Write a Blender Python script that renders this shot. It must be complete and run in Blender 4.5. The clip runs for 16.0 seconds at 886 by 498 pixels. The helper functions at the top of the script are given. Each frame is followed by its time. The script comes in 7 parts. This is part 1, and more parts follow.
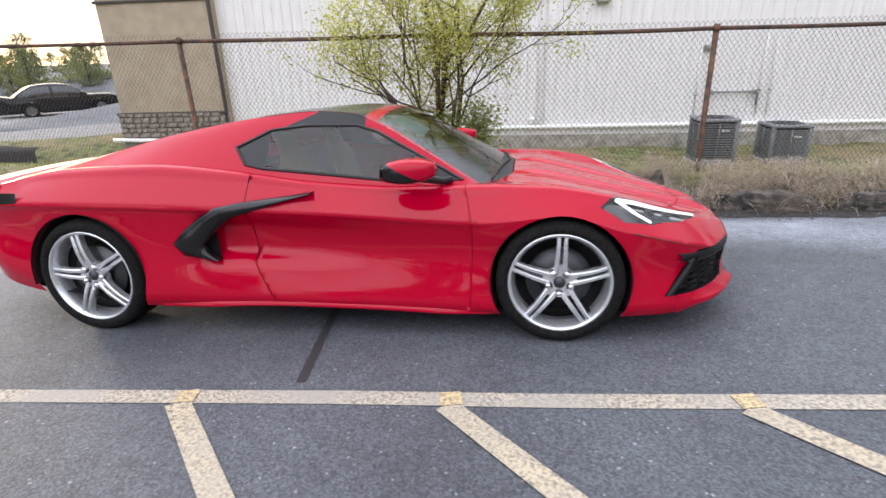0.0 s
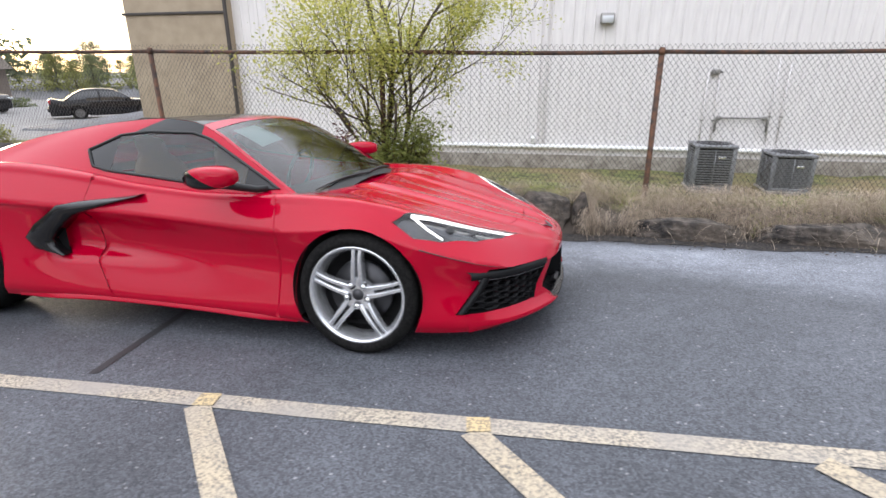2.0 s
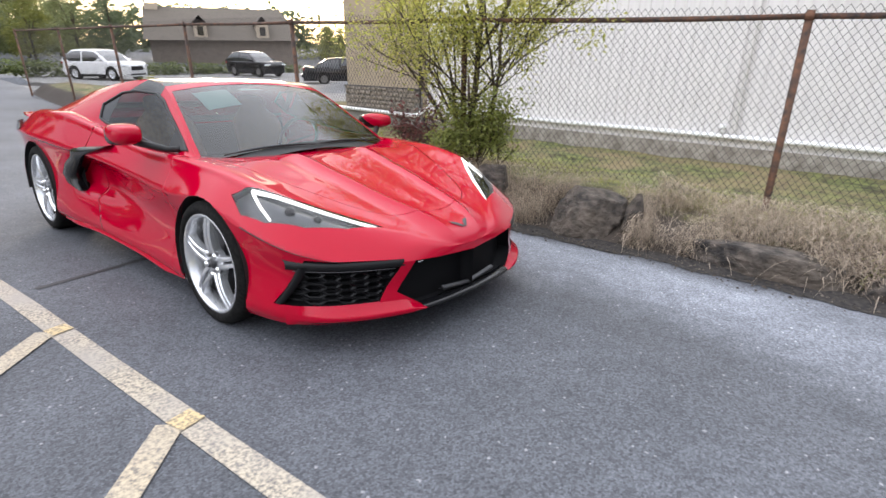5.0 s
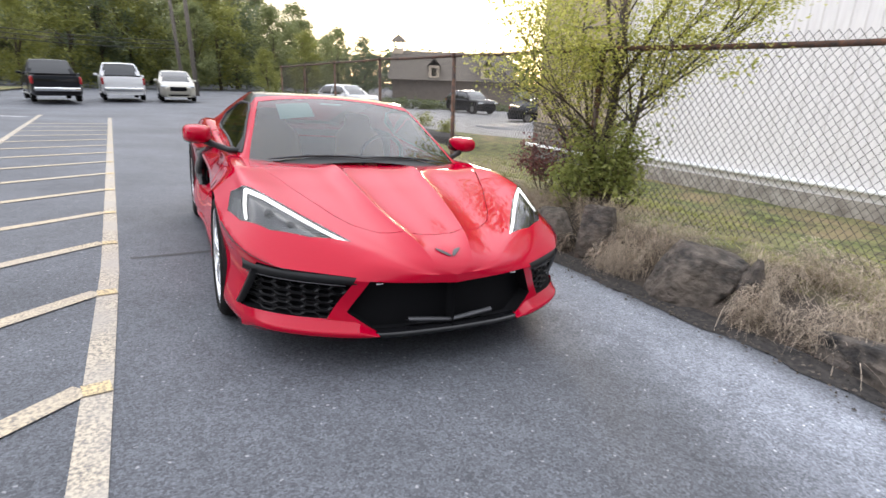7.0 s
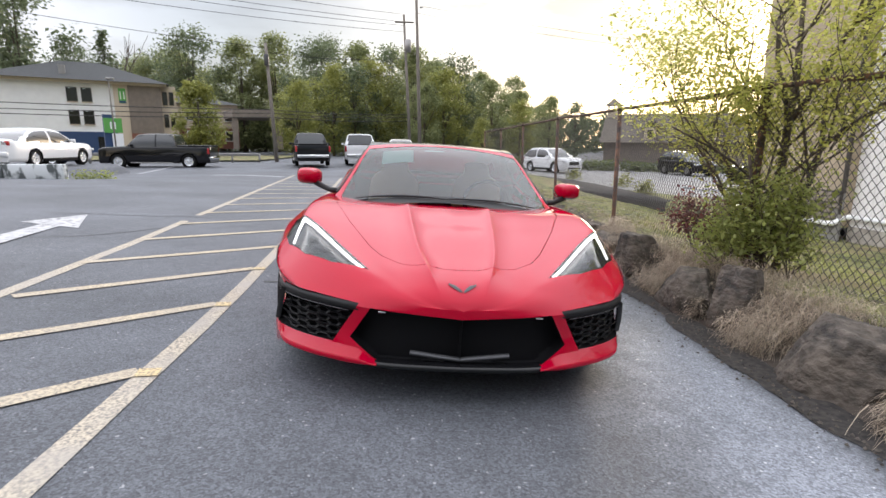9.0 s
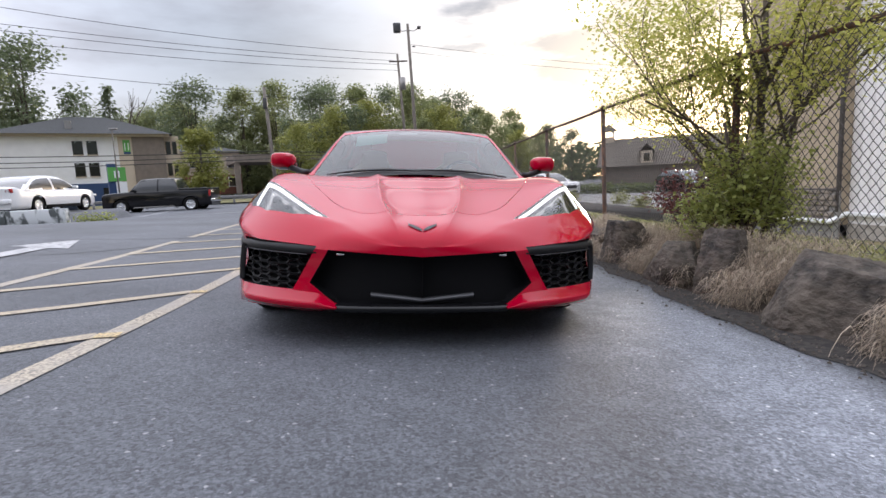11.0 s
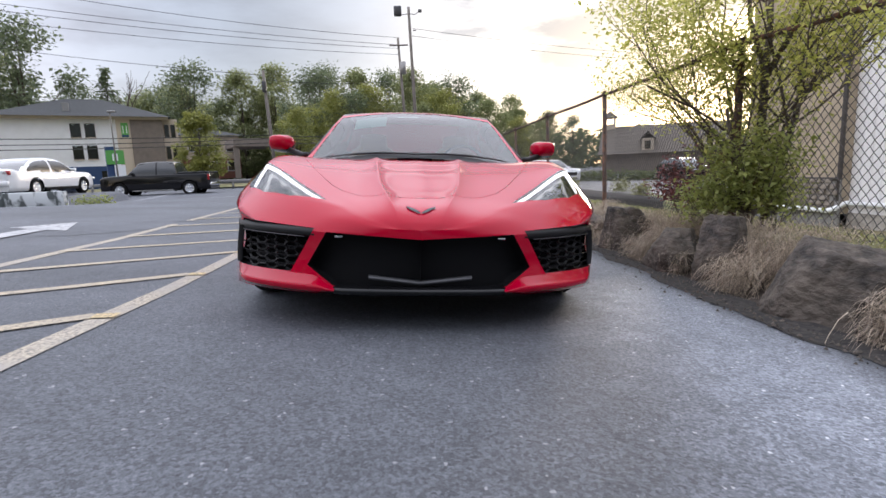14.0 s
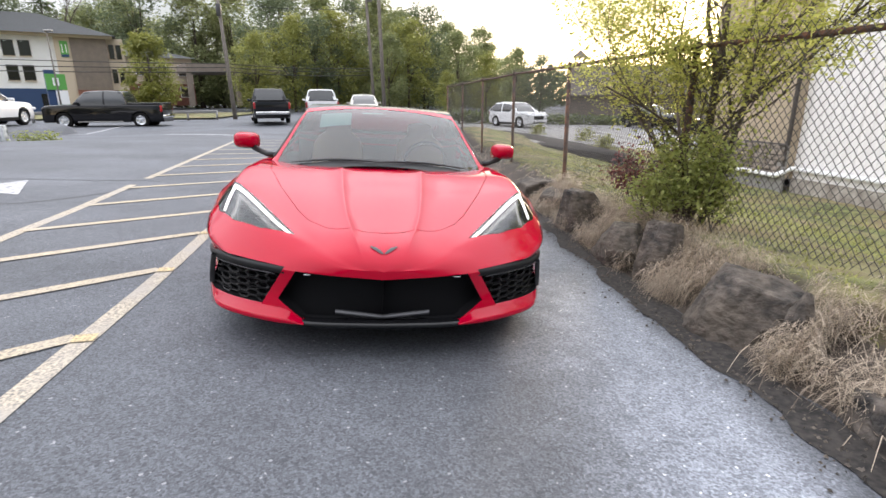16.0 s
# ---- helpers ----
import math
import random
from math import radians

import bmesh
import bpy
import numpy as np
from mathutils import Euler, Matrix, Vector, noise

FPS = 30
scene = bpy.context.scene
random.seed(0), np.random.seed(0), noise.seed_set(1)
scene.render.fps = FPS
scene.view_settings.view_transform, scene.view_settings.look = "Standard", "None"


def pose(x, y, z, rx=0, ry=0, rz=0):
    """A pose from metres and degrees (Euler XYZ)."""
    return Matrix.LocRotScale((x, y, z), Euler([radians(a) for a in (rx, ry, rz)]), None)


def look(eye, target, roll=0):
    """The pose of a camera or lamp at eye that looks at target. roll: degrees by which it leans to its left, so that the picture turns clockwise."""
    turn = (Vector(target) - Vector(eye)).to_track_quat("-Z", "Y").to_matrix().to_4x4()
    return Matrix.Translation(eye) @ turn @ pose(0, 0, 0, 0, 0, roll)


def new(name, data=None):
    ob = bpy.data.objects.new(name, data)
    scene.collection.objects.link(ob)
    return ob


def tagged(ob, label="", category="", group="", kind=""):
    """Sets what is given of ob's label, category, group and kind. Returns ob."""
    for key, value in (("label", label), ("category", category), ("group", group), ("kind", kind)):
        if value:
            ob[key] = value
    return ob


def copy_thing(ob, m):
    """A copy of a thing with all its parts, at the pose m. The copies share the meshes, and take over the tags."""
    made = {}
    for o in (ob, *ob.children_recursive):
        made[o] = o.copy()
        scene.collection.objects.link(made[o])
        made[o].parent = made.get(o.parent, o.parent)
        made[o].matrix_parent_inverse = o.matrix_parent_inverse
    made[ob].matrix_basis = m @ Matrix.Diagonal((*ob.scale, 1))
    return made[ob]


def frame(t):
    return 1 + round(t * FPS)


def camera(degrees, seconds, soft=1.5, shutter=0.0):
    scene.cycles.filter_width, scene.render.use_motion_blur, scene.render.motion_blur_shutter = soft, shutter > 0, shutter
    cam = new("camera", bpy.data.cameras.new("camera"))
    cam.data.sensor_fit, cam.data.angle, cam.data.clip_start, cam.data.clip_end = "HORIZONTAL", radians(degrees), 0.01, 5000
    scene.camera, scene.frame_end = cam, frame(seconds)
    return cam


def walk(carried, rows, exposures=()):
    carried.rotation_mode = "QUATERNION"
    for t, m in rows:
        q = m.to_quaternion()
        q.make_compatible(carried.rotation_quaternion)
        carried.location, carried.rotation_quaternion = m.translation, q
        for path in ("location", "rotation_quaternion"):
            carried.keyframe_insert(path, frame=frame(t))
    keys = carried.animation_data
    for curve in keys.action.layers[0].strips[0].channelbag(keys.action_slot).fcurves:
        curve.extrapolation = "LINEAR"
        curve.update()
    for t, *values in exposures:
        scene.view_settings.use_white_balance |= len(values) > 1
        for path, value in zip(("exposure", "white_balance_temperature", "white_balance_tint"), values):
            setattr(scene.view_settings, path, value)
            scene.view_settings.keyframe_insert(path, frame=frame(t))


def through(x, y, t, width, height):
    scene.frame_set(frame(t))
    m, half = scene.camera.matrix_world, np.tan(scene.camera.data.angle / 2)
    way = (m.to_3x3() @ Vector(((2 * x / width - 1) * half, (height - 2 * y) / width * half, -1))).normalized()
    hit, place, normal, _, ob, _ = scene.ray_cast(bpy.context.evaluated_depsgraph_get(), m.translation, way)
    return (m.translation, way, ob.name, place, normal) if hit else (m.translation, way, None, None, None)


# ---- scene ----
# The car park slopes: LOT turns the sloping car-park frame (x along the car's nose, y to its left) into the upright world.
LOT = Vector((0.0474, -0.0601, 0.997)).rotation_difference(Vector((0, 0, 1))).to_matrix().to_4x4()
cam = camera(81.1, 16.0, shutter=0.3)
PATH = [
    (0, (-0.117, -3.443, 1.301), (-0.466, -1.562, 0.719), -4.0),
    (0.5, (0.184, -3.523, 1.264), (-0.172, -1.635, 0.712), -3.9),
    (1, (0.459, -3.511, 1.254), (0.102, -1.621, 0.706), -3.1),
    (1.5, (0.704, -3.327, 1.253), (0.261, -1.451, 0.721), -2.7),
    (2, (1.095, -3.227, 1.232), (0.592, -1.362, 0.714), -2.0),
    (2.5, (1.424, -3.138, 1.226), (0.835, -1.299, 0.705), -1.5),
    (3, (1.713, -2.958, 1.212), (0.984, -1.171, 0.688), -1.1),
    (3.5, (2.013, -2.804, 1.202), (1.132, -1.088, 0.674), -0.7),
    (3.7, (2.103, -2.745, 1.203), (1.177, -1.056, 0.665), -0.6),
    (5.8, (2.69, -1.71, 1.122), (1.281, -0.401, 0.573), 1.1),
    (6, (2.723, -1.633, 1.094), (1.263, -0.368, 0.575), 1.4),
    (6.5, (2.822, -1.382, 1.12), (1.23, -0.274, 0.631), 2.5),
    (7, (2.961, -1.128, 1.099), (1.246, -0.213, 0.627), 3.6),
    (7.5, (2.969, -0.859, 1.071), (1.147, -0.174, 0.612), 4.4),
    (8, (2.975, -0.636, 1.061), (1.066, -0.21, 0.643), 4.9),
    (8.5, (3.05, -0.405, 1.026), (1.101, -0.129, 0.672), 4.9),
    (8.7, (3.123, -0.349, 1.033), (1.161, -0.145, 0.704), 4.5),
    (11, (3.167, -0.063, 0.597), (1.177, 0.072, 0.446), 0.6),
    (11.5, (3.162, -0.068, 0.589), (1.174, 0.087, 0.433), 0.1),
    (12, (3.166, -0.07, 0.586), (1.178, 0.085, 0.436), -0.2),
    (12.5, (3.167, -0.066, 0.591), (1.177, 0.077, 0.448), -0.5),
    (13, (3.165, -0.062, 0.588), (1.175, 0.069, 0.447), -0.3),
    (13.5, (3.163, -0.058, 0.589), (1.173, 0.068, 0.437), 0.2),
    (14, (3.16, -0.058, 0.582), (1.175, 0.08, 0.379), 1.1),
    (14.5, (3.162, -0.064, 0.567), (1.188, 0.09, 0.279), 2.2),
    (15, (3.159, -0.066, 0.688), (1.205, 0.111, 0.296), 2.8),
    (15.5, (3.25, -0.055, 0.971), (1.311, 0.151, 0.526), 2.9),
    (16, (3.297, -0.065, 1.083), (1.367, 0.214, 0.636), 3.0),
]
walk(cam, [(t, LOT @ look(eye, target, roll)) for t, eye, target, roll in PATH],
     [(0, 0.78, 6450, 11), (3.5, 0.80, 6500, 10), (7.5, 0.92, 6550, 10), (8.7, 0.85, 6600, 10), (11, 0.54, 6350, 13), (14.5, 0.54, 6250, 13), (15.0, 0.74, 6400, 12), (15.5, 1.10, 6650, 10), (16, 1.01, 6650, 10)])

# ---- world and sun ----
# An evening sky under thin broken cloud: brighter overhead than near the horizon, a warm glow round the low sun.
world = bpy.data.worlds.new("world")
scene.world = world
world.use_nodes = True
wn, wl = world.node_tree.nodes, world.node_tree.links
wn.clear()
SUN_AZ, SUN_EL = radians(151), radians(6)   # direction towards the sun, from +x to +y; height
CLOUD_BANK = (-0.850, 0.330, 0.410)   # towards the grey cloud
sky = wn.new("ShaderNodeTexSky")
sky.sky_type, sky.sun_disc = "NISHITA", False
sky.air_density, sky.dust_density = 0.8, 0.5
sky.sun_elevation, sky.sun_rotation = SUN_EL, radians(90) - SUN_AZ
co = wn.new("ShaderNodeTexCoord")
sep = wn.new("ShaderNodeSeparateXYZ")
wl.new(co.outputs["Generated"], sep.inputs[0])
high = wn.new("ShaderNodeMapRange")      # overcast brightness by height
high.interpolation_type = "SMOOTHSTEP"
high.inputs[1].default_value, high.inputs[2].default_value = 0.26, 0.66
wl.new(sep.outputs[2], high.inputs[0])
grad = wn.new("ShaderNodeMath")
grad.operation = "MULTIPLY_ADD"
grad.inputs[1].default_value, grad.inputs[2].default_value = 0.80, 0.12
wl.new(high.outputs[0], grad.inputs[0])
mp = wn.new("ShaderNodeMapping")
mp.inputs["Scale"].default_value = (1.6, 1.6, 6.0)
wl.new(co.outputs["Generated"], mp.inputs[0])
cl = wn.new("ShaderNodeTexNoise")
cl.inputs["Scale"].default_value, cl.inputs["Detail"].default_value, cl.inputs["Roughness"].default_value = 1.7, 7, 0.55
wl.new(mp.outputs[0], cl.inputs["Vector"])
ramp = wn.new("ShaderNodeValToRGB")
ramp.color_ramp.elements[0].position, ramp.color_ramp.elements[1].position = 0.40, 0.62
ramp.color_ramp.elements[0].color, ramp.color_ramp.elements[1].color = (0.94, 0.985, 1.09, 1), (0.58, 0.55, 0.59, 1)
wl.new(cl.outputs[0], ramp.inputs[0])
cloud = wn.new("ShaderNodeVectorMath")
cloud.operation = "SCALE"
# a grey bank of cloud hangs above the low sun
bank_dir = wn.new("ShaderNodeVectorMath")
bank_dir.operation = "DOT_PRODUCT"
bank_dir.inputs[1].default_value = CLOUD_BANK
wl.new(co.outputs["Generated"], bank_dir.inputs[0])
ragged = wn.new("ShaderNodeMath")
ragged.operation = "MULTIPLY_ADD"
ragged.inputs[1].default_value = 0.16
wl.new(cl.outputs[0], ragged.inputs[0])
wl.new(bank_dir.outputs["Value"], ragged.inputs[2])
edge = wn.new("ShaderNodeMapRange")
edge.interpolation_type = "SMOOTHSTEP"
edge.inputs[1].default_value, edge.inputs[2].default_value = 1.022, 1.052
wl.new(ragged.outputs[0], edge.inputs[0])
greyed = wn.new("ShaderNodeMix")
greyed.data_type = "RGBA"
greyed.inputs[7].default_value = (0.52, 0.50, 0.53, 1)
wl.new(edge.outputs[0], greyed.inputs[0])
wl.new(ramp.outputs[0], greyed.inputs[6])
low = wn.new("ShaderNodeMapRange")       # a faint evening pink near the horizon
low.inputs[1].default_value, low.inputs[2].default_value, low.inputs[3].default_value, low.inputs[4].default_value = 0.03, 0.34, 1.0, 0.0
wl.new(sep.outputs[2], low.inputs[0])
pink = wn.new("ShaderNodeMix")
pink.data_type, pink.blend_type = "RGBA", "MULTIPLY"
pink.inputs[7].default_value = (1.02, 0.90, 0.86, 1)
wl.new(low.outputs[0], pink.inputs[0])
even = wn.new("ShaderNodeMix")           # overhead the cloud is an even veil
even.data_type = "RGBA"
even.inputs[7].default_value = (0.84, 0.86, 0.93, 1)
wl.new(high.outputs[0], even.inputs[0])
wl.new(greyed.outputs[2], even.inputs[6])
wl.new(even.outputs[2], pink.inputs[6])
wl.new(pink.outputs[2], cloud.inputs[0])
away = wn.new("ShaderNodeVectorMath")    # the clearer half of the sky, opposite the cloud
away.operation = "DOT_PRODUCT"
away.inputs[1].default_value = (0.18, -0.984, 0.0)
wl.new(co.outputs["Generated"], away.inputs[0])
open_sky = wn.new("ShaderNodeMath")
open_sky.operation = "MAXIMUM"
wl.new(away.outputs["Value"], open_sky.inputs[0])
open_sky.inputs[1].default_value = 0.0
bright = wn.new("ShaderNodeMath")
bright.operation = "MULTIPLY_ADD"
bright.inputs[1].default_value = 1.25
narrow = wn.new("ShaderNodeMath")
narrow.operation = "POWER"
narrow.inputs[1].default_value = 2.0
wl.new(open_sky.outputs[0], narrow.inputs[0])
wl.new(narrow.outputs[0], bright.inputs[0])
wl.new(grad.outputs[0], bright.inputs[2])
aim = wn.new("ShaderNodeVectorMath")     # towards the sun
aim.operation = "DOT_PRODUCT"
aim.inputs[1].default_value = (math.cos(SUN_AZ) * math.cos(SUN_EL), math.sin(SUN_AZ) * math.cos(SUN_EL), math.sin(SUN_EL))
wl.new(co.outputs["Generated"], aim.inputs[0])
sided = wn.new("ShaderNodeMapRange")     # the sunward half of the cloud is the brighter one
sided.inputs[1].default_value, sided.inputs[2].default_value, sided.inputs[3].default_value, sided.inputs[4].default_value = -0.8, 0.7, 0.45, 1.06
wl.new(aim.outputs["Value"], sided.inputs[0])
share = wn.new("ShaderNodeMath")
share.operation = "MULTIPLY"
wl.new(bright.outputs[0], share.inputs[0])
wl.new(sided.outputs[0], share.inputs[1])
wl.new(share.outputs[0], cloud.inputs["Scale"])
b1, b2 = wn.new("ShaderNodeBackground"), wn.new("ShaderNodeBackground")
b1.inputs["Strength"].default_value, b2.inputs["Strength"].default_value = 2.0, 0.05
wl.new(cloud.outputs[0], b1.inputs[0])
wl.new(sky.outputs[0], b2.inputs[0])
add = wn.new("ShaderNodeAddShader")
# warm glow of the thin cloud round the sun
near_sun = wn.new("ShaderNodeMath")
near_sun.operation, near_sun.use_clamp = "POWER", True
near_sun.inputs[1].default_value = 30
wl.new(aim.outputs["Value"], near_sun.inputs[0])
keep = wn.new("ShaderNodeMath")
keep.operation = "MULTIPLY"
keep.inputs[1].default_value = 1.9
wl.new(near_sun.outputs[0], keep.inputs[0])
b3 = wn.new("ShaderNodeBackground")
b3.inputs[0].default_value = (1.0, 0.70, 0.34, 1)
# the sunward half of the veil of cloud is lit through
veil = wn.new("ShaderNodeMath")
veil.operation, veil.use_clamp = "POWER", True
veil.inputs[1].default_value = 9
wl.new(aim.outputs["Value"], veil.inputs[0])
lit = wn.new("ShaderNodeMath")
lit.operation = "MULTIPLY"
lit.inputs[1].default_value = 1.15
wl.new(veil.outputs[0], lit.inputs[0])
b4 = wn.new("ShaderNodeBackground")
b4.inputs[0].default_value = (1.0, 0.90, 0.78, 1)
open_ = wn.new("ShaderNodeMapRange")     # the grey bank hides the glow behind it
open_.inputs[3].default_value, open_.inputs[4].default_value = 1.0, 0.12
wl.new(edge.outputs[0], open_.inputs[0])
past = wn.new("ShaderNodeMath")
past.operation = "MULTIPLY"
wl.new(lit.outputs[0], past.inputs[0])
wl.new(open_.outputs[0], past.inputs[1])
wl.new(past.outputs[0], b4.inputs["Strength"])
shown = wn.new("ShaderNodeMath")
shown.operation = "MULTIPLY"
wl.new(keep.outputs[0], shown.inputs[0])
wl.new(open_.outputs[0], shown.inputs[1])
wl.new(shown.outputs[0], b3.inputs["Strength"])
add3 = wn.new("ShaderNodeAddShader")
wl.new(b4.outputs[0], add3.inputs[1])
add2 = wn.new("ShaderNodeAddShader")
wl.new(b3.outputs[0], add2.inputs[1])
out = wn.new("ShaderNodeOutputWorld")
wl.new(b1.outputs[0], add.inputs[0])
wl.new(b2.outputs[0], add.inputs[1])
wl.new(add.outputs[0], add2.inputs[0])
wl.new(add2.outputs[0], add3.inputs[0])
wl.new(add3.outputs[0], out.inputs[0])
sun = new("sun", bpy.data.lights.new("sun", "SUN"))
sun.data.energy, sun.data.angle, sun.data.color = 1.2, radians(12), (1.0, 0.86, 0.70)
sun.matrix_world = look((0, 0, 30), Vector((0, 0, 30)) - Vector((math.cos(SUN_AZ) * math.cos(SUN_EL), math.sin(SUN_AZ) * math.cos(SUN_EL), math.sin(SUN_EL))))
scene.view_settings.exposure = 0.0

# ---- materials ----
def mat(name, base, rough=0.5, metal=0.0, coat=0.0, spec=0.5):
    m = bpy.data.materials.new(name)
    m.use_nodes = True
    b = m.node_tree.nodes["Principled BSDF"]
    b.inputs["Base Color"].default_value = (*base, 1)
    b.inputs["Roughness"].default_value = rough
    b.inputs["Metallic"].default_value = metal
    b.inputs["Coat Weight"].default_value = coat
    b.inputs["Coat Roughness"].default_value = 0.03
    b.inputs["Specular IOR Level"].default_value = spec
    return m


def tint(m, scale, dark, light, detail=6.0, spread=(0.35, 0.65), bump=0.0, bump_scale=None, stretch=(1, 1, 1), second=None):
    """Grain on a material: a noise ramp for the colour, an optional second broad tone, an optional bump."""
    n, l = m.node_tree.nodes, m.node_tree.links
    b = n["Principled BSDF"]
    co = n.new("ShaderNodeTexCoord")
    mp = n.new("ShaderNodeMapping")
    mp.inputs["Scale"].default_value = stretch
    l.new(co.outputs["Object"], mp.inputs[0])
    tx = n.new("ShaderNodeTexNoise")
    tx.inputs["Scale"].default_value, tx.inputs["Detail"].default_value = scale, detail
    l.new(mp.outputs[0], tx.inputs["Vector"])
    rp = n.new("ShaderNodeValToRGB")
    rp.color_ramp.elements[0].position, rp.color_ramp.elements[1].position = spread
    rp.color_ramp.elements[0].color, rp.color_ramp.elements[1].color = (*dark, 1), (*light, 1)
    l.new(tx.outputs[0], rp.inputs[0])
    col = rp.outputs[0]
    if second:
        s2, tone, amount = second
        t2 = n.new("ShaderNodeTexNoise")
        t2.inputs["Scale"].default_value, t2.inputs["Detail"].default_value = s2, 4
        l.new(mp.outputs[0], t2.inputs["Vector"])
        r2 = n.new("ShaderNodeMapRange")
        r2.inputs[1].default_value, r2.inputs[2].default_value, r2.inputs[4].default_value = 0.4, 0.65, amount
        l.new(t2.outputs[0], r2.inputs[0])
        mx = n.new("ShaderNodeMix")
        mx.data_type = "RGBA"
        mx.inputs[7].default_value = (*tone, 1)
        l.new(r2.outputs[0], mx.inputs[0])
        l.new(col, mx.inputs[6])
        col = mx.outputs[2]
    l.new(col, b.inputs["Base Color"])
    if bump:
        bt = n.new("ShaderNodeTexNoise")
        bt.inputs["Scale"].default_value, bt.inputs["Detail"].default_value = bump_scale or scale, 8
        l.new(mp.outputs[0], bt.inputs["Vector"])
        bp = n.new("ShaderNodeBump")
        bp.inputs["Strength"].default_value, bp.inputs["Distance"].default_value = min(bump, 1.0), 0.01 * max(bump, 1.0)
        l.new(bt.outputs[0], bp.inputs["Height"])
        l.new(bp.outputs[0], b.inputs["Normal"])
    return m


def glass(name, color, rough=0.02, ior=1.52):
    """Thin automotive glass: mostly clear with a sharp reflection."""
    m = bpy.data.materials.new(name)
    m.use_nodes = True
    n, l = m.node_tree.nodes, m.node_tree.links
    n.clear()
    o = n.new("ShaderNodeOutputMaterial")
    tr = n.new("ShaderNodeBsdfTransparent")
    tr.inputs[0].default_value = (*color, 1)
    gl = n.new("ShaderNodeBsdfGlossy")
    gl.inputs["Roughness"].default_value = rough
    fr = n.new("ShaderNodeFresnel")
    fr.inputs[0].default_value = ior
    mx = n.new("ShaderNodeMixShader")
    l.new(fr.outputs[0], mx.inputs[0])
    l.new(tr.outputs[0], mx.inputs[1])
    l.new(gl.outputs[0], mx.inputs[2])
    l.new(mx.outputs[0], o.inputs[0])
    return m


def leaf_mat(name, a, b, through=0.45):
    """Leaves that differ one from another and let light through."""
    m = bpy.data.materials.new(name)
    m.use_nodes = True
    n, l = m.node_tree.nodes, m.node_tree.links
    n.clear()
    o = n.new("ShaderNodeOutputMaterial")
    geo = n.new("ShaderNodeNewGeometry")
    rp = n.new("ShaderNodeValToRGB")
    rp.color_ramp.elements[0].color, rp.color_ramp.elements[1].color = (*a, 1), (*b, 1)
    l.new(geo.outputs["Random Per Island"], rp.inputs[0])
    df, tl = n.new("ShaderNodeBsdfPrincipled"), n.new("ShaderNodeBsdfTranslucent")
    df.inputs["Roughness"].default_value = 0.55
    l.new(rp.outputs[0], df.inputs["Base Color"])
    l.new(rp.outputs[0], tl.inputs[0])
    mx = n.new("ShaderNodeMixShader")
    mx.inputs[0].default_value = through
    l.new(df.outputs[0], mx.inputs[1])
    l.new(tl.outputs[0], mx.inputs[2])
    l.new(mx.outputs[0], o.inputs[0])
    return m


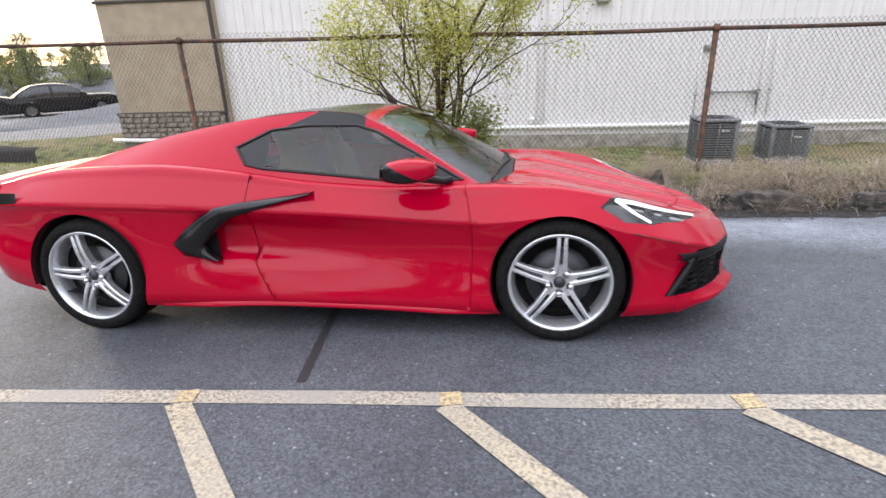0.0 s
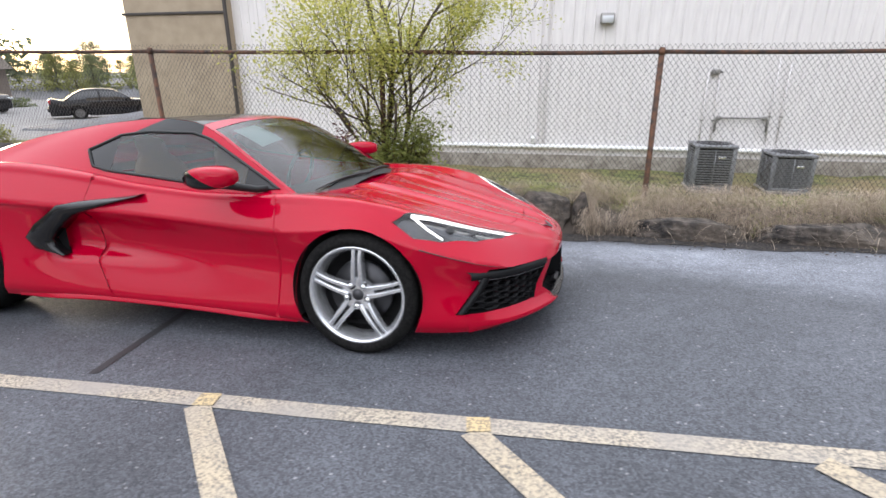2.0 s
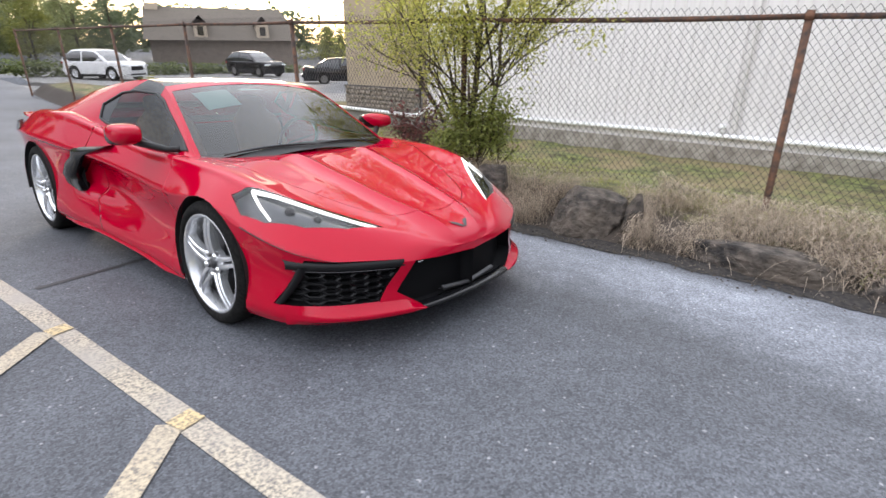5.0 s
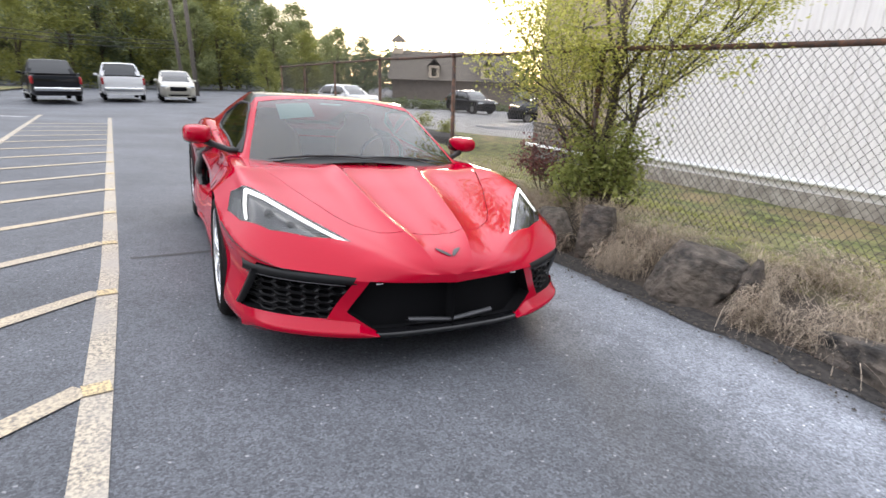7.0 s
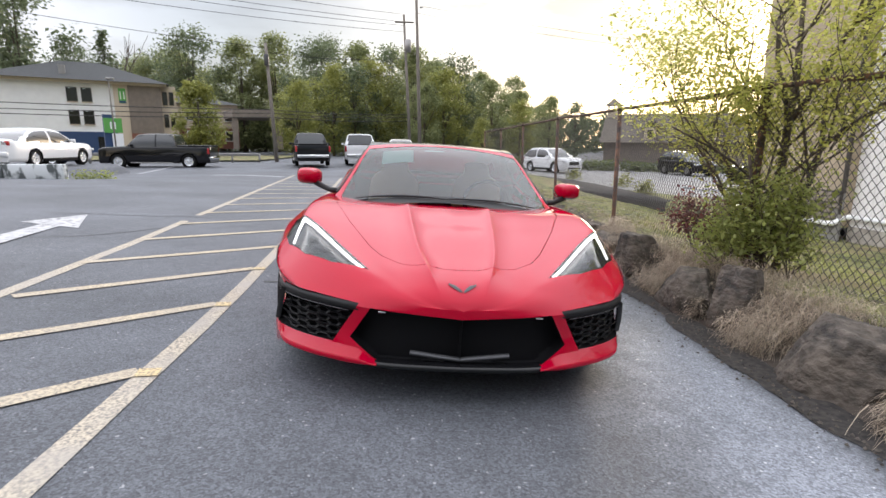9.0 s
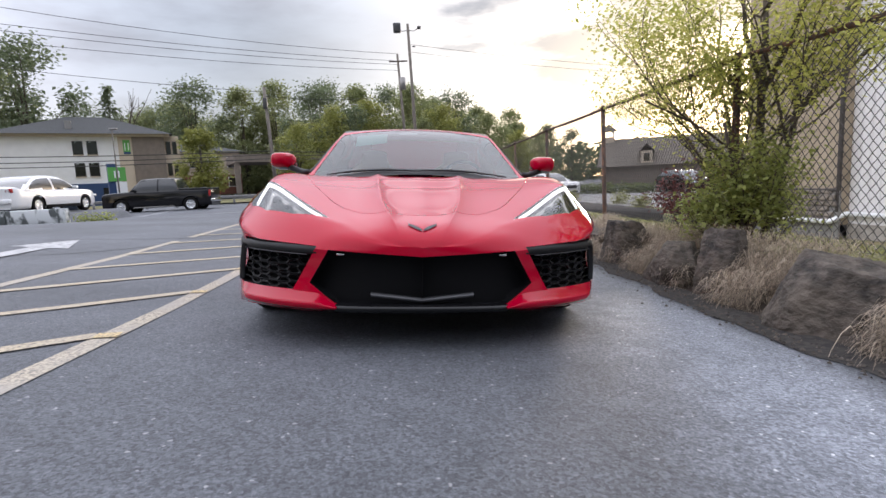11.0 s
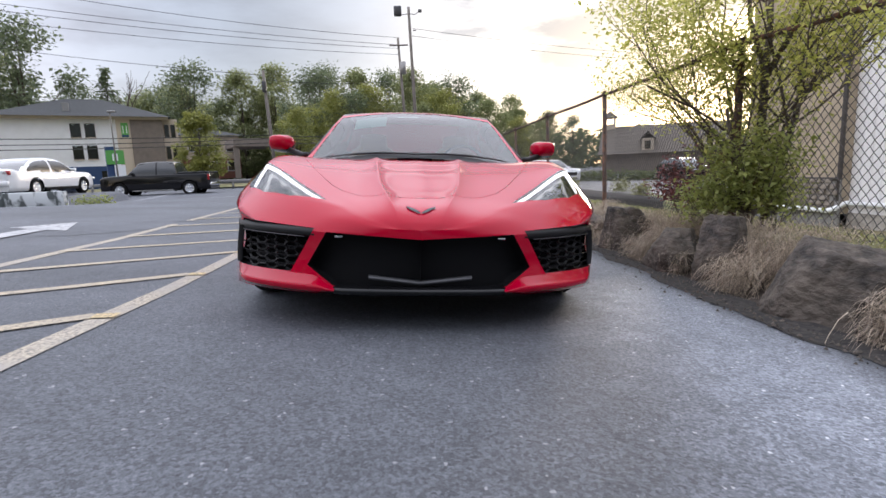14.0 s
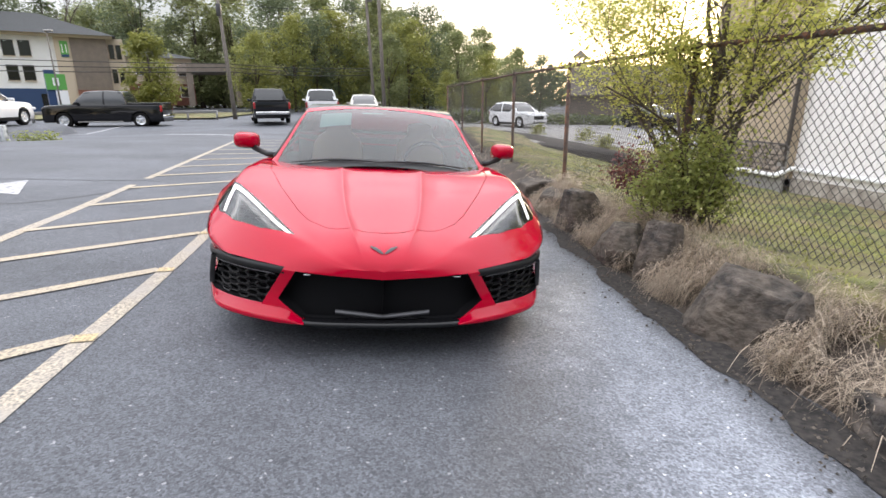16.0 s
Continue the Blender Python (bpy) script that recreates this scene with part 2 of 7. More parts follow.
def asphalt(name):
    """Worn asphalt: fine dark binder, pale stone grains, broad paler patches."""
    m = mat(name, (0.12, 0.12, 0.125), 0.62, 0, 0, 0.38)
    n, l = m.node_tree.nodes, m.node_tree.links
    b = n["Principled BSDF"]
    co = n.new("ShaderNodeTexCoord")
    fine = n.new("ShaderNodeTexNoise")
    fine.inputs["Scale"].default_value, fine.inputs["Detail"].default_value, fine.inputs["Roughness"].default_value = 95, 7, 0.85
    broad = n.new("ShaderNodeTexNoise")
    broad.inputs["Scale"].default_value, broad.inputs["Detail"].default_value = 0.55, 6
    mid = n.new("ShaderNodeTexNoise")
    mid.inputs["Scale"].default_value, mid.inputs["Detail"].default_value = 7, 5
    grain = n.new("ShaderNodeTexVoronoi")
    grain.inputs["Scale"].default_value = 105
    for t in (fine, broad, mid, grain):
        l.new(co.outputs["Object"], t.inputs["Vector"])
    rp = n.new("ShaderNodeValToRGB")
    rp.color_ramp.elements[0].position, rp.color_ramp.elements[1].position = 0.30, 0.74
    rp.color_ramp.elements[0].color, rp.color_ramp.elements[1].color = (0.019, 0.021, 0.025, 1), (0.168, 0.177, 0.200, 1)
    l.new(fine.outputs[0], rp.inputs[0])
    stone = n.new("ShaderNodeSeparateColor")
    l.new(grain.outputs["Color"], stone.inputs[0])
    pick = n.new("ShaderNodeMath")
    pick.operation = "GREATER_THAN"
    pick.inputs[1].default_value = 0.996
    l.new(stone.outputs[0], pick.inputs[0])
    mx = n.new("ShaderNodeMix")
    mx.data_type = "RGBA"
    mx.inputs[7].default_value = (0.27, 0.27, 0.28, 1)
    l.new(pick.outputs[0], mx.inputs[0])
    each = n.new("ShaderNodeMapRange")      # every stone a shade of its own
    each.inputs[3].default_value, each.inputs[4].default_value = 0.6, 1.4
    l.new(stone.outputs[1], each.inputs[0])
    chip = n.new("ShaderNodeVectorMath")
    chip.operation = "SCALE"
    l.new(rp.outputs[0], chip.inputs[0])
    l.new(each.outputs[0], chip.inputs["Scale"])
    l.new(chip.outputs[0], mx.inputs[6])
    tone = n.new("ShaderNodeMapRange")
    tone.inputs[1].default_value, tone.inputs[2].default_value, tone.inputs[3].default_value, tone.inputs[4].default_value = 0.3, 0.7, 0.72, 1.28
    sm = n.new("ShaderNodeMath")
    sm.operation = "ADD"
    half = n.new("ShaderNodeMath")
    half.operation = "MULTIPLY_ADD"
    half.inputs[1].default_value, half.inputs[2].default_value = 0.35, -0.175
    l.new(mid.outputs[0], half.inputs[0])
    l.new(broad.outputs[0], sm.inputs[0])
    l.new(half.outputs[0], sm.inputs[1])
    l.new(sm.outputs[0], tone.inputs[0])
    sc = n.new("ShaderNodeVectorMath")
    sc.operation = "SCALE"
    l.new(mx.outputs[2], sc.inputs[0])
    l.new(tone.outputs[0], sc.inputs["Scale"])
    # a pale band beside the bank: low-sun sheen painted in over some dust, up to the dark washed-in dirt along the kerb
    xyz = n.new("ShaderNodeSeparateXYZ")
    l.new(co.outputs["Object"], xyz.inputs[0])
    off = n.new("ShaderNodeMath")          # distance from the kerb line
    off.operation = "MULTIPLY_ADD"
    off.inputs[1].default_value = 0.075
    l.new(xyz.outputs[0], off.inputs[0])
    l.new(xyz.outputs[1], off.inputs[2])
    wob = n.new("ShaderNodeMath")
    wob.operation = "MULTIPLY_ADD"
    wob.inputs[1].default_value = 0.9
    l.new(broad.outputs[0], wob.inputs[0])
    l.new(off.outputs[0], wob.inputs[2])
    sheen_dust = n.new("ShaderNodeValToRGB")
    sheen_dust.color_ramp.elements[0].position, sheen_dust.color_ramp.elements[1].position = 0.33, 0.62
    sheen_dust.color_ramp.elements.new(0.80)
    sheen_dust.color_ramp.elements.new(0.88)
    for e, v in zip(sheen_dust.color_ramp.elements, (0.0, 0.8, 0.8, 0.0)):
        e.color = (v, v, v, 1)
    fit_ = n.new("ShaderNodeMapRange")
    fit_.inputs[1].default_value, fit_.inputs[2].default_value = 0.3, 2.5
    l.new(wob.outputs[0], fit_.inputs[0])
    l.new(fit_.outputs[0], sheen_dust.inputs[0])
    reach = n.new("ShaderNodeMapRange")
    reach.interpolation_type = "SMOOTHSTEP"
    reach.inputs[1].default_value, reach.inputs[2].default_value = -4.0, 0.5
    l.new(xyz.outputs[0], reach.inputs[0])
    amt = n.new("ShaderNodeMath")
    amt.operation = "MULTIPLY"
    l.new(sheen_dust.outputs[0], amt.inputs[0])
    l.new(reach.outputs[0], amt.inputs[1])
    # band strength, broken up with the surface tone
    grit = n.new("ShaderNodeMath")
    grit.operation = "MULTIPLY"
    l.new(amt.outputs[0], grit.inputs[0])
    l.new(tone.outputs[0], grit.inputs[1])
    pale = n.new("ShaderNodeMix")
    pale.data_type = "RGBA"
    # the asphalt's own colour multiplied up, in place of a reflection
    lift = n.new("ShaderNodeVectorMath")
    lift.operation = "SCALE"
    lift.inputs["Scale"].default_value = 2.7
    l.new(sc.outputs[0], lift.inputs[0])
    l.new(lift.outputs[0], pale.inputs[7])
    l.new(grit.outputs[0], pale.inputs[0])
    l.new(sc.outputs[0], pale.inputs[6])
    l.new(pale.outputs[2], b.inputs["Base Color"])
    bp = n.new("ShaderNodeBump")
    bp.inputs["Strength"].default_value, bp.inputs["Distance"].default_value = 0.6, 0.006
    l.new(fine.outputs[0], bp.inputs["Height"])
    l.new(bp.outputs[0], b.inputs["Normal"])
    return m


RED = mat("red_paint", (0.405, 0.0003, 0.020), 0.5, 0.0, 1.0, 0.0)
RED.node_tree.nodes["Principled BSDF"].inputs["Coat IOR"].default_value = 1.36
BLACK_GLOSS = mat("gloss_black", (0.006, 0.006, 0.007), 0.20, 0, 0.25, 0.3)
BLACK = mat("black_plastic", (0.012, 0.012, 0.013), 0.55)
MESH_BLACK = mat("black_mesh", (0.004, 0.004, 0.005), 0.7, 0, 0, 0.15)
TYRE = tint(mat("tyre_rubber", (0.018, 0.018, 0.018), 0.9, 0, 0, 0.12), 60, (0.007, 0.007, 0.007), (0.016, 0.0155, 0.015))
ALLOY = mat("silver_alloy", (0.70, 0.71, 0.73), 0.26, 0.75)
DARK_METAL = mat("dark_metal", (0.08, 0.08, 0.085), 0.45, 0.8)
CHROME = mat("chrome", (0.8, 0.8, 0.8), 0.08, 1.0)
CAR_GLASS = glass("tinted_glass", (0.40, 0.50, 0.48), 0.02, 1.66)   # two panes, both faces reflecting
SIDE_GLASS = glass("side_glass", (0.60, 0.66, 0.66), 0.02, 1.62)
DULL_RIM = mat("dull_alloy", (0.16, 0.155, 0.15), 0.5, 0.5)
LAMP_GLASS = glass("lamp_glass", (0.92, 0.93, 0.95))
ASPHALT = asphalt("asphalt")
YELLOW = tint(mat("worn_yellow_paint", (0.5, 0.36, 0.14), 0.8), 75, (0.13, 0.125, 0.12), (0.50, 0.43, 0.33), 14, (0.33, 0.60), 0.4, 120, second=(2.2, (0.34, 0.31, 0.275), 0.85))
HATCH = tint(mat("worn_hatch_paint", (0.5, 0.36, 0.14), 0.8), 75, (0.14, 0.13, 0.115), (0.52, 0.43, 0.30), 14, (0.33, 0.58), 0.4, 120, second=(2.0, (0.36, 0.32, 0.27), 0.7))
FRESH = tint(mat("fresh_yellow_paint", (0.5, 0.36, 0.14), 0.8), 75, (0.17, 0.15, 0.12), (0.60, 0.46, 0.25), 14, (0.32, 0.58), 0.4, 120)
SIDING = tint(mat("white_siding", (0.82, 0.8, 0.79), 0.6), 2.0, (0.70, 0.675, 0.67), (0.80, 0.775, 0.765), 6, (0.3, 0.7), stretch=(6, 6, 0.7))
BEIGE = tint(mat("beige_panel", (0.42, 0.36, 0.28), 0.75), 3, (0.33, 0.265, 0.19), (0.40, 0.325, 0.235), 8)
GALV = mat("galvanised_steel", (0.3, 0.29, 0.28), 0.5, 0.7)
LEAF = leaf_mat("spring_leaf", (0.28, 0.31, 0.06), (0.64, 0.61, 0.19), 0.66)
BARK = tint(mat("bark", (0.09, 0.07, 0.055), 0.9), 25, (0.05, 0.04, 0.03), (0.13, 0.1, 0.08), bump=0.6)

LAMP_BOWL = mat("grey_lamp_bowl", (0.038, 0.040, 0.045), 0.25, 0.0, 0.5)
VENT_BLACK = mat("vent_black", (0.006, 0.006, 0.007), 0.42, 0, 0, 0.25)
DRL = mat("running_light_glow", (1, 1, 1), 0.4)
DRL.node_tree.nodes["Principled BSDF"].inputs["Emission Color"].default_value = (1, 0.98, 0.95, 1)
DRL.node_tree.nodes["Principled BSDF"].inputs["Emission Strength"].default_value = 1.1
PAPER = mat("pale_paper", (0.62, 0.72, 0.72), 0.7)
CABIN = tint(mat("black_cabin_plastic", (0.02, 0.02, 0.02), 0.7), 80, (0.012, 0.012, 0.012), (0.03, 0.03, 0.03))
TAN = tint(mat("tan_leather", (0.36, 0.2, 0.09), 0.5), 40, (0.30, 0.16, 0.07), (0.42, 0.24, 0.11))

ROCK = tint(mat("dark_rock", (0.12, 0.1, 0.085), 0.9), 13, (0.02, 0.018, 0.017), (0.15, 0.125, 0.105), 15, (0.40, 0.70), 3.2, 24, stretch=(0.9, 0.9, 1.2), second=(2.4, (0.12, 0.095, 0.072), 0.6))
STRAW = leaf_mat("dead_grass", (0.17, 0.128, 0.095), (0.64, 0.53, 0.41), 0.35)
GRASS = leaf_mat("new_grass", (0.17, 0.19, 0.045), (0.40, 0.39, 0.13))
LAWN = tint(mat("lawn", (0.1, 0.1, 0.045), 0.95), 5, (0.045, 0.045, 0.022), (0.17, 0.19, 0.06), 14, (0.34, 0.62), 1.0, 40, second=(0.9, (0.24, 0.18, 0.10), 0.85))
VERGE = tint(mat("verge_ground", (0.1, 0.1, 0.045), 0.95), 5, (0.045, 0.045, 0.022), (0.17, 0.19, 0.06), 14, (0.34, 0.62), 1.0, 40, second=(0.9, (0.24, 0.18, 0.10), 0.85))
vn, vl = VERGE.node_tree.nodes, VERGE.node_tree.links
vc = vn.new("ShaderNodeTexCoord")
vx_ = vn.new("ShaderNodeSeparateXYZ")
vl.new(vc.outputs["Object"], vx_.inputs[0])
vd = vn.new("ShaderNodeMath")            # distance from the kerb line
vd.operation = "MULTIPLY_ADD"
vd.inputs[1].default_value = 0.075
vl.new(vx_.outputs[0], vd.inputs[0])
vl.new(vx_.outputs[1], vd.inputs[2])
vk = vn.new("ShaderNodeTexNoise")
vk.inputs["Scale"].default_value, vk.inputs["Detail"].default_value = 2.5, 6
vl.new(vc.outputs["Object"], vk.inputs["Vector"])
vw = vn.new("ShaderNodeMath")
vw.operation = "MULTIPLY_ADD"
vw.inputs[1].default_value = 0.9
vl.new(vk.outputs[0], vw.inputs[0])
vl.new(vd.outputs[0], vw.inputs[2])
vr = vn.new("ShaderNodeMapRange")
vr.inputs[1].default_value, vr.inputs[2].default_value = 2.85, 3.15
vl.new(vw.outputs[0], vr.inputs[0])
vm = vn.new("ShaderNodeMix")
vm.data_type = "RGBA"
vm.inputs[6].default_value = (0.055, 0.043, 0.034, 1)   # bare soil under the straw
vb = vn["Principled BSDF"]
vl.new(vb.inputs["Base Color"].links[0].from_socket, vm.inputs[7])
vl.new(vr.outputs[0], vm.inputs[0])
vl.new(vm.outputs[2], vb.inputs["Base Color"])
RUST = tint(mat("rusty_steel", (0.14, 0.08, 0.055), 0.8, 0.3), 14, (0.06, 0.045, 0.04), (0.2, 0.1, 0.06), 8, (0.35, 0.65), 0.4, 40)
WIRE = mat("weathered_wire", (0.075, 0.068, 0.066), 0.6, 0.5)
PIPE = mat("white_pvc_pipe", (0.88, 0.88, 0.88), 0.35)
RENDER = tint(mat("stained_render", (0.35, 0.32, 0.28), 0.85), 4, (0.2, 0.175, 0.15), (0.42, 0.385, 0.34), 10, (0.3, 0.65), 0.3, 30)
STONE = tint(mat("wall_stone", (0.25, 0.21, 0.18), 0.9), 6, (0.1, 0.085, 0.075), (0.32, 0.27, 0.22), 8, (0.3, 0.7), 0.8, 25)
MORTAR = mat("grey_mortar", (0.24, 0.23, 0.215), 0.95)
AC_GREY = tint(mat("grey_enamel", (0.22, 0.225, 0.23), 0.5), 6, (0.15, 0.155, 0.165), (0.22, 0.225, 0.235))
DARK_TRIM = mat("brown_trim", (0.05, 0.042, 0.038), 0.6)
# both far leaf tones are lightened to paint in distance haze
LEAF_FAR = leaf_mat("hazed_leaf", (0.19, 0.22, 0.10), (0.33, 0.35, 0.16))
LEAF_DARK = leaf_mat("hazed_dark_leaf", (0.12, 0.15, 0.085), (0.20, 0.235, 0.13), 0.5)
LEAF_YELLOW = leaf_mat("yellow_green_leaf", (0.22, 0.235, 0.06), (0.34, 0.34, 0.10))
LEAF_RED = leaf_mat("maroon_leaf", (0.09, 0.03, 0.035), (0.22, 0.085, 0.075), 0.4)
LEAF_WEED = leaf_mat("weed_leaf", (0.20, 0.23, 0.06), (0.38, 0.41, 0.13), 0.55)
HEDGE_LEAF = leaf_mat("hedge_leaf", (0.09, 0.12, 0.035), (0.19, 0.22, 0.075), 0.4)
ROOFING = tint(mat("grey_shingle", (0.05, 0.052, 0.055), 0.95), 12, (0.035, 0.037, 0.038), (0.062, 0.065, 0.068), 8)
# the church's grey shingle, warmed and lightened to paint in the sunlit haze
ROOF_HAZED = tint(mat("hazed_shingle", (0.13, 0.11, 0.09), 0.9), 12, (0.10, 0.085, 0.07), (0.16, 0.135, 0.11), 8)
CLAD_WHITE = tint(mat("white_lap_siding", (0.78, 0.78, 0.79), 0.7), 1.5, (0.76, 0.76, 0.77), (0.81, 0.81, 0.82))
CLAD_BROWN = tint(mat("taupe_lap_siding", (0.2, 0.165, 0.14), 0.75), 2, (0.175, 0.145, 0.122), (0.22, 0.18, 0.152))
CLAD_CREAM = mat("cream_render", (0.5, 0.42, 0.33), 0.75)
BRICKS = tint(mat("red_brick_band", (0.2, 0.08, 0.055), 0.85), 9, (0.14, 0.055, 0.04), (0.24, 0.1, 0.07))
BLUE = mat("navy_paint", (0.02, 0.05, 0.13), 0.6)
GREEN_SIGN = mat("green_sign", (0.10, 0.34, 0.07), 0.5)
WHITE_SIGN = mat("white_sign", (0.8, 0.8, 0.8), 0.5)
DARK_GLASS = mat("dark_window", (0.015, 0.016, 0.018), 0.08, 0, 0.2)
WOOD_POLE = tint(mat("pole_wood", (0.17, 0.15, 0.13), 0.9), 6, (0.10, 0.088, 0.078), (0.24, 0.21, 0.18), stretch=(6, 6, 0.4))
CABLE = mat("black_cable", (0.02, 0.02, 0.02), 0.6)
AUTO_GLASS = mat("far_car_glass", (0.02, 0.022, 0.024), 0.04, 0, 1.0, 0.6)
CAR_WHITE = mat("white_car_paint", (0.72, 0.72, 0.73), 0.3, 0, 0.8)
CAR_BLACK = mat("black_car_paint", (0.006, 0.006, 0.008), 0.30, 0, 0.8, 0.06)
CAR_GOLD = mat("pale_gold_paint", (0.42, 0.4, 0.35), 0.3, 0.5, 0.8)
CAR_BLUE = mat("dark_blue_paint", (0.012, 0.02, 0.035), 0.25, 0, 0.9)
TAIL_RED = mat("red_lamp", (0.35, 0.01, 0.012), 0.2, 0, 0.6)
LAMP_CLEAR = mat("clear_lamp", (0.6, 0.62, 0.64), 0.15, 0.2, 0.6)
PEELING = tint(mat("peeling_white_paint", (0.5, 0.5, 0.5), 0.85), 3, (0.09, 0.1, 0.1), (0.62, 0.64, 0.65), 8, (0.42, 0.52), stretch=(1, 1, 0.6))
WHITE_LINE = tint(mat("worn_white_paint", (0.5, 0.5, 0.5), 0.8), 14, (0.17, 0.17, 0.18), (0.44, 0.44, 0.45), 8, (0.3, 0.55))
SEAL = mat("tar_seal", (0.028, 0.028, 0.03), 0.6)
MULCH = tint(mat("dark_mulch", (0.04, 0.03, 0.025), 0.95), 30, (0.008, 0.007, 0.007), (0.04, 0.034, 0.03))
PAVING = tint(mat("pale_old_asphalt", (0.22, 0.215, 0.21), 0.9), 4, (0.19, 0.185, 0.18), (0.25, 0.245, 0.24))

# ---- building tools ----
def link(bm, name, material, parent=None, label="", smooth=True, at=None, keep=False):
    """One mesh object out of a bmesh."""
    me = bpy.data.meshes.new(name)
    if smooth:
        for f in bm.faces:
            f.smooth = True
    bm.to_mesh(me)
    if not keep:
        bm.free()
    for m in material if isinstance(material, (list, tuple)) else [material]:
        me.materials.append(m)
    ob = new(name, me)
    if parent:
        ob.parent = parent
    if at is not None:
        ob.matrix_basis = at
    if label:
        tagged(ob, label)
    return ob


def part(name, bm, material, parent, label="", smooth=True, at=None):
    return link(bm, name, material, parent, label, smooth, at)


def thing(name, m, label, category, group="", kind=""):
    ob = new(name)
    ob.empty_display_size = 0.1
    ob.matrix_basis = m
    return tagged(ob, label, category, group, kind)


def box(bm, size, at=(0, 0, 0), turn=None, bevel=0.0):
    """A box, by its size and centre, into bm."""
    r = bmesh.ops.create_cube(bm, size=1.0)
    vs = r["verts"]
    bmesh.ops.scale(bm, vec=size, verts=vs)
    if bevel:
        es = list({e for v in vs for e in v.link_edges})
        vs = list({v for v in bmesh.ops.bevel(bm, geom=es, offset=bevel, segments=2, affect="EDGES", profile=0.5)["verts"]} | {v for v in vs if v.is_valid})
    m = Matrix.Translation(at) @ (turn.to_4x4() if turn else Matrix())
    bmesh.ops.transform(bm, matrix=m, verts=[v for v in vs if v.is_valid])
    return vs


def boxed(size, at=(0, 0, 0), turn=None, bevel=0.0):
    bm = bmesh.new()
    box(bm, size, at, turn, bevel)
    return bm


def rod(bm, a, b, r, r2=None, sides=8, caps=True):
    """A straight round bar from a to b."""
    a, b = Vector(a), Vector(b)
    d = b - a
    m = Matrix.Translation((a + b) / 2) @ d.to_track_quat("Z", "Y").to_matrix().to_4x4()
    bmesh.ops.create_cone(bm, cap_ends=caps, segments=sides, radius1=r, radius2=r if r2 is None else r2, depth=d.length, matrix=m)
    return bm


def lathe(profile, steps=48, axis="Y"):
    """A turned body: profile of (radius, along) pairs round the y axis."""
    bm = bmesh.new()
    rings = []
    for i in range(steps):
        a = 2 * math.pi * i / steps
        rings.append([bm.verts.new((r * math.cos(a), h, r * math.sin(a))) for r, h in profile])
    for i in range(steps):
        p, q = rings[i], rings[(i + 1) % steps]
        for j in range(len(profile) - 1):
            bm.faces.new((p[j], p[j + 1], q[j + 1], q[j]))
    bmesh.ops.recalc_face_normals(bm, faces=bm.faces)
    return bm


def spl(*pairs):
    """A smooth curve through (x, value) pairs that does not overshoot."""
    x = np.array(pairs[0::2], float)
    v = np.array(pairs[1::2], float)
    d = np.diff(v) / np.diff(x)
    m = np.zeros(len(x))
    m[0], m[-1] = d[0], d[-1]
    for i in range(1, len(x) - 1):
        if d[i - 1] * d[i] > 0:
            w1, w2 = 2 * (x[i + 1] - x[i]) + x[i] - x[i - 1], x[i + 1] - x[i] + 2 * (x[i] - x[i - 1])
            m[i] = (w1 + w2) / (w1 / d[i - 1] + w2 / d[i])

    def f(s):
        s = min(max(s, x[0]), x[-1])
        i = min(max(int(np.searchsorted(x, s)) - 1, 0), len(x) - 2)
        h = x[i + 1] - x[i]
        u = (s - x[i]) / h
        return float(v[i] * (1 + 2 * u) * (1 - u) ** 2 + m[i] * h * u * (1 - u) ** 2 + v[i + 1] * u * u * (3 - 2 * u) + m[i + 1] * h * u * u * (u - 1))
    return f


def smooth_step(a, b, x):
    u = min(max((x - a) / (b - a), 0.0), 1.0)
    return u * u * (3 - 2 * u)


def sheet(rows):
    """A bmesh skin over rows of points."""
    bm = bmesh.new()
    vs = [[bm.verts.new(p) for p in row] for row in rows]
    for a, b in zip(vs, vs[1:]):
        for i in range(len(a) - 1):
            q = []
            for v in (a[i], a[i + 1], b[i + 1], b[i]):
                if not q or (v.co - q[-1].co).length > 1e-6:
                    q.append(v)
            if len(q) > 2 and (q[0].co - q[-1].co).length > 1e-6:
                bm.faces.new(q)
    return bm


def tube(points, r, sides=8, closed=False):
    """A bent round bar along points; r may be a function of 0..1."""
    pts = [Vector(p) for p in points]
    bm = bmesh.new()
    rings = []
    up = Vector((0, 0, 1))
    for i, p in enumerate(pts):
        d = (pts[min(i + 1, len(pts) - 1)] - pts[max(i - 1, 0)]).normalized()
        if abs(d.dot(up)) > 0.95:
            up = Vector((1, 0.2, 0)).normalized()
        a = d.cross(up).normalized()
        b = a.cross(d)
        rr = r(i / max(len(pts) - 1, 1)) if callable(r) else r
        rings.append([bm.verts.new(p + rr * (math.cos(2 * math.pi * k / sides) * a + math.sin(2 * math.pi * k / sides) * b)) for k in range(sides)])
    for p, q in zip(rings, rings[1:]):
        for k in range(sides):
            bm.faces.new((p[k], p[(k + 1) % sides], q[(k + 1) % sides], q[k]))
    bm.faces.new(rings[0][::-1])
    bm.faces.new(rings[-1])
    return bm

def joined_fast(bm, other):
    seen = {v: bm.verts.new(v.co) for v in other.verts}
    for f in other.faces:
        bm.faces.new([seen[v] for v in f.verts])
    other.free()


# ---- ground ----
UP = Vector((0.0474, -0.0601, 0.997)).normalized()   # true up, in the car-park frame


def lot(x, y, z=0.0):
    """A place in the world from one in the car-park frame."""
    return LOT @ Vector((x, y, z))


def level(x, y, height):
    """Height, in the car-park frame, of the level plane at that world height."""
    return (height - UP.x * x - UP.y * y) / UP.z


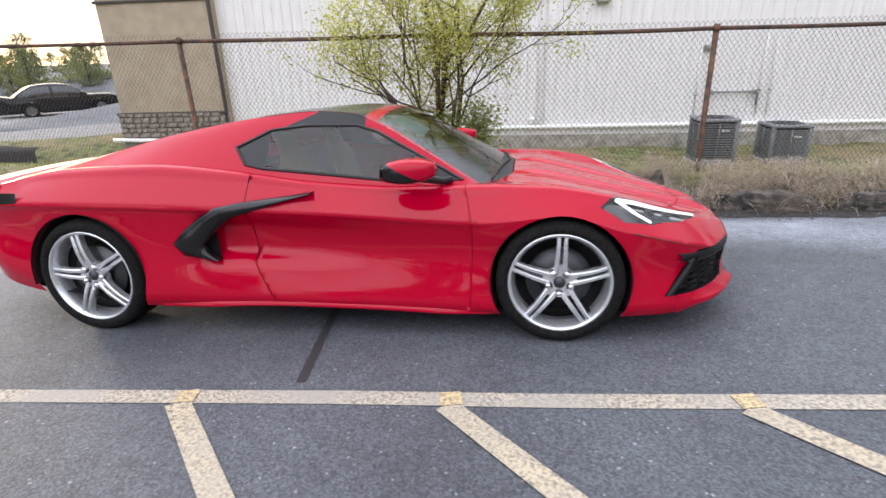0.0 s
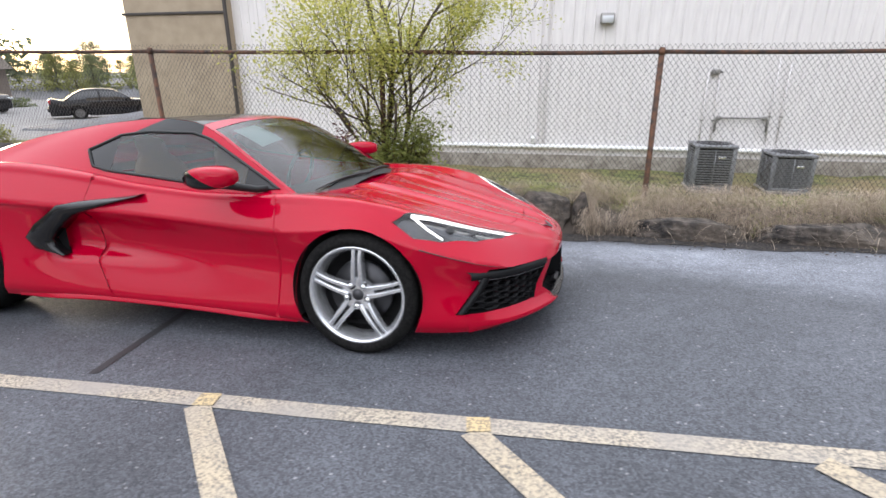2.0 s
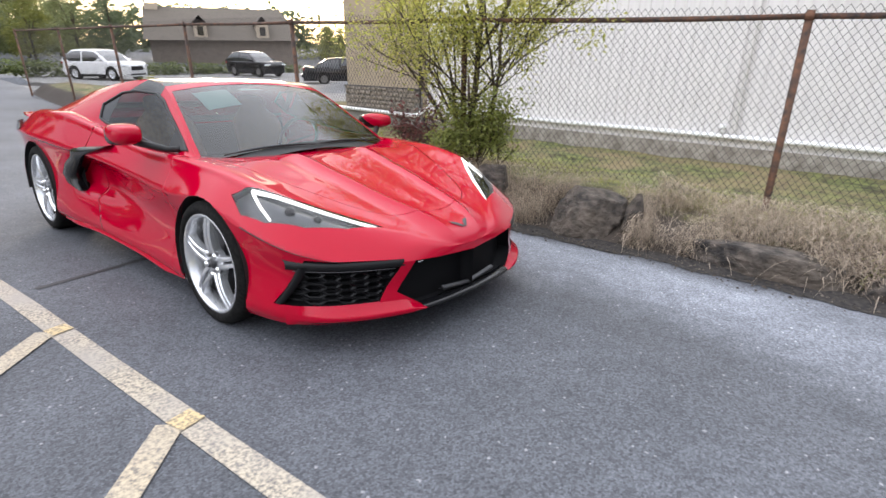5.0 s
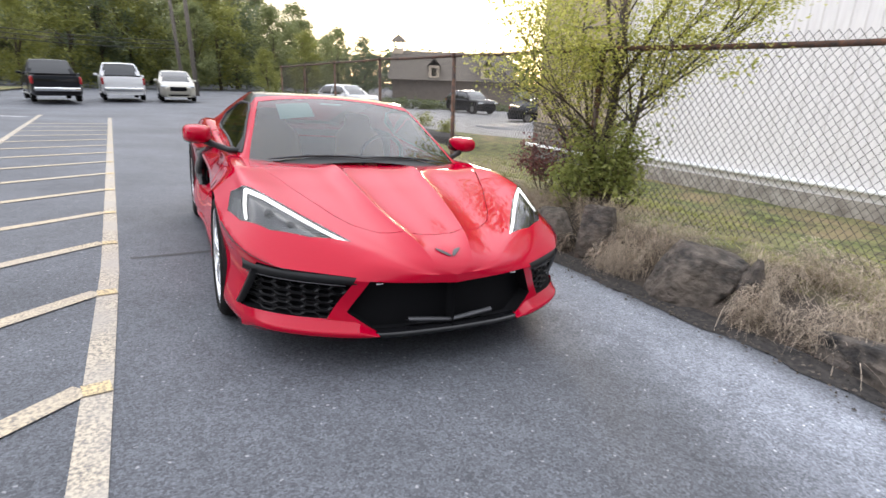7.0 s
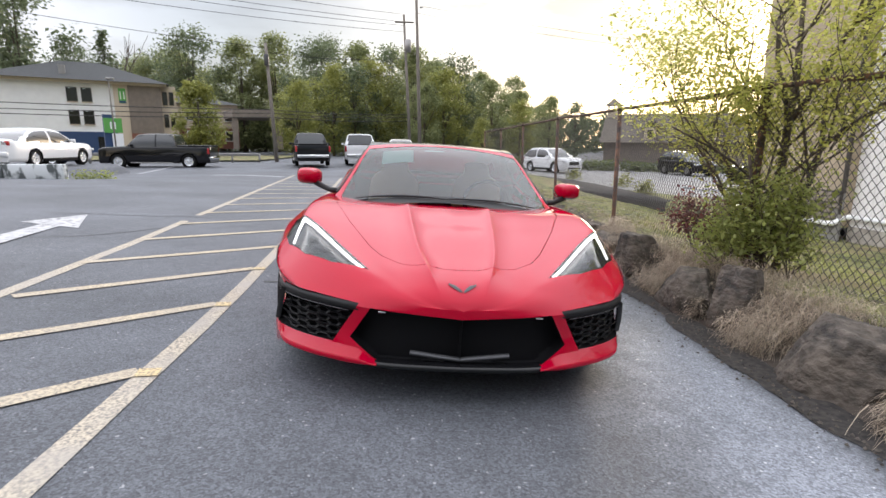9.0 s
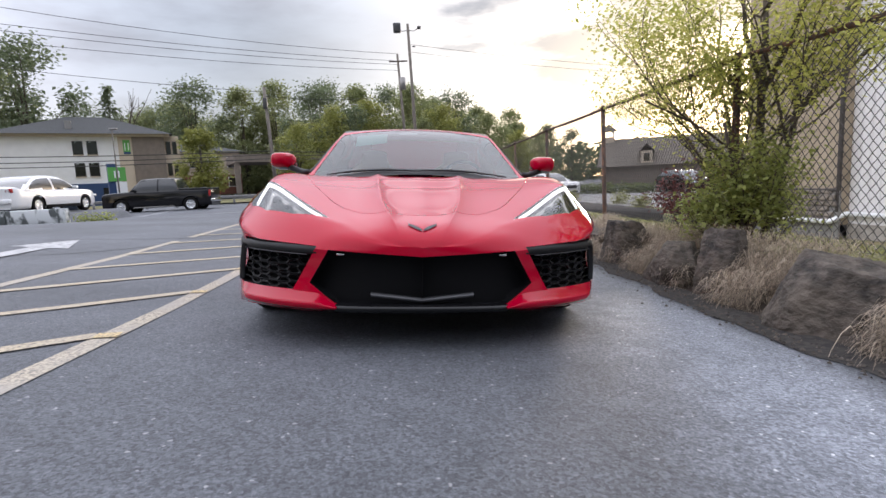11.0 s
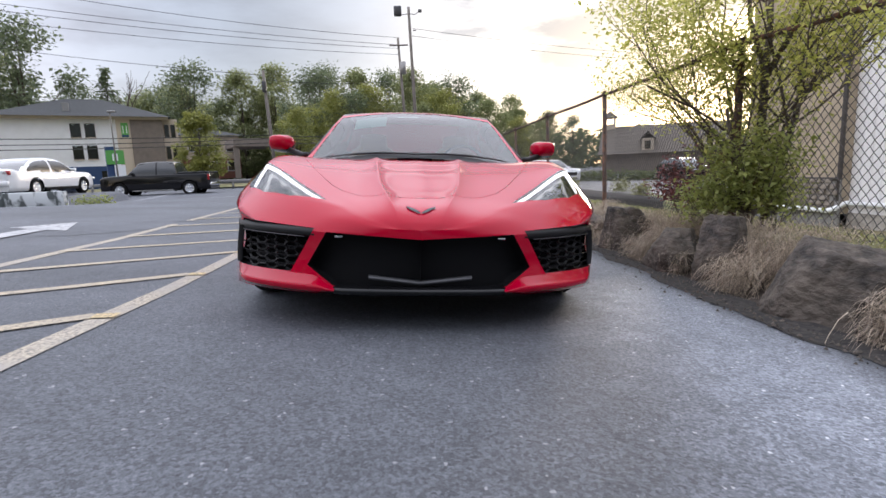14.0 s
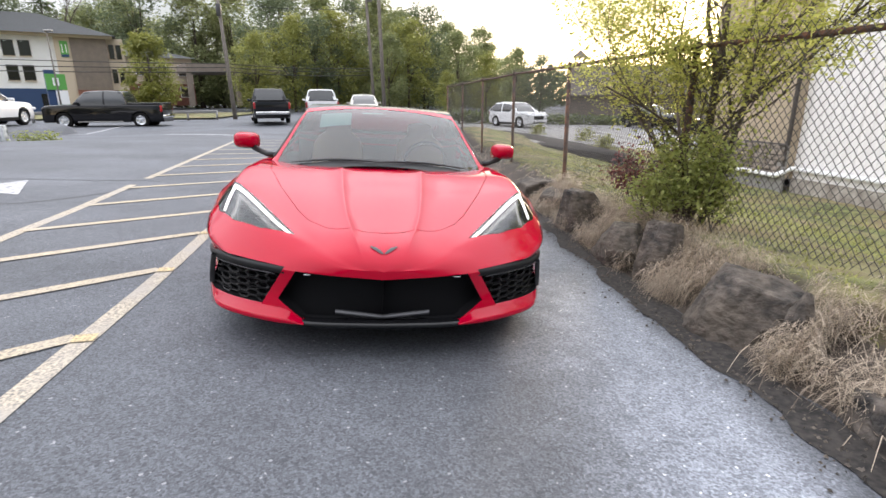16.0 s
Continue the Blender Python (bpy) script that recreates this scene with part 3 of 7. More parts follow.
def kerb_y(x):
    return 1.83 - 0.075 * x


def fence_y(x):
    return 2.8 + 0.17 * (x + 1.2) if x > -1.2 else 2.8 - 0.03 * (x + 1.2)


def wall_y(x):
    return 10.8 + 0.07 * x


def lot_h(x, y):
    """The ground's height in the car-park frame: a plane near the car that eases into level ground far off."""
    w = smooth_step(13, 30, math.hypot(x, y))
    rise = 0.016 * min(max(-x, 0.0), 2.7) + 0.030 * min(max(-x - 2.7, 0.0), 20)
    rise *= smooth_step(-14.0, -4.5, y)
    return w * level(x, y, -0.1) + (1 - w) * rise


def verge_h(x, y):
    """The planted bank beside the car park and the lawn behind it."""
    d = y - kerb_y(x)
    bank = 0.36 * smooth_step(0.0, 0.75, d) * (1 - 0.40 * smooth_step(0.8, 1.7, x) - 0.1 * smooth_step(3.0, 9.0, x))
    lump = 0.05 * noise.noise((x * 1.3, y * 1.7, 3)) + 0.025 * noise.noise((x * 5, y * 5, 1))
    lawn = smooth_step(1.0, 7.0, d)
    away = level(x, y, -0.94)
    return bank * (1 - lawn) + lawn * away + lump * smooth_step(0.02, 0.4, d) + lot_h(x, y) * (1 - lawn) - 0.03


def spaced(near, step, far, grow=1.25):
    v = [0.0]
    while v[-1] < far:
        v.append(v[-1] + (step if v[-1] < near else step * grow ** ((v[-1] - near) / step * 0.12 + 1)) if v[-1] < near else v[-1] * grow)
    return [-a for a in v[:0:-1]] + v


ax = spaced(32, 1.0, 900)
rows = []
for x in ax:
    rows.append([(x, y, lot_h(x, y) - (1.2 if y > kerb_y(x) + 1.0 and -62 < x < 16 and y < (12 if x > -20 else 44) else 0.0)) for y in ax])
ground = link(sheet(rows), "ground", ASPHALT, at=LOT)
tagged(ground, "weathered grey asphalt car park with fine stones", "ground", kind="structure")

vx = [-22 + 0.16 * i for i in range(226)]
verge_rows = []
for x in vx:
    y0, y1 = kerb_y(x), wall_y(x) + 0.3
    verge_rows.append([(x, y0 + (y1 - y0) * (j / 60) ** 1.8, verge_h(x, y0 + (y1 - y0) * (j / 60) ** 1.8)) for j in range(61)])
verge = link(sheet(verge_rows), "verge", VERGE, at=LOT)
tagged(verge, "rough bank of dry soil, straw and new grass", "ground", kind="structure")


def stripe(a, b, width, name="painted_line", label="worn yellow painted parking line on the asphalt", material=None, lift=0.004):
    a, b = Vector((*a, 0)), Vector((*b, 0))
    d = (b - a).normalized()
    s = Vector((-d.y, d.x, 0)) * width / 2
    n = max(int((b - a).length / 0.25), 1)
    rws = []
    for i in range(n + 1):
        p = a.lerp(b, i / n)
        rws.append([(q.x, q.y, lot_h(q.x, q.y) + lift) for q in (p - s, p, p + s)])
    ob = link(sheet(rws), name, material or YELLOW, at=LOT)
    return tagged(ob, label, "road marking", "parking lines", "structure")


# washed-in dirt along the bank
rws = []
for x in np.linspace(-8, 9, 420):
    y1 = kerb_y(x) + 0.12
    y0 = y1 - 0.22 - 0.10 * noise.noise((x * 1.7, 0, 5)) - 0.04 * noise.noise((x * 5, 0, 2)) - 0.012 * noise.noise((x * 23, 0, 2))
    rws.append([(x, y, lot_h(x, y) + 0.004 + 0.012 * v) for v, y in ((0, y0), (0.5, (y0 + y1) / 2), (1, y1))])
tagged(link(sheet(rws), "dirt_edge", MULCH, at=LOT), "dark damp dirt along the bank's foot", "ground", kind="structure")

# tar seam, stop line and arrow
stripe((-1.37, -0.55), (-1.225, -1.42), 0.05, "tar_seam", "black tar seam across the asphalt", SEAL, 0.003)
for crack in (((-2.5, -4.7), (-3.01, -3.9), (-3.45, -3.6), (-4.05, -3.36), (-4.4, -3.2)), ((-4.7, -5.4), (-4.8, -4.85), (-4.88, -4.04), (-5.07, -3.56), (-5.0, -3.2))):
    for a, b in zip(crack, crack[1:]):
        stripe(a, b, 0.035, "crack", "dark crack in the asphalt", SEAL, 0.003)
stripe((-19.6, -8.4), (-18.0, -5.1), 0.30, "stop_line", "worn white stop line", WHITE_LINE)
stripe((-21.2, -15.4), (-21.0, -12.1), 0.13, "edge_line", "worn white painted line", WHITE_LINE)
stripe((-21.0, -12.1), (-28.1, -13.55), 0.13, "edge_line", "worn white painted line", WHITE_LINE)
bm = bmesh.new()
for q in (((-1.0, -4.05), (-3.58, -4.52), (-3.62, -4.78), (-1.0, -4.32)), ((-3.5, -4.25), (-4.68, -4.82), (-3.75, -5.1))):
    bm.faces.new([bm.verts.new((x, y, lot_h(x, y) + 0.006)) for x, y in q])
tagged(link(bm, "painted_arrow", WHITE_LINE, at=LOT), "worn white painted direction arrow on asphalt", "road marking", kind="structure")


def main_y(x):
    return -1.472 + 0.056 * x - 0.022 * max(-1.0 - x, 0.0)


rws = [[(x, main_y(x) + d, lot_h(x, main_y(x)) + 0.004) for d in (-0.0525, 0, 0.0525)] for x in np.linspace(3.2, -19, 180)]
tagged(link(sheet(rws), "painted_line", YELLOW, at=LOT), "long worn yellow painted edge line on the asphalt", "road marking", "parking lines", "structure")
stripe((0.5, -2.89), (-4.6, -3.42), 0.105)
stripe((-5.25, -3.49), (-19.5, -4.97), 0.105)
for i in range(20):
    x = 1.94 - 1.222 * i - 0.10 * max(i - 4, 0)
    if x < -17:
        break
    stripe((x, main_y(x) - 0.05), (x + 1.25, main_y(x) - 1.3) if i < 4 else (x + 1.33, -2.95 + 0.104 * (x + 1.33)), 0.105, material=HATCH, lift=0.007)
    if i > 0:
        stripe((x + 0.005, main_y(x) + 0.046), (x + 0.025, main_y(x) - 0.05), 0.095, material=FRESH, lift=0.010, label="fresher yellow paint where two lines meet")

# ---- the long shed behind the fence ----
def wall_frame(x0):
    """A frame on the wall's face at x0: x along it, y into it, z up."""
    a, b = lot(x0, wall_y(x0)), lot(x0 + 1, wall_y(x0 + 1))
    d = Vector((b.x - a.x, b.y - a.y, 0)).normalized()
    m = Matrix((d, Vector((-d.y, d.x, 0)), Vector((0, 0, 1)))).transposed().to_4x4()
    m.translation = Vector((a.x, a.y, 0))
    return m


SHED = wall_frame(-8.3)   # origin at the joint of the siding and the beige wall
L_SIDE = 34.0
PIPE_Z = -0.40            # the white pipe's height on the siding

rws = []
xw = 0.0
prof = []
while xw < L_SIDE:
    prof += [(xw, 0.0), (xw + 0.20, 0.0), (xw + 0.212, -0.022), (xw + 0.238, -0.022), (xw + 0.25, 0.0)]
    xw += 0.2501
rws = [[(x, y, z) for x, y in prof] for z in (-0.62, 2.4, 5.6)]
tagged(link(sheet(rws), "wall_siding", SIDING, at=SHED, smooth=False), "white ribbed metal siding of a long shed", "wall", kind="structure")
tagged(link(boxed((L_SIDE, 0.3, 6.4), (L_SIDE / 2, 0.17, 2.45)), "wall_backing", SIDING, at=SHED, smooth=False), "plain back of the shed wall", "wall", kind="structure")
tagged(link(boxed((L_SIDE, 0.34, 1.2), (L_SIDE / 2, 0.13, -1.22), bevel=0.01), "wall_footing", RENDER, at=SHED, smooth=False), "stained pale concrete footing under the siding", "wall", kind="structure")
tagged(link(boxed((3.1, 6.0, 6.6), (-1.55, 2.78, 2.65)), "wall_beige", BEIGE, at=SHED, smooth=False), "flat beige panel wall at the shed's end", "wall", kind="structure")
tagged(link(boxed((0.09, 0.06, 6.2), (-0.045, -0.25, 2.75), bevel=0.01), "corner_trim", DARK_TRIM, at=SHED), "dark brown corner trim", "trim", kind="structure")
tagged(link(boxed((3.14, 0.10, 0.07), (-1.6, -0.27, 0.16), bevel=0.012), "wall_ledge", DARK_TRIM, at=SHED), "dark ledge over the stone base", "trim", kind="structure")
tagged(link(boxed((3.12, 0.05, 0.07), (-1.6, -0.24, 2.95), bevel=0.01), "panel_joint", DARK_TRIM, at=SHED), "dark joint between beige panels", "trim", kind="structure")
stone_wall = tagged(link(boxed((3.16, 0.06, 1.5), (-1.58, -0.245, -0.60)), "stone_base", MORTAR, at=SHED, smooth=False), "rough fieldstone base in grey mortar", "wall", kind="structure")

# stones of the base
rnd = random.Random(5)
z = -0.62
while z < 0.10:
    h = rnd.uniform(0.10, 0.17)
    x = -3.14
    while x < -0.05:
        w = rnd.uniform(0.14, 0.34)
        if x + w > -0.02:
            break
        bm = boxed((w - 0.02, 0.07 + rnd.uniform(0, 0.03), h - 0.018), (0, 0, 0), bevel=0.016)
        for v in bm.verts:
            v.co += Vector((rnd.uniform(-1, 1), rnd.uniform(-1, 1), rnd.uniform(-1, 1))) * 0.008
        part("stone", bm, STONE, stone_wall, at=pose(x + w / 2, -0.285, z + h / 2))
        x += w
    z += h

# white drain pipe with its elbow round the corner
pipe = thing("drain_pipe", SHED, "white plastic drain pipe along the shed wall", "pipe")
part("pipe_run", tube([(0.12, -0.10, PIPE_Z), (L_SIDE, -0.10, PIPE_Z - 0.02)], 0.055, 12), PIPE, pipe)
part("elbow", tube([(0.16, -0.10, PIPE_Z), (0.06, -0.11, PIPE_Z), (-0.02, -0.16, PIPE_Z - 0.03), (-0.07, -0.30, PIPE_Z - 0.13), (-0.14, -0.36, PIPE_Z - 0.17), (-0.24, -0.37, PIPE_Z - 0.18)], 0.062, 12), PIPE, pipe, "white pipe elbow")
part("pipe_run", tube([(-0.22, -0.37, PIPE_Z - 0.18), (-3.4, -0.37, PIPE_Z - 0.13)], 0.055, 12), PIPE, pipe)
for x in (4.5, 9.9, 12.5, 18.0):
    part("coupling", tube([(x, -0.10, PIPE_Z), (x + 0.10, -0.10, PIPE_Z)], 0.064, 12), PIPE, pipe)
vent = thing("vent_cap", SHED @ pose(8.15, -0.10, PIPE_Z + 0.05), "small white vent cap on the drain pipe", "vent")
part("stub", rod(bmesh.new(), (0, 0, 0), (0, 0, 0.10), 0.05, sides=12), PIPE, vent)
part("cap", rod(bmesh.new(), (0, 0, 0.10), (0, 0, 0.20), 0.075, 0.06, 12), PIPE, vent)

dp = thing("downpipe", SHED @ pose(8.35, -0.05, 0), "pale square downpipe on the siding", "pipe")
part("pipe_run", boxed((0.10, 0.08, 6.0), (0, 0, 2.65), bevel=0.012), SIDING, dp)
for z in (0.6, 2.6):
    part("strap", boxed((0.15, 0.09, 0.04), (0, -0.003, z), bevel=0.006), SIDING, dp)
flood = thing("wall_light", SHED @ pose(9.75, -0.12, 2.62), "small grey wall light box on the siding", "lamp")
part("housing", boxed((0.32, 0.20, 0.24), bevel=0.03), GALV, flood)
part("lens", boxed((0.26, 0.03, 0.16), (0, -0.10, -0.02), bevel=0.008), LAMP_CLEAR, flood)


def conduit(x, z0, z1, group="conduits"):
    c = thing("conduit", SHED @ pose(x, -0.06, 0), "thin grey electric conduit on the siding", "conduit", group)
    part("tube", tube([(0, 0, z0), (0, 0, z1)], 0.02, 8), SIDING, c)
    part("clip", boxed((0.07, 0.05, 0.03), (0, 0, z0 + 0.6), bevel=0.005), GALV, c)
    return c


for x, a, b in ((12.2, -0.3, 1.5), (12.45, -0.3, 1.4), (13.7, -0.2, 1.7), (13.95, -0.2, 1.6)):
    conduit(x, a, b)
cb = thing("junction_box", SHED @ pose(12.33, -0.08, 1.42), "small grey junction box on the siding", "electric box")
part("box_body", boxed((0.16, 0.10, 0.12), bevel=0.012), GALV, cb)
part("nozzle", rod(bmesh.new(), (0.10, -0.02, 0), (0.16, -0.02, 0), 0.02), DARK_METAL, cb)
lk = thing("line_set", SHED @ pose(12.5, -0.10, 0.34), "grey refrigerant line set across the siding", "pipe")
part("tube", tube([(0, 0, -0.3), (0, 0, 0), (0.15, -0.02, 0.03), (1.0, -0.02, 0.03), (1.15, 0, 0), (1.15, 0, -0.3)], 0.024, 8), GALV, lk)
part("bracket", boxed((0.10, 0.06, 0.10), (0.05, 0, 0.02), bevel=0.01), GALV, lk)
part("bracket", boxed((0.10, 0.06, 0.10), (1.08, 0, 0.02), bevel=0.01), GALV, lk)


# air conditioners on the lawn
def air_conditioner(m, w, h, label):
    ac = thing("air_conditioner", m, label, "air conditioner", "air conditioners by the shed")
    part("pad", boxed((w + 0.06, w + 0.06, 0.08), (0, 0, 0.0), bevel=0.015), RENDER, ac, "concrete pad")
    part("core", boxed((w - 0.08, w - 0.08, h - 0.06), (0, 0, h / 2 + 0.03), bevel=0.03), MESH_BLACK, ac, "dark coil behind the louvres")
    for sx in (-1, 1):
        for sy in (-1, 1):
            part("corner_post", boxed((0.09, 0.09, h), (sx * (w / 2 - 0.045), sy * (w / 2 - 0.045), h / 2 + 0.04), bevel=0.02), AC_GREY, ac)
    part("top_frame", boxed((w + 0.02, w + 0.02, 0.06), (0, 0, h + 0.05), bevel=0.02), AC_GREY, ac)
    part("base_frame", boxed((w, w, 0.07), (0, 0, 0.075), bevel=0.015), AC_GREY, ac)
    n = 15
    for k in range(n):
        z = 0.13 + (h - 0.16) * k / (n - 1)
        for a in range(4):
            part("louvre", boxed((w - 0.10, 0.010, 0.036), (0, -w / 2 + 0.010, 0), Matrix.Rotation(0.45, 3, "X")), AC_GREY, ac, smooth=False, at=pose(0, 0, z, 0, 0, 90 * a))
    for a in range(4):
        part("rib", boxed((0.02, 0.02, h - 0.08), (0.0, -w / 2 + 0.004, h / 2 + 0.04)), AC_GREY, ac, at=pose(0, 0, 0, 0, 0, 90 * a))
    for r in (0.1, 0.2, 0.3):
        part("fan_guard", tube([(r * math.cos(t), r * math.sin(t), h + 0.09) for t in np.linspace(0, 2 * math.pi, 25)], 0.006, 5), DARK_METAL, ac)
    for a in range(8):
        t = math.pi * a / 4
        part("guard_spoke", rod(bmesh.new(), (0.06 * math.cos(t), 0.06 * math.sin(t), h + 0.09), (0.36 * math.cos(t), 0.36 * math.sin(t), h + 0.085), 0.005, sides=5), DARK_METAL, ac)
    part("badge", boxed((0.14, 0.008, 0.05), (0.12, -w / 2 - 0.006, h - 0.16), bevel=0.003), ALLOY, ac, "small pale badge")
    return ac


for lx, ly, w, h, lb in ((3.72, 8.95, 0.80, 0.88, "tall grey louvred air conditioner on a pad"), (5.25, 9.2, 0.80, 0.72, "lower grey louvred air conditioner on a pad")):
    p = lot(lx, ly, verge_h(lx, ly))
    air_conditioner(Matrix.Translation(p) @ SHED.to_quaternion().to_matrix().to_4x4() @ pose(0, 0, 0, 0, 0, -4), w, h, lb)

# ---- chain-link fence ----
POSTS = (11.0, 7.95, 4.9, 1.85, -1.25, -4.45, -8.0, -11.8, -16.0, -21.0)
RAIL_Z = spl(-21.0, 1.80, -8.0, 1.76, -4.45, 1.72, 1.85, 1.66, 11.0, 1.70)


def fence_at(x):
    p = lot(x, fence_y(x), verge_h(x, fence_y(x)))
    return p, Vector((p.x, p.y, RAIL_Z(x)))


fence = thing("chain_link_fence", Matrix(), "rusty chain-link fence along the bank", "fence")
for x in POSTS:
    a, b = fence_at(x)
    lean = Vector((0.02 * math.sin(x * 3), 0.02 * math.cos(x * 5), 0))
    part("post", tube([a - Vector((0, 0, 0.3)), a + lean * 0.3, b + Vector((0, 0, -0.02)) + lean], 0.031, 10), RUST, fence)
    part("post_cap", rod(bmesh.new(), b + lean + Vector((0, 0, -0.03)), b + lean + Vector((0, 0, 0.045)), 0.038, 0.03, 10), RUST, fence)
    if x > -12:
        part("rail_clamp", rod(bmesh.new(), b + lean + Vector((-0.03, 0, 0.0)), b + lean + Vector((0.03, 0, 0.0)), 0.034, sides=10), RUST, fence)
for x0, x1 in zip(POSTS, POSTS[1:]):
    pts = []
    for k in range(9):
        x = x0 + (x1 - x0) * k / 8
        pts.append(fence_at(x)[1] + Vector((0, 0, -0.012 * math.sin(math.pi * k / 8))))
    part("top_rail", tube(pts, 0.023, 8), RUST, fence)

# woven wire: zigzag strands, each hooked into the next
vs, fs = [], []
PITCH, STEP = 0.0148, 0.039
nw = int(31.5 / (2 * PITCH))
for i in range(nw):
    xc = 10.8 - 2 * PITCH * i
    a, b = fence_at(xc)
    top, bot = b.z + 0.08, a.z - 0.02
    n = int((top - bot) / STEP)
    r = 0.0030 if xc > -0.5 else 0.0025 if xc > -4 else 0.0018 if xc > -8 else 0.0011
    prev = None
    for k in range(n + 1):
        z = top - STEP * k
        sx = PITCH * (1 if (k + i) % 2 else -1) * 1.02
        q, _ = fence_at(xc + sx)
        c = Vector((q.x, q.y + 0.003 * (1 if k % 2 else -1) - 0.03, z))
        base = len(vs)
        vs += [c + Vector((0, -r, r)), c + Vector((0, -r, -r)), c + Vector((0, r, 0))]
        if prev is not None:
            for e in range(3):
                fs.append((prev + e, prev + (e + 1) % 3, base + (e + 1) % 3, base + e))
        prev = base
me = bpy.data.meshes.new("wire_mesh")
me.from_pydata(vs, [], fs)
me.materials.append(WIRE)
wires = new("wire_mesh", me)
wires.parent = fence
tagged(wires, "woven grey wire diamonds with twisted tips", kind="stuff")

# ---- the red sports car ----
# Widths and heights of its lines along the car: x = 0 at the front axle, metres.
car_w = spl(-3.60, 0.74, -3.54, 0.82, -3.3, 0.915, -2.72, 0.967, -2.2, 0.955, -1.6, 0.91, -1.0, 0.90, -0.45, 0.925, 0.0, 0.945, 0.3, 0.936, 0.5, 0.905, 0.62, 0.862, 0.72, 0.79, 0.80, 0.70, 0.88, 0.57, 0.95, 0.40, 0.98, 0.24, 0.992, 0.0)
z_sill = spl(-3.60, 0.42, -3.4, 0.30, -3.1, 0.24, -2.3, 0.165, -1.7, 0.17, -0.36, 0.142, 0.36, 0.145, 0.7, 0.165, 0.99, 0.185)
z_low = spl(-3.60, 0.52, -3.1, 0.36, -2.3, 0.25, -0.4, 0.205, 0.36, 0.215, 0.7, 0.215, 0.99, 0.22)
z_mid = spl(-3.60, 0.66, -2.72, 0.55, -1.6, 0.46, -0.4, 0.44, 0.4, 0.40, 0.7, 0.34, 0.99, 0.31)
z_crease = spl(-3.60, 0.765, -3.0, 0.785, -2.2, 0.755, -1.3, 0.70, -0.41, 0.645, 0.0, 0.68, 0.3, 0.60, 0.52, 0.54, 0.85, 0.452, 0.99, 0.432)
y_crest = spl(-3.60, 0.60, -3.4, 0.74, -2.9, 0.80, -2.3, 0.815, -1.7, 0.80, -1.2, 0.79, -0.45, 0.80, 0.0, 0.795, 0.25, 0.79, 0.5, 0.71, 0.7, 0.55, 0.85, 0.37, 0.95, 0.24, 0.985, 0.1, 0.992, 0.0)
z_crest = spl(-3.60, 0.84, -3.3, 0.90, -2.8, 0.968, -2.3, 0.978, -1.8, 0.93, -1.3, 0.855, -0.8, 0.82, -0.45, 0.82, -0.1, 0.81, 0.2, 0.765, 0.45, 0.685, 0.7, 0.592, 0.85, 0.535, 0.95, 0.49, 0.992, 0.45)
z_centre = spl(-3.60, 0.82, -3.4, 0.87, -2.7, 0.945, -2.0, 0.93, -1.3, 0.80, -0.45, 0.80, -0.2, 0.80, 0.2, 0.718, 0.6, 0.615, 0.8, 0.565, 0.914, 0.525, 0.97, 0.485, 0.992, 0.45)
tuck = spl(-3.60, 0.96, -2.2, 0.97, -1.3, 0.925, -0.5, 0.945, 0.2, 0.985, 0.6, 0.958, 0.99, 0.925)
y_ridge = spl(-0.3, 0.265, 0.0, 0.245, 0.5, 0.20, 0.75, 0.155, 0.99, 0.09)


def catmull(pts, per):
    """Points on a smooth curve through pts, per[i] of them on each stretch."""
    p = [np.array(q, float) for q in pts]
    p = [2 * p[0] - p[1]] + p + [2 * p[-1] - p[-2]]
    res = []
    for i in range(1, len(p) - 2):
        for k in range(per[i - 1]):
            u = k / per[i - 1]
            res.append(0.5 * (2 * p[i] + (p[i + 1] - p[i - 1]) * u + (2 * p[i - 1] - 5 * p[i] + 4 * p[i + 1] - p[i + 2]) * u * u + (3 * p[i] - p[i - 1] - 3 * p[i + 1] + p[i + 2]) * u ** 3))
    res.append(p[-2])
    return res


def scoop(x, z):
    """How far the flank is hollowed in front of the side intake."""
    a = smooth_step(0.75, 1.85, -x) * (1 - smooth_step(1.93, 2.0, -x))
    lo, hi = 0.36 + 0.03 * (-x - 0.8), 0.66 + 0.06 * (-x - 0.8)
    return 0.085 * a * smooth_step(lo, lo + 0.10, z) * (1 - smooth_step(hi - 0.10, hi, z))


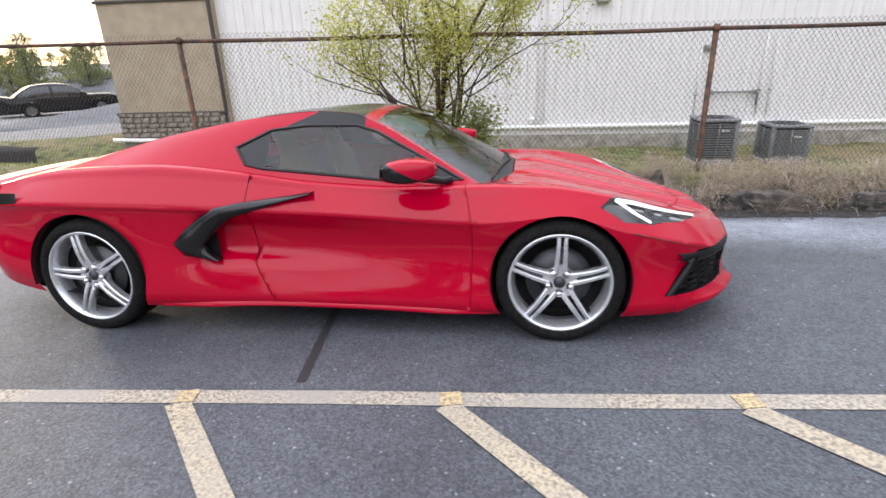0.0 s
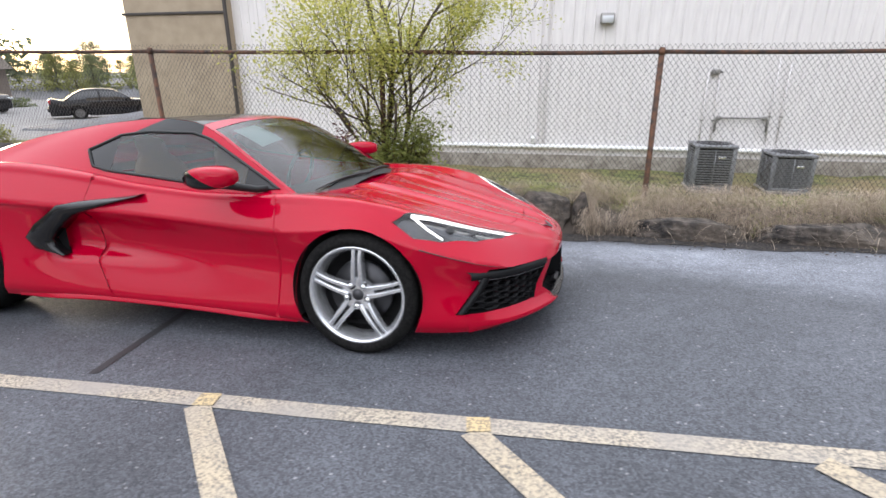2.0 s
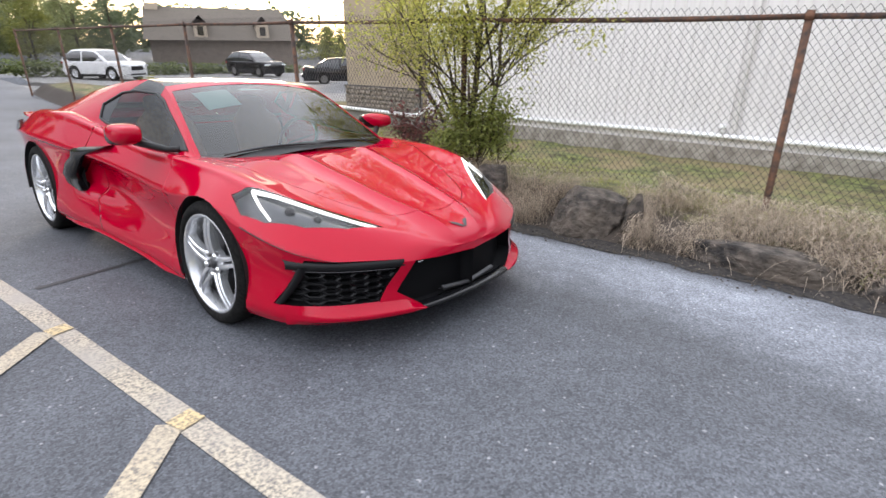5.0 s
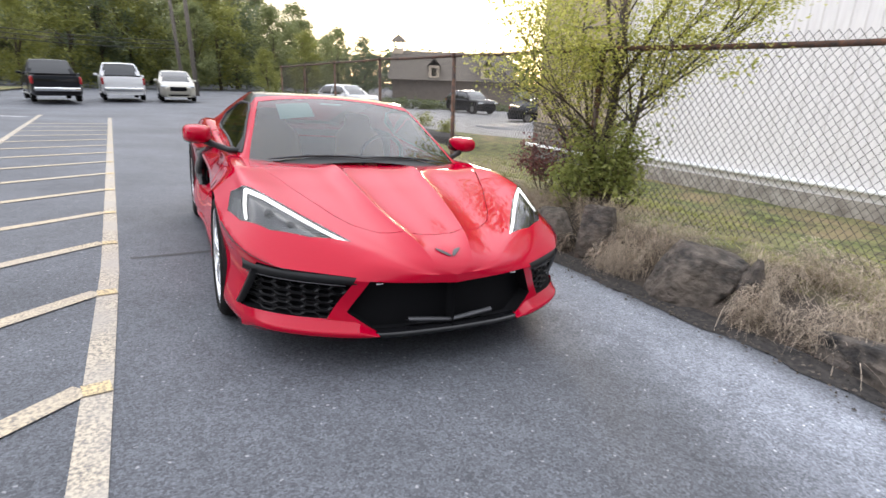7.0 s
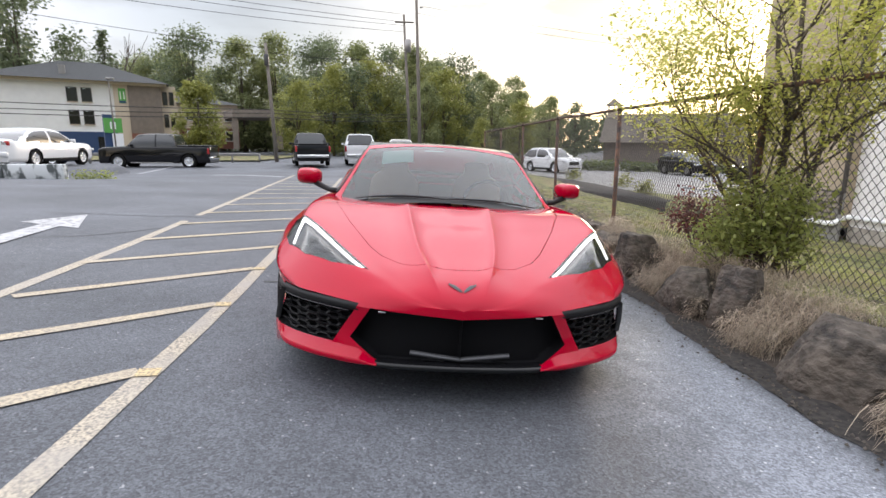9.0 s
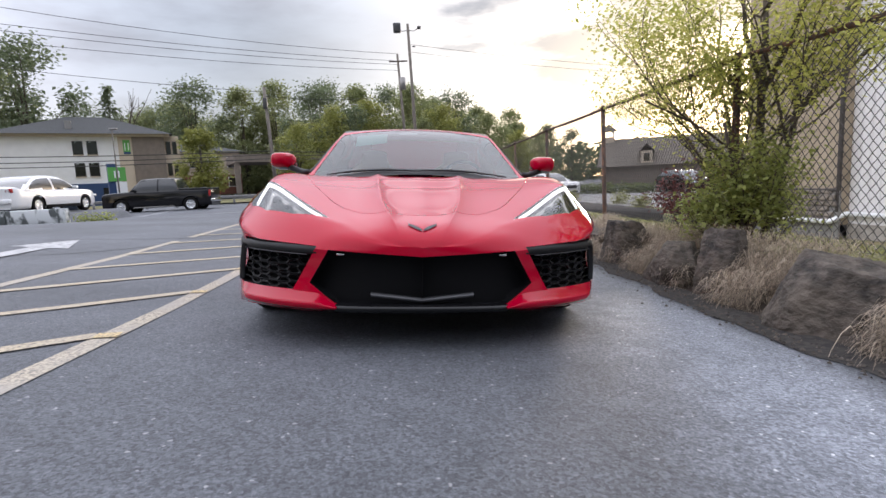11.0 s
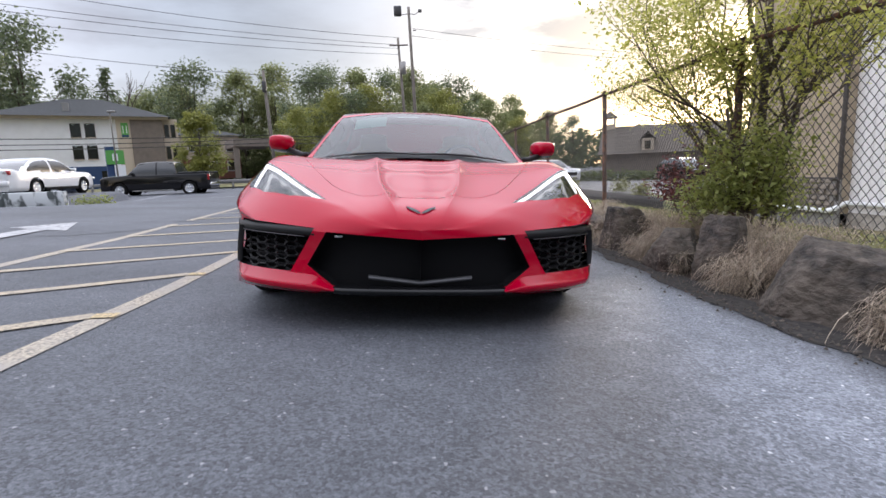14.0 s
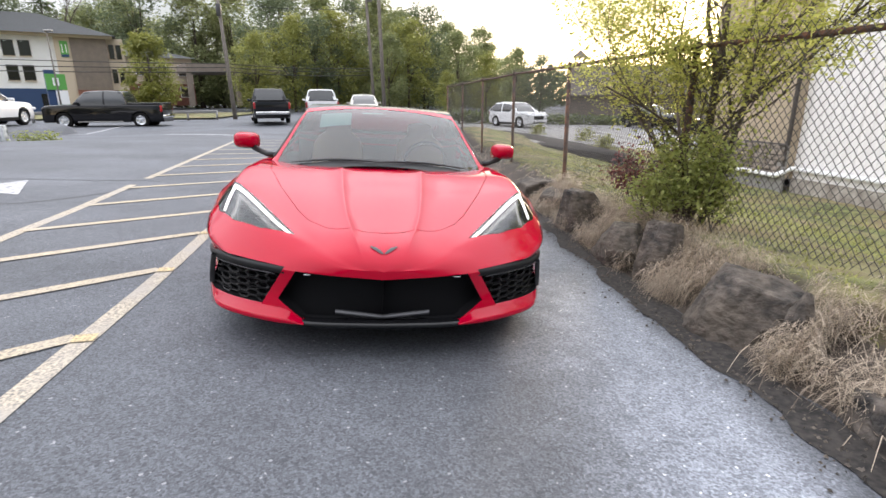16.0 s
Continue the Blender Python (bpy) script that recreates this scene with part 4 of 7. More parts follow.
def car_section(x):
    """Half a section of the body, from the sill up and over to the middle: (y, z) pairs, y outward."""
    w, cy, cz, c0 = car_w(x), y_crest(x), z_crest(x), z_centre(x)
    front = smooth_step(0.35, 0.75, x)
    half = [(w * (0.965 + 0.02 * front), z_sill(x)), (w * 1.0, z_low(x)), (w * tuck(x), z_mid(x)), (w * (1 - (1 - tuck(x)) * 0.05 / max(z_crease(x) - z_mid(x), 0.06) - 0.013 * (1 - smooth_step(-0.6, -0.2, x))), z_crease(x) - 0.05 * min((z_crease(x) - z_mid(x)) / 0.2, 1)), (w, z_crease(x)),
            (w * 0.4 + cy * 0.6, z_crease(x) * 0.36 + cz * 0.64 + 0.008), (cy, cz), (cy * 0.74, c0 * 0.6 + cz * 0.4 - 0.006), (cy * 0.38, c0 * 0.92 + cz * 0.08), (0.0, c0)]
    pts = []
    for y, z in catmull(half[:5], (4, 8, 8, 4))[:-1] + catmull(half[4:], (5, 7, 12, 44, 48)):
        y = y - scoop(x, z)
        if x > -0.3 and z > z_crease(x) + 0.01:
            yr, fade = y_ridge(x), smooth_step(-0.3, -0.1, x) * (1 - smooth_step(0.78, 0.985, x))
            z += fade * (0.020 * math.exp(-abs(y - yr) / 0.034) - 0.006 * math.exp(-((y - yr - 0.10) / 0.06) ** 2))
            z += 0.003 * fade * math.exp(-(y / 0.05) ** 2)
        pts.append((y, z))
    return pts


def skin_z(x, y):
    """Height of the body's upper skin."""
    p = [(a, b) for a, b in car_section(x) if b > z_crease(x) - 0.005][::-1]
    return float(np.interp(abs(y), [a for a, _ in p], [b for _, b in p]))


def half_planes(poly, axes):
    """The planes that bound a convex outline drawn across two axes, seen along the third."""
    c = np.mean(poly, 0)
    res = []
    for p, q in zip(poly, poly[1:] + poly[:1]):
        e = np.subtract(q, p)
        n = np.array((e[1], -e[0])) / (np.hypot(*e) + 1e-12)
        if n @ (np.array(p) - c) < 0:
            n = -n
        co, no = [0.0] * 3, [0.0] * 3
        for k in (0, 1):
            co[axes[k]], no[axes[k]] = p[k], float(n[k])
        res.append((Vector(co), Vector(no)))
    return res


def carve(bm, planes, where):
    """Cuts the faces that where() picks along the planes; returns those inside all of them."""
    for co, no in planes:
        fs = [f for f in bm.faces if where(f.calc_center_median())]
        geom = list({*fs, *(e for f in fs for e in f.edges), *(v for f in fs for v in f.verts)})
        bmesh.ops.bisect_plane(bm, geom=geom, dist=1e-6, plane_co=co, plane_no=no)
    return [f for f in bm.faces if where(c := f.calc_center_median()) and all((c - co).dot(no) < 0 for co, no in planes)]


def lift_out(bm, faces):
    """Takes faces out of bm into a bmesh of their own."""
    nb, seen = bmesh.new(), {}
    for f in faces:
        nb.faces.new([seen[v] if v in seen else seen.setdefault(v, nb.verts.new(v.co)) for v in f.verts])
    bmesh.ops.delete(bm, geom=list(faces), context="FACES")
    return nb


def outward(bm, mid=(0, 0.45)):
    """Turns the normals of an open half shell away from the car's middle line."""
    bm.normal_update()
    bad = [f for f in bm.faces if f.normal.dot(f.calc_center_median() - Vector((min(max(f.calc_center_median().x, -3), 0.5), *mid))) < 0]
    bmesh.ops.reverse_faces(bm, faces=bad)
    bm.normal_update()


def grooved(bm, gap=0.004, depth=0.009, keep=lambda v: False):
    """Rolls the rim of a panel inward, which leaves a shut line round it."""
    outward(bm)
    bmesh.ops.inset_region(bm, faces=bm.faces, thickness=gap, use_boundary=True, use_even_offset=True)
    bm.normal_update()
    for v, n in [(v, v.normal.copy()) for v in bm.verts if v.is_boundary and not keep(v.co)]:
        v.co -= n * depth
    return bm


def recess(bm, shift):
    """A well under an opening: the floor moved by shift, and walls from the rim down to it. Returns floor and walls."""
    shift = Vector(shift)
    walls = bmesh.new()
    for e in bm.edges:
        if e.is_boundary:
            a, b = (v.co for v in e.verts)
            q = [walls.verts.new(p) for p in (a, b, b + shift, a + shift)]
            walls.faces.new(q)
    floor = bm.copy()
    for v in floor.verts:
        v.co += shift
    bmesh.ops.remove_doubles(walls, verts=walls.verts, dist=1e-5)
    return floor, walls


def mirrored(bm):
    c = bm.copy()
    for v in c.verts:
        v.co.y = -v.co.y
    bmesh.ops.reverse_faces(c, faces=c.faces)
    return c


def joined(bm, other):
    """Both bmeshes in one, welded where they meet."""
    seen = {v: bm.verts.new(v.co) for v in other.verts}
    for f in other.faces:
        bm.faces.new([seen[v] for v in f.verts])
    bmesh.ops.remove_doubles(bm, verts=bm.verts, dist=2e-4)
    return bm


def both(name, bm, material, parent, label=""):
    m = mirrored(bm)
    return part(name, bm, material, parent, label), part(name, m, material, parent, label)


def whole(name, bm, material, parent, label=""):
    return part(name, joined(bm, mirrored(bm)), material, parent, label)


car = thing("sports_car", LOT @ pose(0, 0, 0, 0, 0.9, 0), "low red mid-engine sports coupe parked on the asphalt", "car")
xs = sorted({*np.round(np.linspace(-3.60, -3.4, 9), 4), *np.round(np.linspace(-3.4, -0.4, 91), 4), *np.round(np.linspace(-0.385, 0.6, 67), 4), *np.round(0.6 + 0.392 * np.sin(np.linspace(0, math.pi / 2, 48)), 5)})
skin = sheet([[(x, -y, z) for y, z in car_section(x)] for x in xs])
bmesh.ops.remove_doubles(skin, verts=skin.verts, dist=1e-5)

# wheel arches
for cx, cz, r in ((0.0, 0.330, 0.354), (-2.723, 0.348, 0.378)):
    ring = [(cx + r * math.cos(a), cz + r * math.sin(a)) for a in (2 * math.pi * k / 40 for k in range(40))]
    hole = carve(skin, half_planes(ring, (0, 2)), lambda c: abs(c.x - cx) < r + 0.05 and c.y < -0.6 and c.z < cz + r + 0.05)
    bmesh.ops.delete(skin, geom=hole, context="FACES")
    for s in (-1, 1):
        bm = lathe([(0.05, 0.30), (r, 0.29), (r + 0.002, 0.0)], 48)
        bmesh.ops.delete(bm, geom=[v for v in bm.verts if v.co.z + cz < max(z_sill(cx + v.co.x), 0.14) + 0.02], context="VERTS")
        if s > 0:
            bmesh.ops.scale(bm, vec=(1, -1, 1), verts=bm.verts)
        part("arch_liner", bm, BLACK, car, "black plastic wheel arch liner", at=pose(cx, s * (car_w(cx) - 0.012), cz))

# headlights
HEADLIGHT = [(0.19, -0.872), (0.42, -0.670), (0.60, -0.537), (0.765, -0.425), (0.70, -0.60), (0.59, -0.75), (0.44, -0.858), (0.31, -0.90)]
lamp = lift_out(skin, carve(skin, half_planes(HEADLIGHT, (0, 1)), lambda c: 0.05 < c.x < 0.85 and c.y < -0.3 and c.z > 0.48))
lamp.normal_update()
facing_in = [f for f in lamp.faces if f.normal.z < 0]
bmesh.ops.reverse_faces(lamp, faces=facing_in)
floor, walls = recess(lamp, (-0.02, 0.012, -0.035))
for side in (-1, 1):
    cover, bowl = (lamp.copy(), joined(floor.copy(), walls)) if side < 0 else (mirrored(lamp), mirrored(joined(floor.copy(), walls)))
    hl = part("headlight", bowl, LAMP_BOWL, car, "swept headlight with a grey bowl, its running light on")
    part("lens", cover, LAMP_GLASS, hl, "clear lamp cover")
    path = [(0.275, -0.812), (0.36, -0.740), (0.45, -0.670), (0.54, -0.602), (0.65, -0.524), (0.74, -0.452)]
    part("running_light", tube([(x, side * -y, skin_z(x, y) - 0.013) for x, y in path], lambda u: 0.0105 * (1 - 0.35 * u), 8), DRL, hl, "white glowing light bar")
    path = [(0.285, -0.815), (0.36, -0.828), (0.44, -0.832)]
    part("running_light", tube([(x, side * -y, skin_z(x, y) - 0.014) for x, y in path], lambda u: 0.0075 * (1 - 0.2 * u), 8), DRL, hl, "white glowing light bar")
    for x, y, r in ((0.46, -0.73, 0.026), (0.56, -0.65, 0.022)):
        bm = bmesh.new()
        bmesh.ops.create_uvsphere(bm, u_segments=14, v_segments=8, radius=r, matrix=Matrix.Translation((x - 0.01, side * -y, skin_z(x, y) - 0.04)))
        part("projector", bm, BLACK_GLOSS, hl, "small dark projector lens")

# grille, corner vents
def nose_at(y):
    """Where the bumper's outline lies at that half width."""
    lo, hi = 0.3, 0.992
    for _ in range(24):
        x = (lo + hi) / 2
        lo, hi = (x, hi) if car_w(x) > abs(y) else (lo, x)
    return x


GRILLE = [(0.002, 0.413), (-0.40, 0.438), (-0.487, 0.292), (-0.362, 0.205), (0.002, 0.203)]
gr = lift_out(skin, carve(skin, half_planes(GRILLE, (1, 2)), lambda c: c.x > 0.6 and c.z < 0.46))
floor, walls = recess(gr, (-0.085, 0.0, -0.005))
whole("grille", joined(floor, walls), MESH_BLACK, car, "gloss black hexagon-mesh front grille")
gr.free()
VENT = half_planes([(-0.452, 0.452), (-0.90, 0.482), (-0.94, 0.252), (-0.568, 0.255)], (1, 2)) + half_planes([(0.505, 0.24), (0.665, 0.47), (1.2, 0.47), (1.2, 0.24)], (0, 2))[:1]
vent = lift_out(skin, carve(skin, VENT, lambda c: c.x > 0.42 and c.y < -0.42 and 0.2 < c.z < 0.5))
floor, walls = recess(vent, (-0.05, 0.035, 0.0))
vents = both("corner_vent", joined(floor, walls), MESH_BLACK, car, "black vent in the bumper corner with slats")
for side, v in zip((-1, 1), vents):
    for z in (0.285, 0.325, 0.365):
        pts = []
        for i in range(9):
            y = 0.855 - (0.275 + (z - 0.245) * 0.55) * i / 8
            lo, hi = 0.3, 0.99
            for _ in range(24):
                x = (lo + hi) / 2
                lo, hi = (x, hi) if car_w(x) > y else (lo, x)
            pts.append((x - 0.02, side * (y - 0.012), z))
        part("slat", tube(pts, 0.003, 6), MESH_BLACK, v)
    brow = []
    for i in range(13):
        y = 0.875 - 0.418 * i / 12
        top, low = 0.462 - 0.014 * i / 12, 0.428 - 0.012 * i / 12
        brow.append([(nose_at(y) - b, side * (y - 0.004), z) for b, z in ((0.03, top + 0.01), (0.004, top), (0.0, low + 0.006), (0.006, low), (0.03, low - 0.004))])
    part("brow", sheet(brow), VENT_BLACK, v, "gloss black brow over the vent")
    # a thin metal tube stands in for the reflection on the brow's edge
    part("blade", tube([(nose_at(y) - 0.001, side * (y - 0.003), 0.426 - 0.012 * (0.875 - y) / 0.385) for y in np.linspace(0.86, 0.50, 9)], 0.0022, 6), DARK_METAL, v, "thin metal line drawing the glint on the brow's lower edge")
    part("end_post", sheet([[(x + d, side * (car_w(x) - 0.012 + e), z) for d, e in ((-0.008, -0.01), (0.0, 0.008), (0.03, 0.006), (0.036, -0.02))] for x, z in ((0.525, 0.256), (0.575, 0.32), (0.62, 0.39), (0.645, 0.44))]), VENT_BLACK, v, "black post at the vent's outer end")

# honeycomb in the corner vents
for side, v in zip((-1, 1), vents):
    vs, fs = [], []
    a, wide = 0.0185, 1.9
    for i in range(10):
        for j in range(6):
            cy, cz = 0.49 + i * a * wide * 1.5, 0.27 + (j + 0.5 * (i % 2)) * a * 1.732
            if cz > 0.41 or cz < 0.26 or cy > 0.86 or cy < 0.60 - 0.58 * (cz - 0.255):
                continue
            ring = []
            for k in range(6):
                t = math.pi * k / 3
                for rr, back in ((a * 0.98, 0.024), (a * 0.72, 0.030), (a * 0.70, 0.044)):
                    y = min(cy + rr * wide * math.cos(t), 0.885)
                    ring.append((nose_at(y) - back, side * (y - 0.028), cz + rr * math.sin(t)))
            b = len(vs)
            vs += ring
            for k in range(6):
                p, q = b + 3 * k, b + 3 * ((k + 1) % 6)
                fs += [(p, p + 1, q + 1, q), (p + 1, p + 2, q + 2, q + 1)]
    hm = bpy.data.meshes.new("honeycomb")
    hm.from_pydata(vs, [], fs)
    hm.materials.append(VENT_BLACK)
    ho = new("honeycomb", hm)
    ho.parent = v
    tagged(ho, "black honeycomb mesh", kind="stuff")

chin = carve(skin, half_planes([(0.002, 0.208), (-0.362, 0.206), (-0.372, 0.12), (0.002, 0.12)], (1, 2)), lambda c: c.x > 0.6 and c.z < 0.24)
bmesh.ops.delete(skin, geom=chin, context="FACES")
# bonnet
BONNET = [(-0.33, 0.01), (-0.33, -0.72), (-0.06, -0.685), (0.23, -0.575), (0.52, -0.44), (0.62, -0.375), (0.69, -0.28), (0.735, -0.16), (0.757, 0.01)]
hood = lift_out(skin, carve(skin, half_planes(BONNET, (0, 1)), lambda c: -0.5 < c.x < 0.82 and c.z > 0.5 and c.y > -0.78))
whole("bonnet", grooved(hood, keep=lambda v: v.y > -0.001), RED, car, "red bonnet with two raised creases")

# doors
DOOR = [(-0.485, 0.86), (-0.437, 0.64), (-0.445, 0.42), (-0.458, 0.235), (-0.47, 0.09), (-1.50, 0.09), (-1.60, 0.235), (-1.70, 0.42), (-1.71, 0.62), (-1.66, 0.95)]
door = lift_out(skin, carve(skin, half_planes(DOOR, (0, 2)), lambda c: -1.8 < c.x < -0.4 and c.y < -0.76))
doors = both("door", grooved(door), RED, car, "red door with a hollowed flank")
# what is left of the upper skin inside the cabin goes
cabin = carve(skin, half_planes([(-0.40, 0.02), (-0.40, -0.745), (-1.75, -0.745), (-1.75, 0.02)], (0, 1)), lambda c: -1.9 < c.x < -0.3 and c.z > 0.7)
bmesh.ops.delete(skin, geom=cabin, context="FACES")
body = whole("body", skin, RED, car)

# side intakes: the bent black blade and the dark mouth behind it
def skin_y(x, z):
    p = [(b, a) for a, b in car_section(x)][:36]
    return float(np.interp(z, [b for b, _ in p], [a for _, a in p]))


outer = [(-1.30, 0.812), (-1.42, 0.797), (-1.56, 0.783), (-1.72, 0.766), (-1.85, 0.744), (-1.96, 0.69), (-2.05, 0.625), (-2.135, 0.545), (-2.08, 0.475), (-1.90, 0.432)]
inner = [(-1.31, 0.803), (-1.42, 0.775), (-1.54, 0.747), (-1.67, 0.712), (-1.77, 0.682), (-1.85, 0.635), (-1.91, 0.585), (-1.965, 0.535), (-1.945, 0.492), (-1.885, 0.440)]
for side in (-1, 1):
    rws = []
    for (ox, oz), (ix, iz) in zip(outer, inner):
        oy, iy = skin_y(ox, oz), max(skin_y(ix, iz), car_w(ix) - 0.035)
        rws.append([(ox, side * (oy - 0.02), oz), (ox, side * (oy + 0.012), oz), ((ox + ix) / 2, side * (max(oy, iy) + 0.022), (oz + iz) / 2), (ix, side * (iy + 0.012), iz), (ix - 0.01, side * (iy - 0.07), iz)])
    bl = sheet([catmull(r, (3, 4, 4, 3)) for r in rws])
    part("side_blade", bl, BLACK_GLOSS, car, "gloss black boomerang blade round the side intake")
    mouth = sheet([[(x, side * (car_w(x) - 0.075), z) for z in np.linspace(0.44, 0.66 + 0.1 * (x + 2.0), 5)] for x in np.linspace(-2.02, -1.90, 4)])
    part("side_intake", mouth, MESH_BLACK, car, "dark mouth of the side intake")

# cabin top: windscreen, roof, rear screen and flanks
z_roof = spl(-3.5, 0.885, -2.72, 1.025, -2.08, 1.155, -1.57, 1.22, -1.28, 1.235, -1.05, 1.215, -0.9, 1.165, -0.62, 1.02, -0.22, 0.80)
y_rail = spl(-3.5, 0.62, -2.4, 0.60, -1.6, 0.56, -1.1, 0.57, -0.8, 0.635, -0.5, 0.71, -0.25, 0.765)


def top_z(x, y):
    return z_roof(x + 0.26 * y * y) - 0.055 * y * y


def facing_up(bm):
    bm.normal_update()
    bmesh.ops.reverse_faces(bm, faces=[f for f in bm.faces if f.normal.z < 0])
    return bm


def top_strip(x0, x1, s0, s1, nx=24, ns=16, lift=0.0):
    """A stretch of the cabin's top; s runs over the half width, from -1 to 1."""
    return facing_up(sheet([[(x, y_rail(x) * s, top_z(x, y_rail(x) * s) + lift) for s in np.linspace(s0, s1, ns)] for x in np.linspace(x0, x1, nx)]))


part("windscreen", top_strip(-0.99, -0.26, -0.965, 0.965, 30, 30), CAR_GLASS, car, "raked windscreen reflecting trees and sky")
part("frit_band", top_strip(-0.325, -0.255, -0.965, 0.965, 5, 30, 0.002), BLACK, car, "black band at the windscreen foot")
part("windscreen_header", top_strip(-1.06, -0.99, -0.965, 0.965, 6, 30, 0.002), RED, car, "red header rail")
part("roof_panel", top_strip(-1.60, -1.06, -0.86, 0.86, 24, 26, 0.001), BLACK_GLOSS, car, "gloss black lift-out roof panel")
part("rear_bow", top_strip(-1.72, -1.60, -0.99, 0.99, 8, 26, 0.003), BLACK_GLOSS, car, "gloss black bow behind the roof")
part("rear_screen", top_strip(-3.05, -1.72, -0.72, 0.72, 24, 20), CAR_GLASS, car, "dark rear screen over the engine")
part("tail_deck", top_strip(-3.5, -3.05, -1.0, 1.0, 10, 20, 0.002), RED, car)
for s in (-1, 1):
    a, b = sorted((s * 0.965, s * 1.0))
    part("windscreen_pillar", top_strip(-1.06, -0.26, a, b, 24, 4, 0.002), RED, car, "red windscreen pillar")
    a, b = sorted((s * 0.86, s * 1.0))
    part("roof_rail", top_strip(-1.62, -1.06, a, b, 20, 5, 0.003), BLACK_GLOSS, car, "gloss black roof rail")
    a, b = sorted((s * 0.72, s * 1.0))
    part("buttress", top_strip(-3.05, -1.72, a, b, 24, 8, 0.001), RED, car, "red flying buttress beside the rear screen")

z_belt = spl(-3.4, 0.865, -2.6, 0.935, -2.1, 0.925, -1.8, 0.905, -1.55, 0.865, -1.2, 0.835, -0.8, 0.812, -0.3, 0.80)
y_belt = spl(-3.4, 0.74, -2.6, 0.80, -1.8, 0.795, -1.2, 0.765, -0.5, 0.775, -0.3, 0.78)
flank = []
for x in np.linspace(-3.4, -0.27, 90):
    yr, zr = y_rail(x), top_z(x, y_rail(x))
    zb, yb = min(z_belt(x), zr - 0.004), max(y_belt(x), yr + 0.004)
    flank.append([(x, -(yr + (yb - yr) * (u ** 0.85)), zr + (zb - zr) * u) for u in np.linspace(0, 1, 15)])
flank = sheet(flank)
bmesh.ops.remove_doubles(flank, verts=flank.verts, dist=1e-5)
GLAZING = [(-1.79, 1.045), (-1.60, 1.128), (-1.40, 1.146), (-1.10, 1.136), (-0.98, 1.098), (-0.50, 0.838), (-0.88, 0.845), (-1.62, 0.930), (-1.72, 0.955)]
win = lift_out(flank, carve(flank, half_planes(GLAZING, (0, 2)), lambda c: -1.95 < c.x < -0.4))
split = carve(win, half_planes([(-1.60, 0.7), (-0.4, 0.7), (-0.4, 1.3), (-1.60, 1.3)], (0, 2)), lambda c: True)
pane = lift_out(win, split)
sail = lift_out(pane, carve(pane, half_planes([(-0.71, 0.7), (-0.4, 0.7), (-0.4, 1.3), (-0.71, 1.3)], (0, 2)), lambda c: True))
outward(pane)
outward(win)
outward(sail)
both("sail_panel", sail, BLACK, car, "black corner panel that carries the door mirror")
both("side_window", pane, SIDE_GLASS, car, "tinted door window with a black edge")
both("quarter_window", win, BLACK_GLOSS, car, "small dark quarter window")
strip = lift_out(flank, carve(flank, half_planes([(-1.66, 1.09), (-1.58, 1.30), (-1.06, 1.30), (-1.05, 1.125), (-1.58, 1.12)], (0, 2)), lambda c: -1.8 < c.x < -1.0 and c.z > 1.05))
both("rail_trim", strip, BLACK_GLOSS, car, "gloss black trim over the side glass")
both("cabin_side", flank, RED, car)
for s in (-1, 1):
    edge = [(-1.79, 1.045), (-1.60, 1.128), (-1.40, 1.146), (-1.10, 1.136), (-0.98, 1.098), (-0.50, 0.838), (-0.88, 0.845), (-1.62, 0.930), (-1.72, 0.955), (-1.79, 1.045)]
    pts = []
    for (x0, h0), (x1, h1) in zip(edge, edge[1:]):
        for k in range(6):
            x, z = x0 + (x1 - x0) * k / 6, h0 + (h1 - h0) * k / 6
            yr, zr = y_rail(x), top_z(x, y_rail(x))
            u = min(max((zr - z) / max(zr - z_belt(x), 1e-3), 0), 1)
            pts.append((x, s * (yr + (y_belt(x) - yr) * u ** 0.85 + 0.002), z))
    part("window_trim", tube(pts + pts[:1], 0.009, 6), BLACK, car, "black rubber window trim")

# mirrors
for s in (-1, 1):
    rws = []
    for u in np.linspace(0, 1, 9):
        w = math.sin(math.pi * (0.12 + 0.80 * u)) ** 0.5
        x = -0.87 + 0.27 * u
        cy, cz = (0.965 if s < 0 else 0.935) + 0.012 * u, 0.922 + 0.012 * u
        rws.append([(x, s * (cy + 0.085 * w * math.copysign(abs(math.cos(a)) ** 0.6, math.cos(a))), cz + 0.061 * w * math.copysign(abs(math.sin(a)) ** 0.6, math.sin(a))) for a in (2 * math.pi * k / 20 for k in range(21))])
    bm = sheet(rws)
    bmesh.ops.remove_doubles(bm, verts=bm.verts, dist=1e-5)
    bmesh.ops.holes_fill(bm, edges=bm.edges, sides=30)
    low = lift_out(bm, carve(bm, [(Vector((-0.74, 0, 0.922)), Vector((0.5, 0, 1)).normalized())], lambda c: True))
    mr = part("door_mirror", bm, RED, car, "red door mirror with a black lower shell")
    part("lower_shell", low, BLACK_GLOSS, mr, "gloss black lower shell")
    part("arm", tube([(-0.72, s * 0.93, 0.888), (-0.66, s * 0.885, 0.872), (-0.60, s * 0.80, 0.845), (-0.56, s * 0.755, 0.845)], lambda u: 0.022 - 0.004 * u, 8), BLACK, mr, "black mirror arm")
    gl = bmesh.new()
    bmesh.ops.create_circle(gl, cap_ends=True, segments=20, radius=0.06, matrix=Matrix.Translation((-0.866, s * 0.965 if s < 0 else 0.935, 0.925)) @ Matrix.Rotation(math.pi / 2, 4, "Y") @ Matrix.Diagonal((0.6, 1, 1, 1)))
    part("mirror_glass", gl, CHROME, mr, "mirror glass")

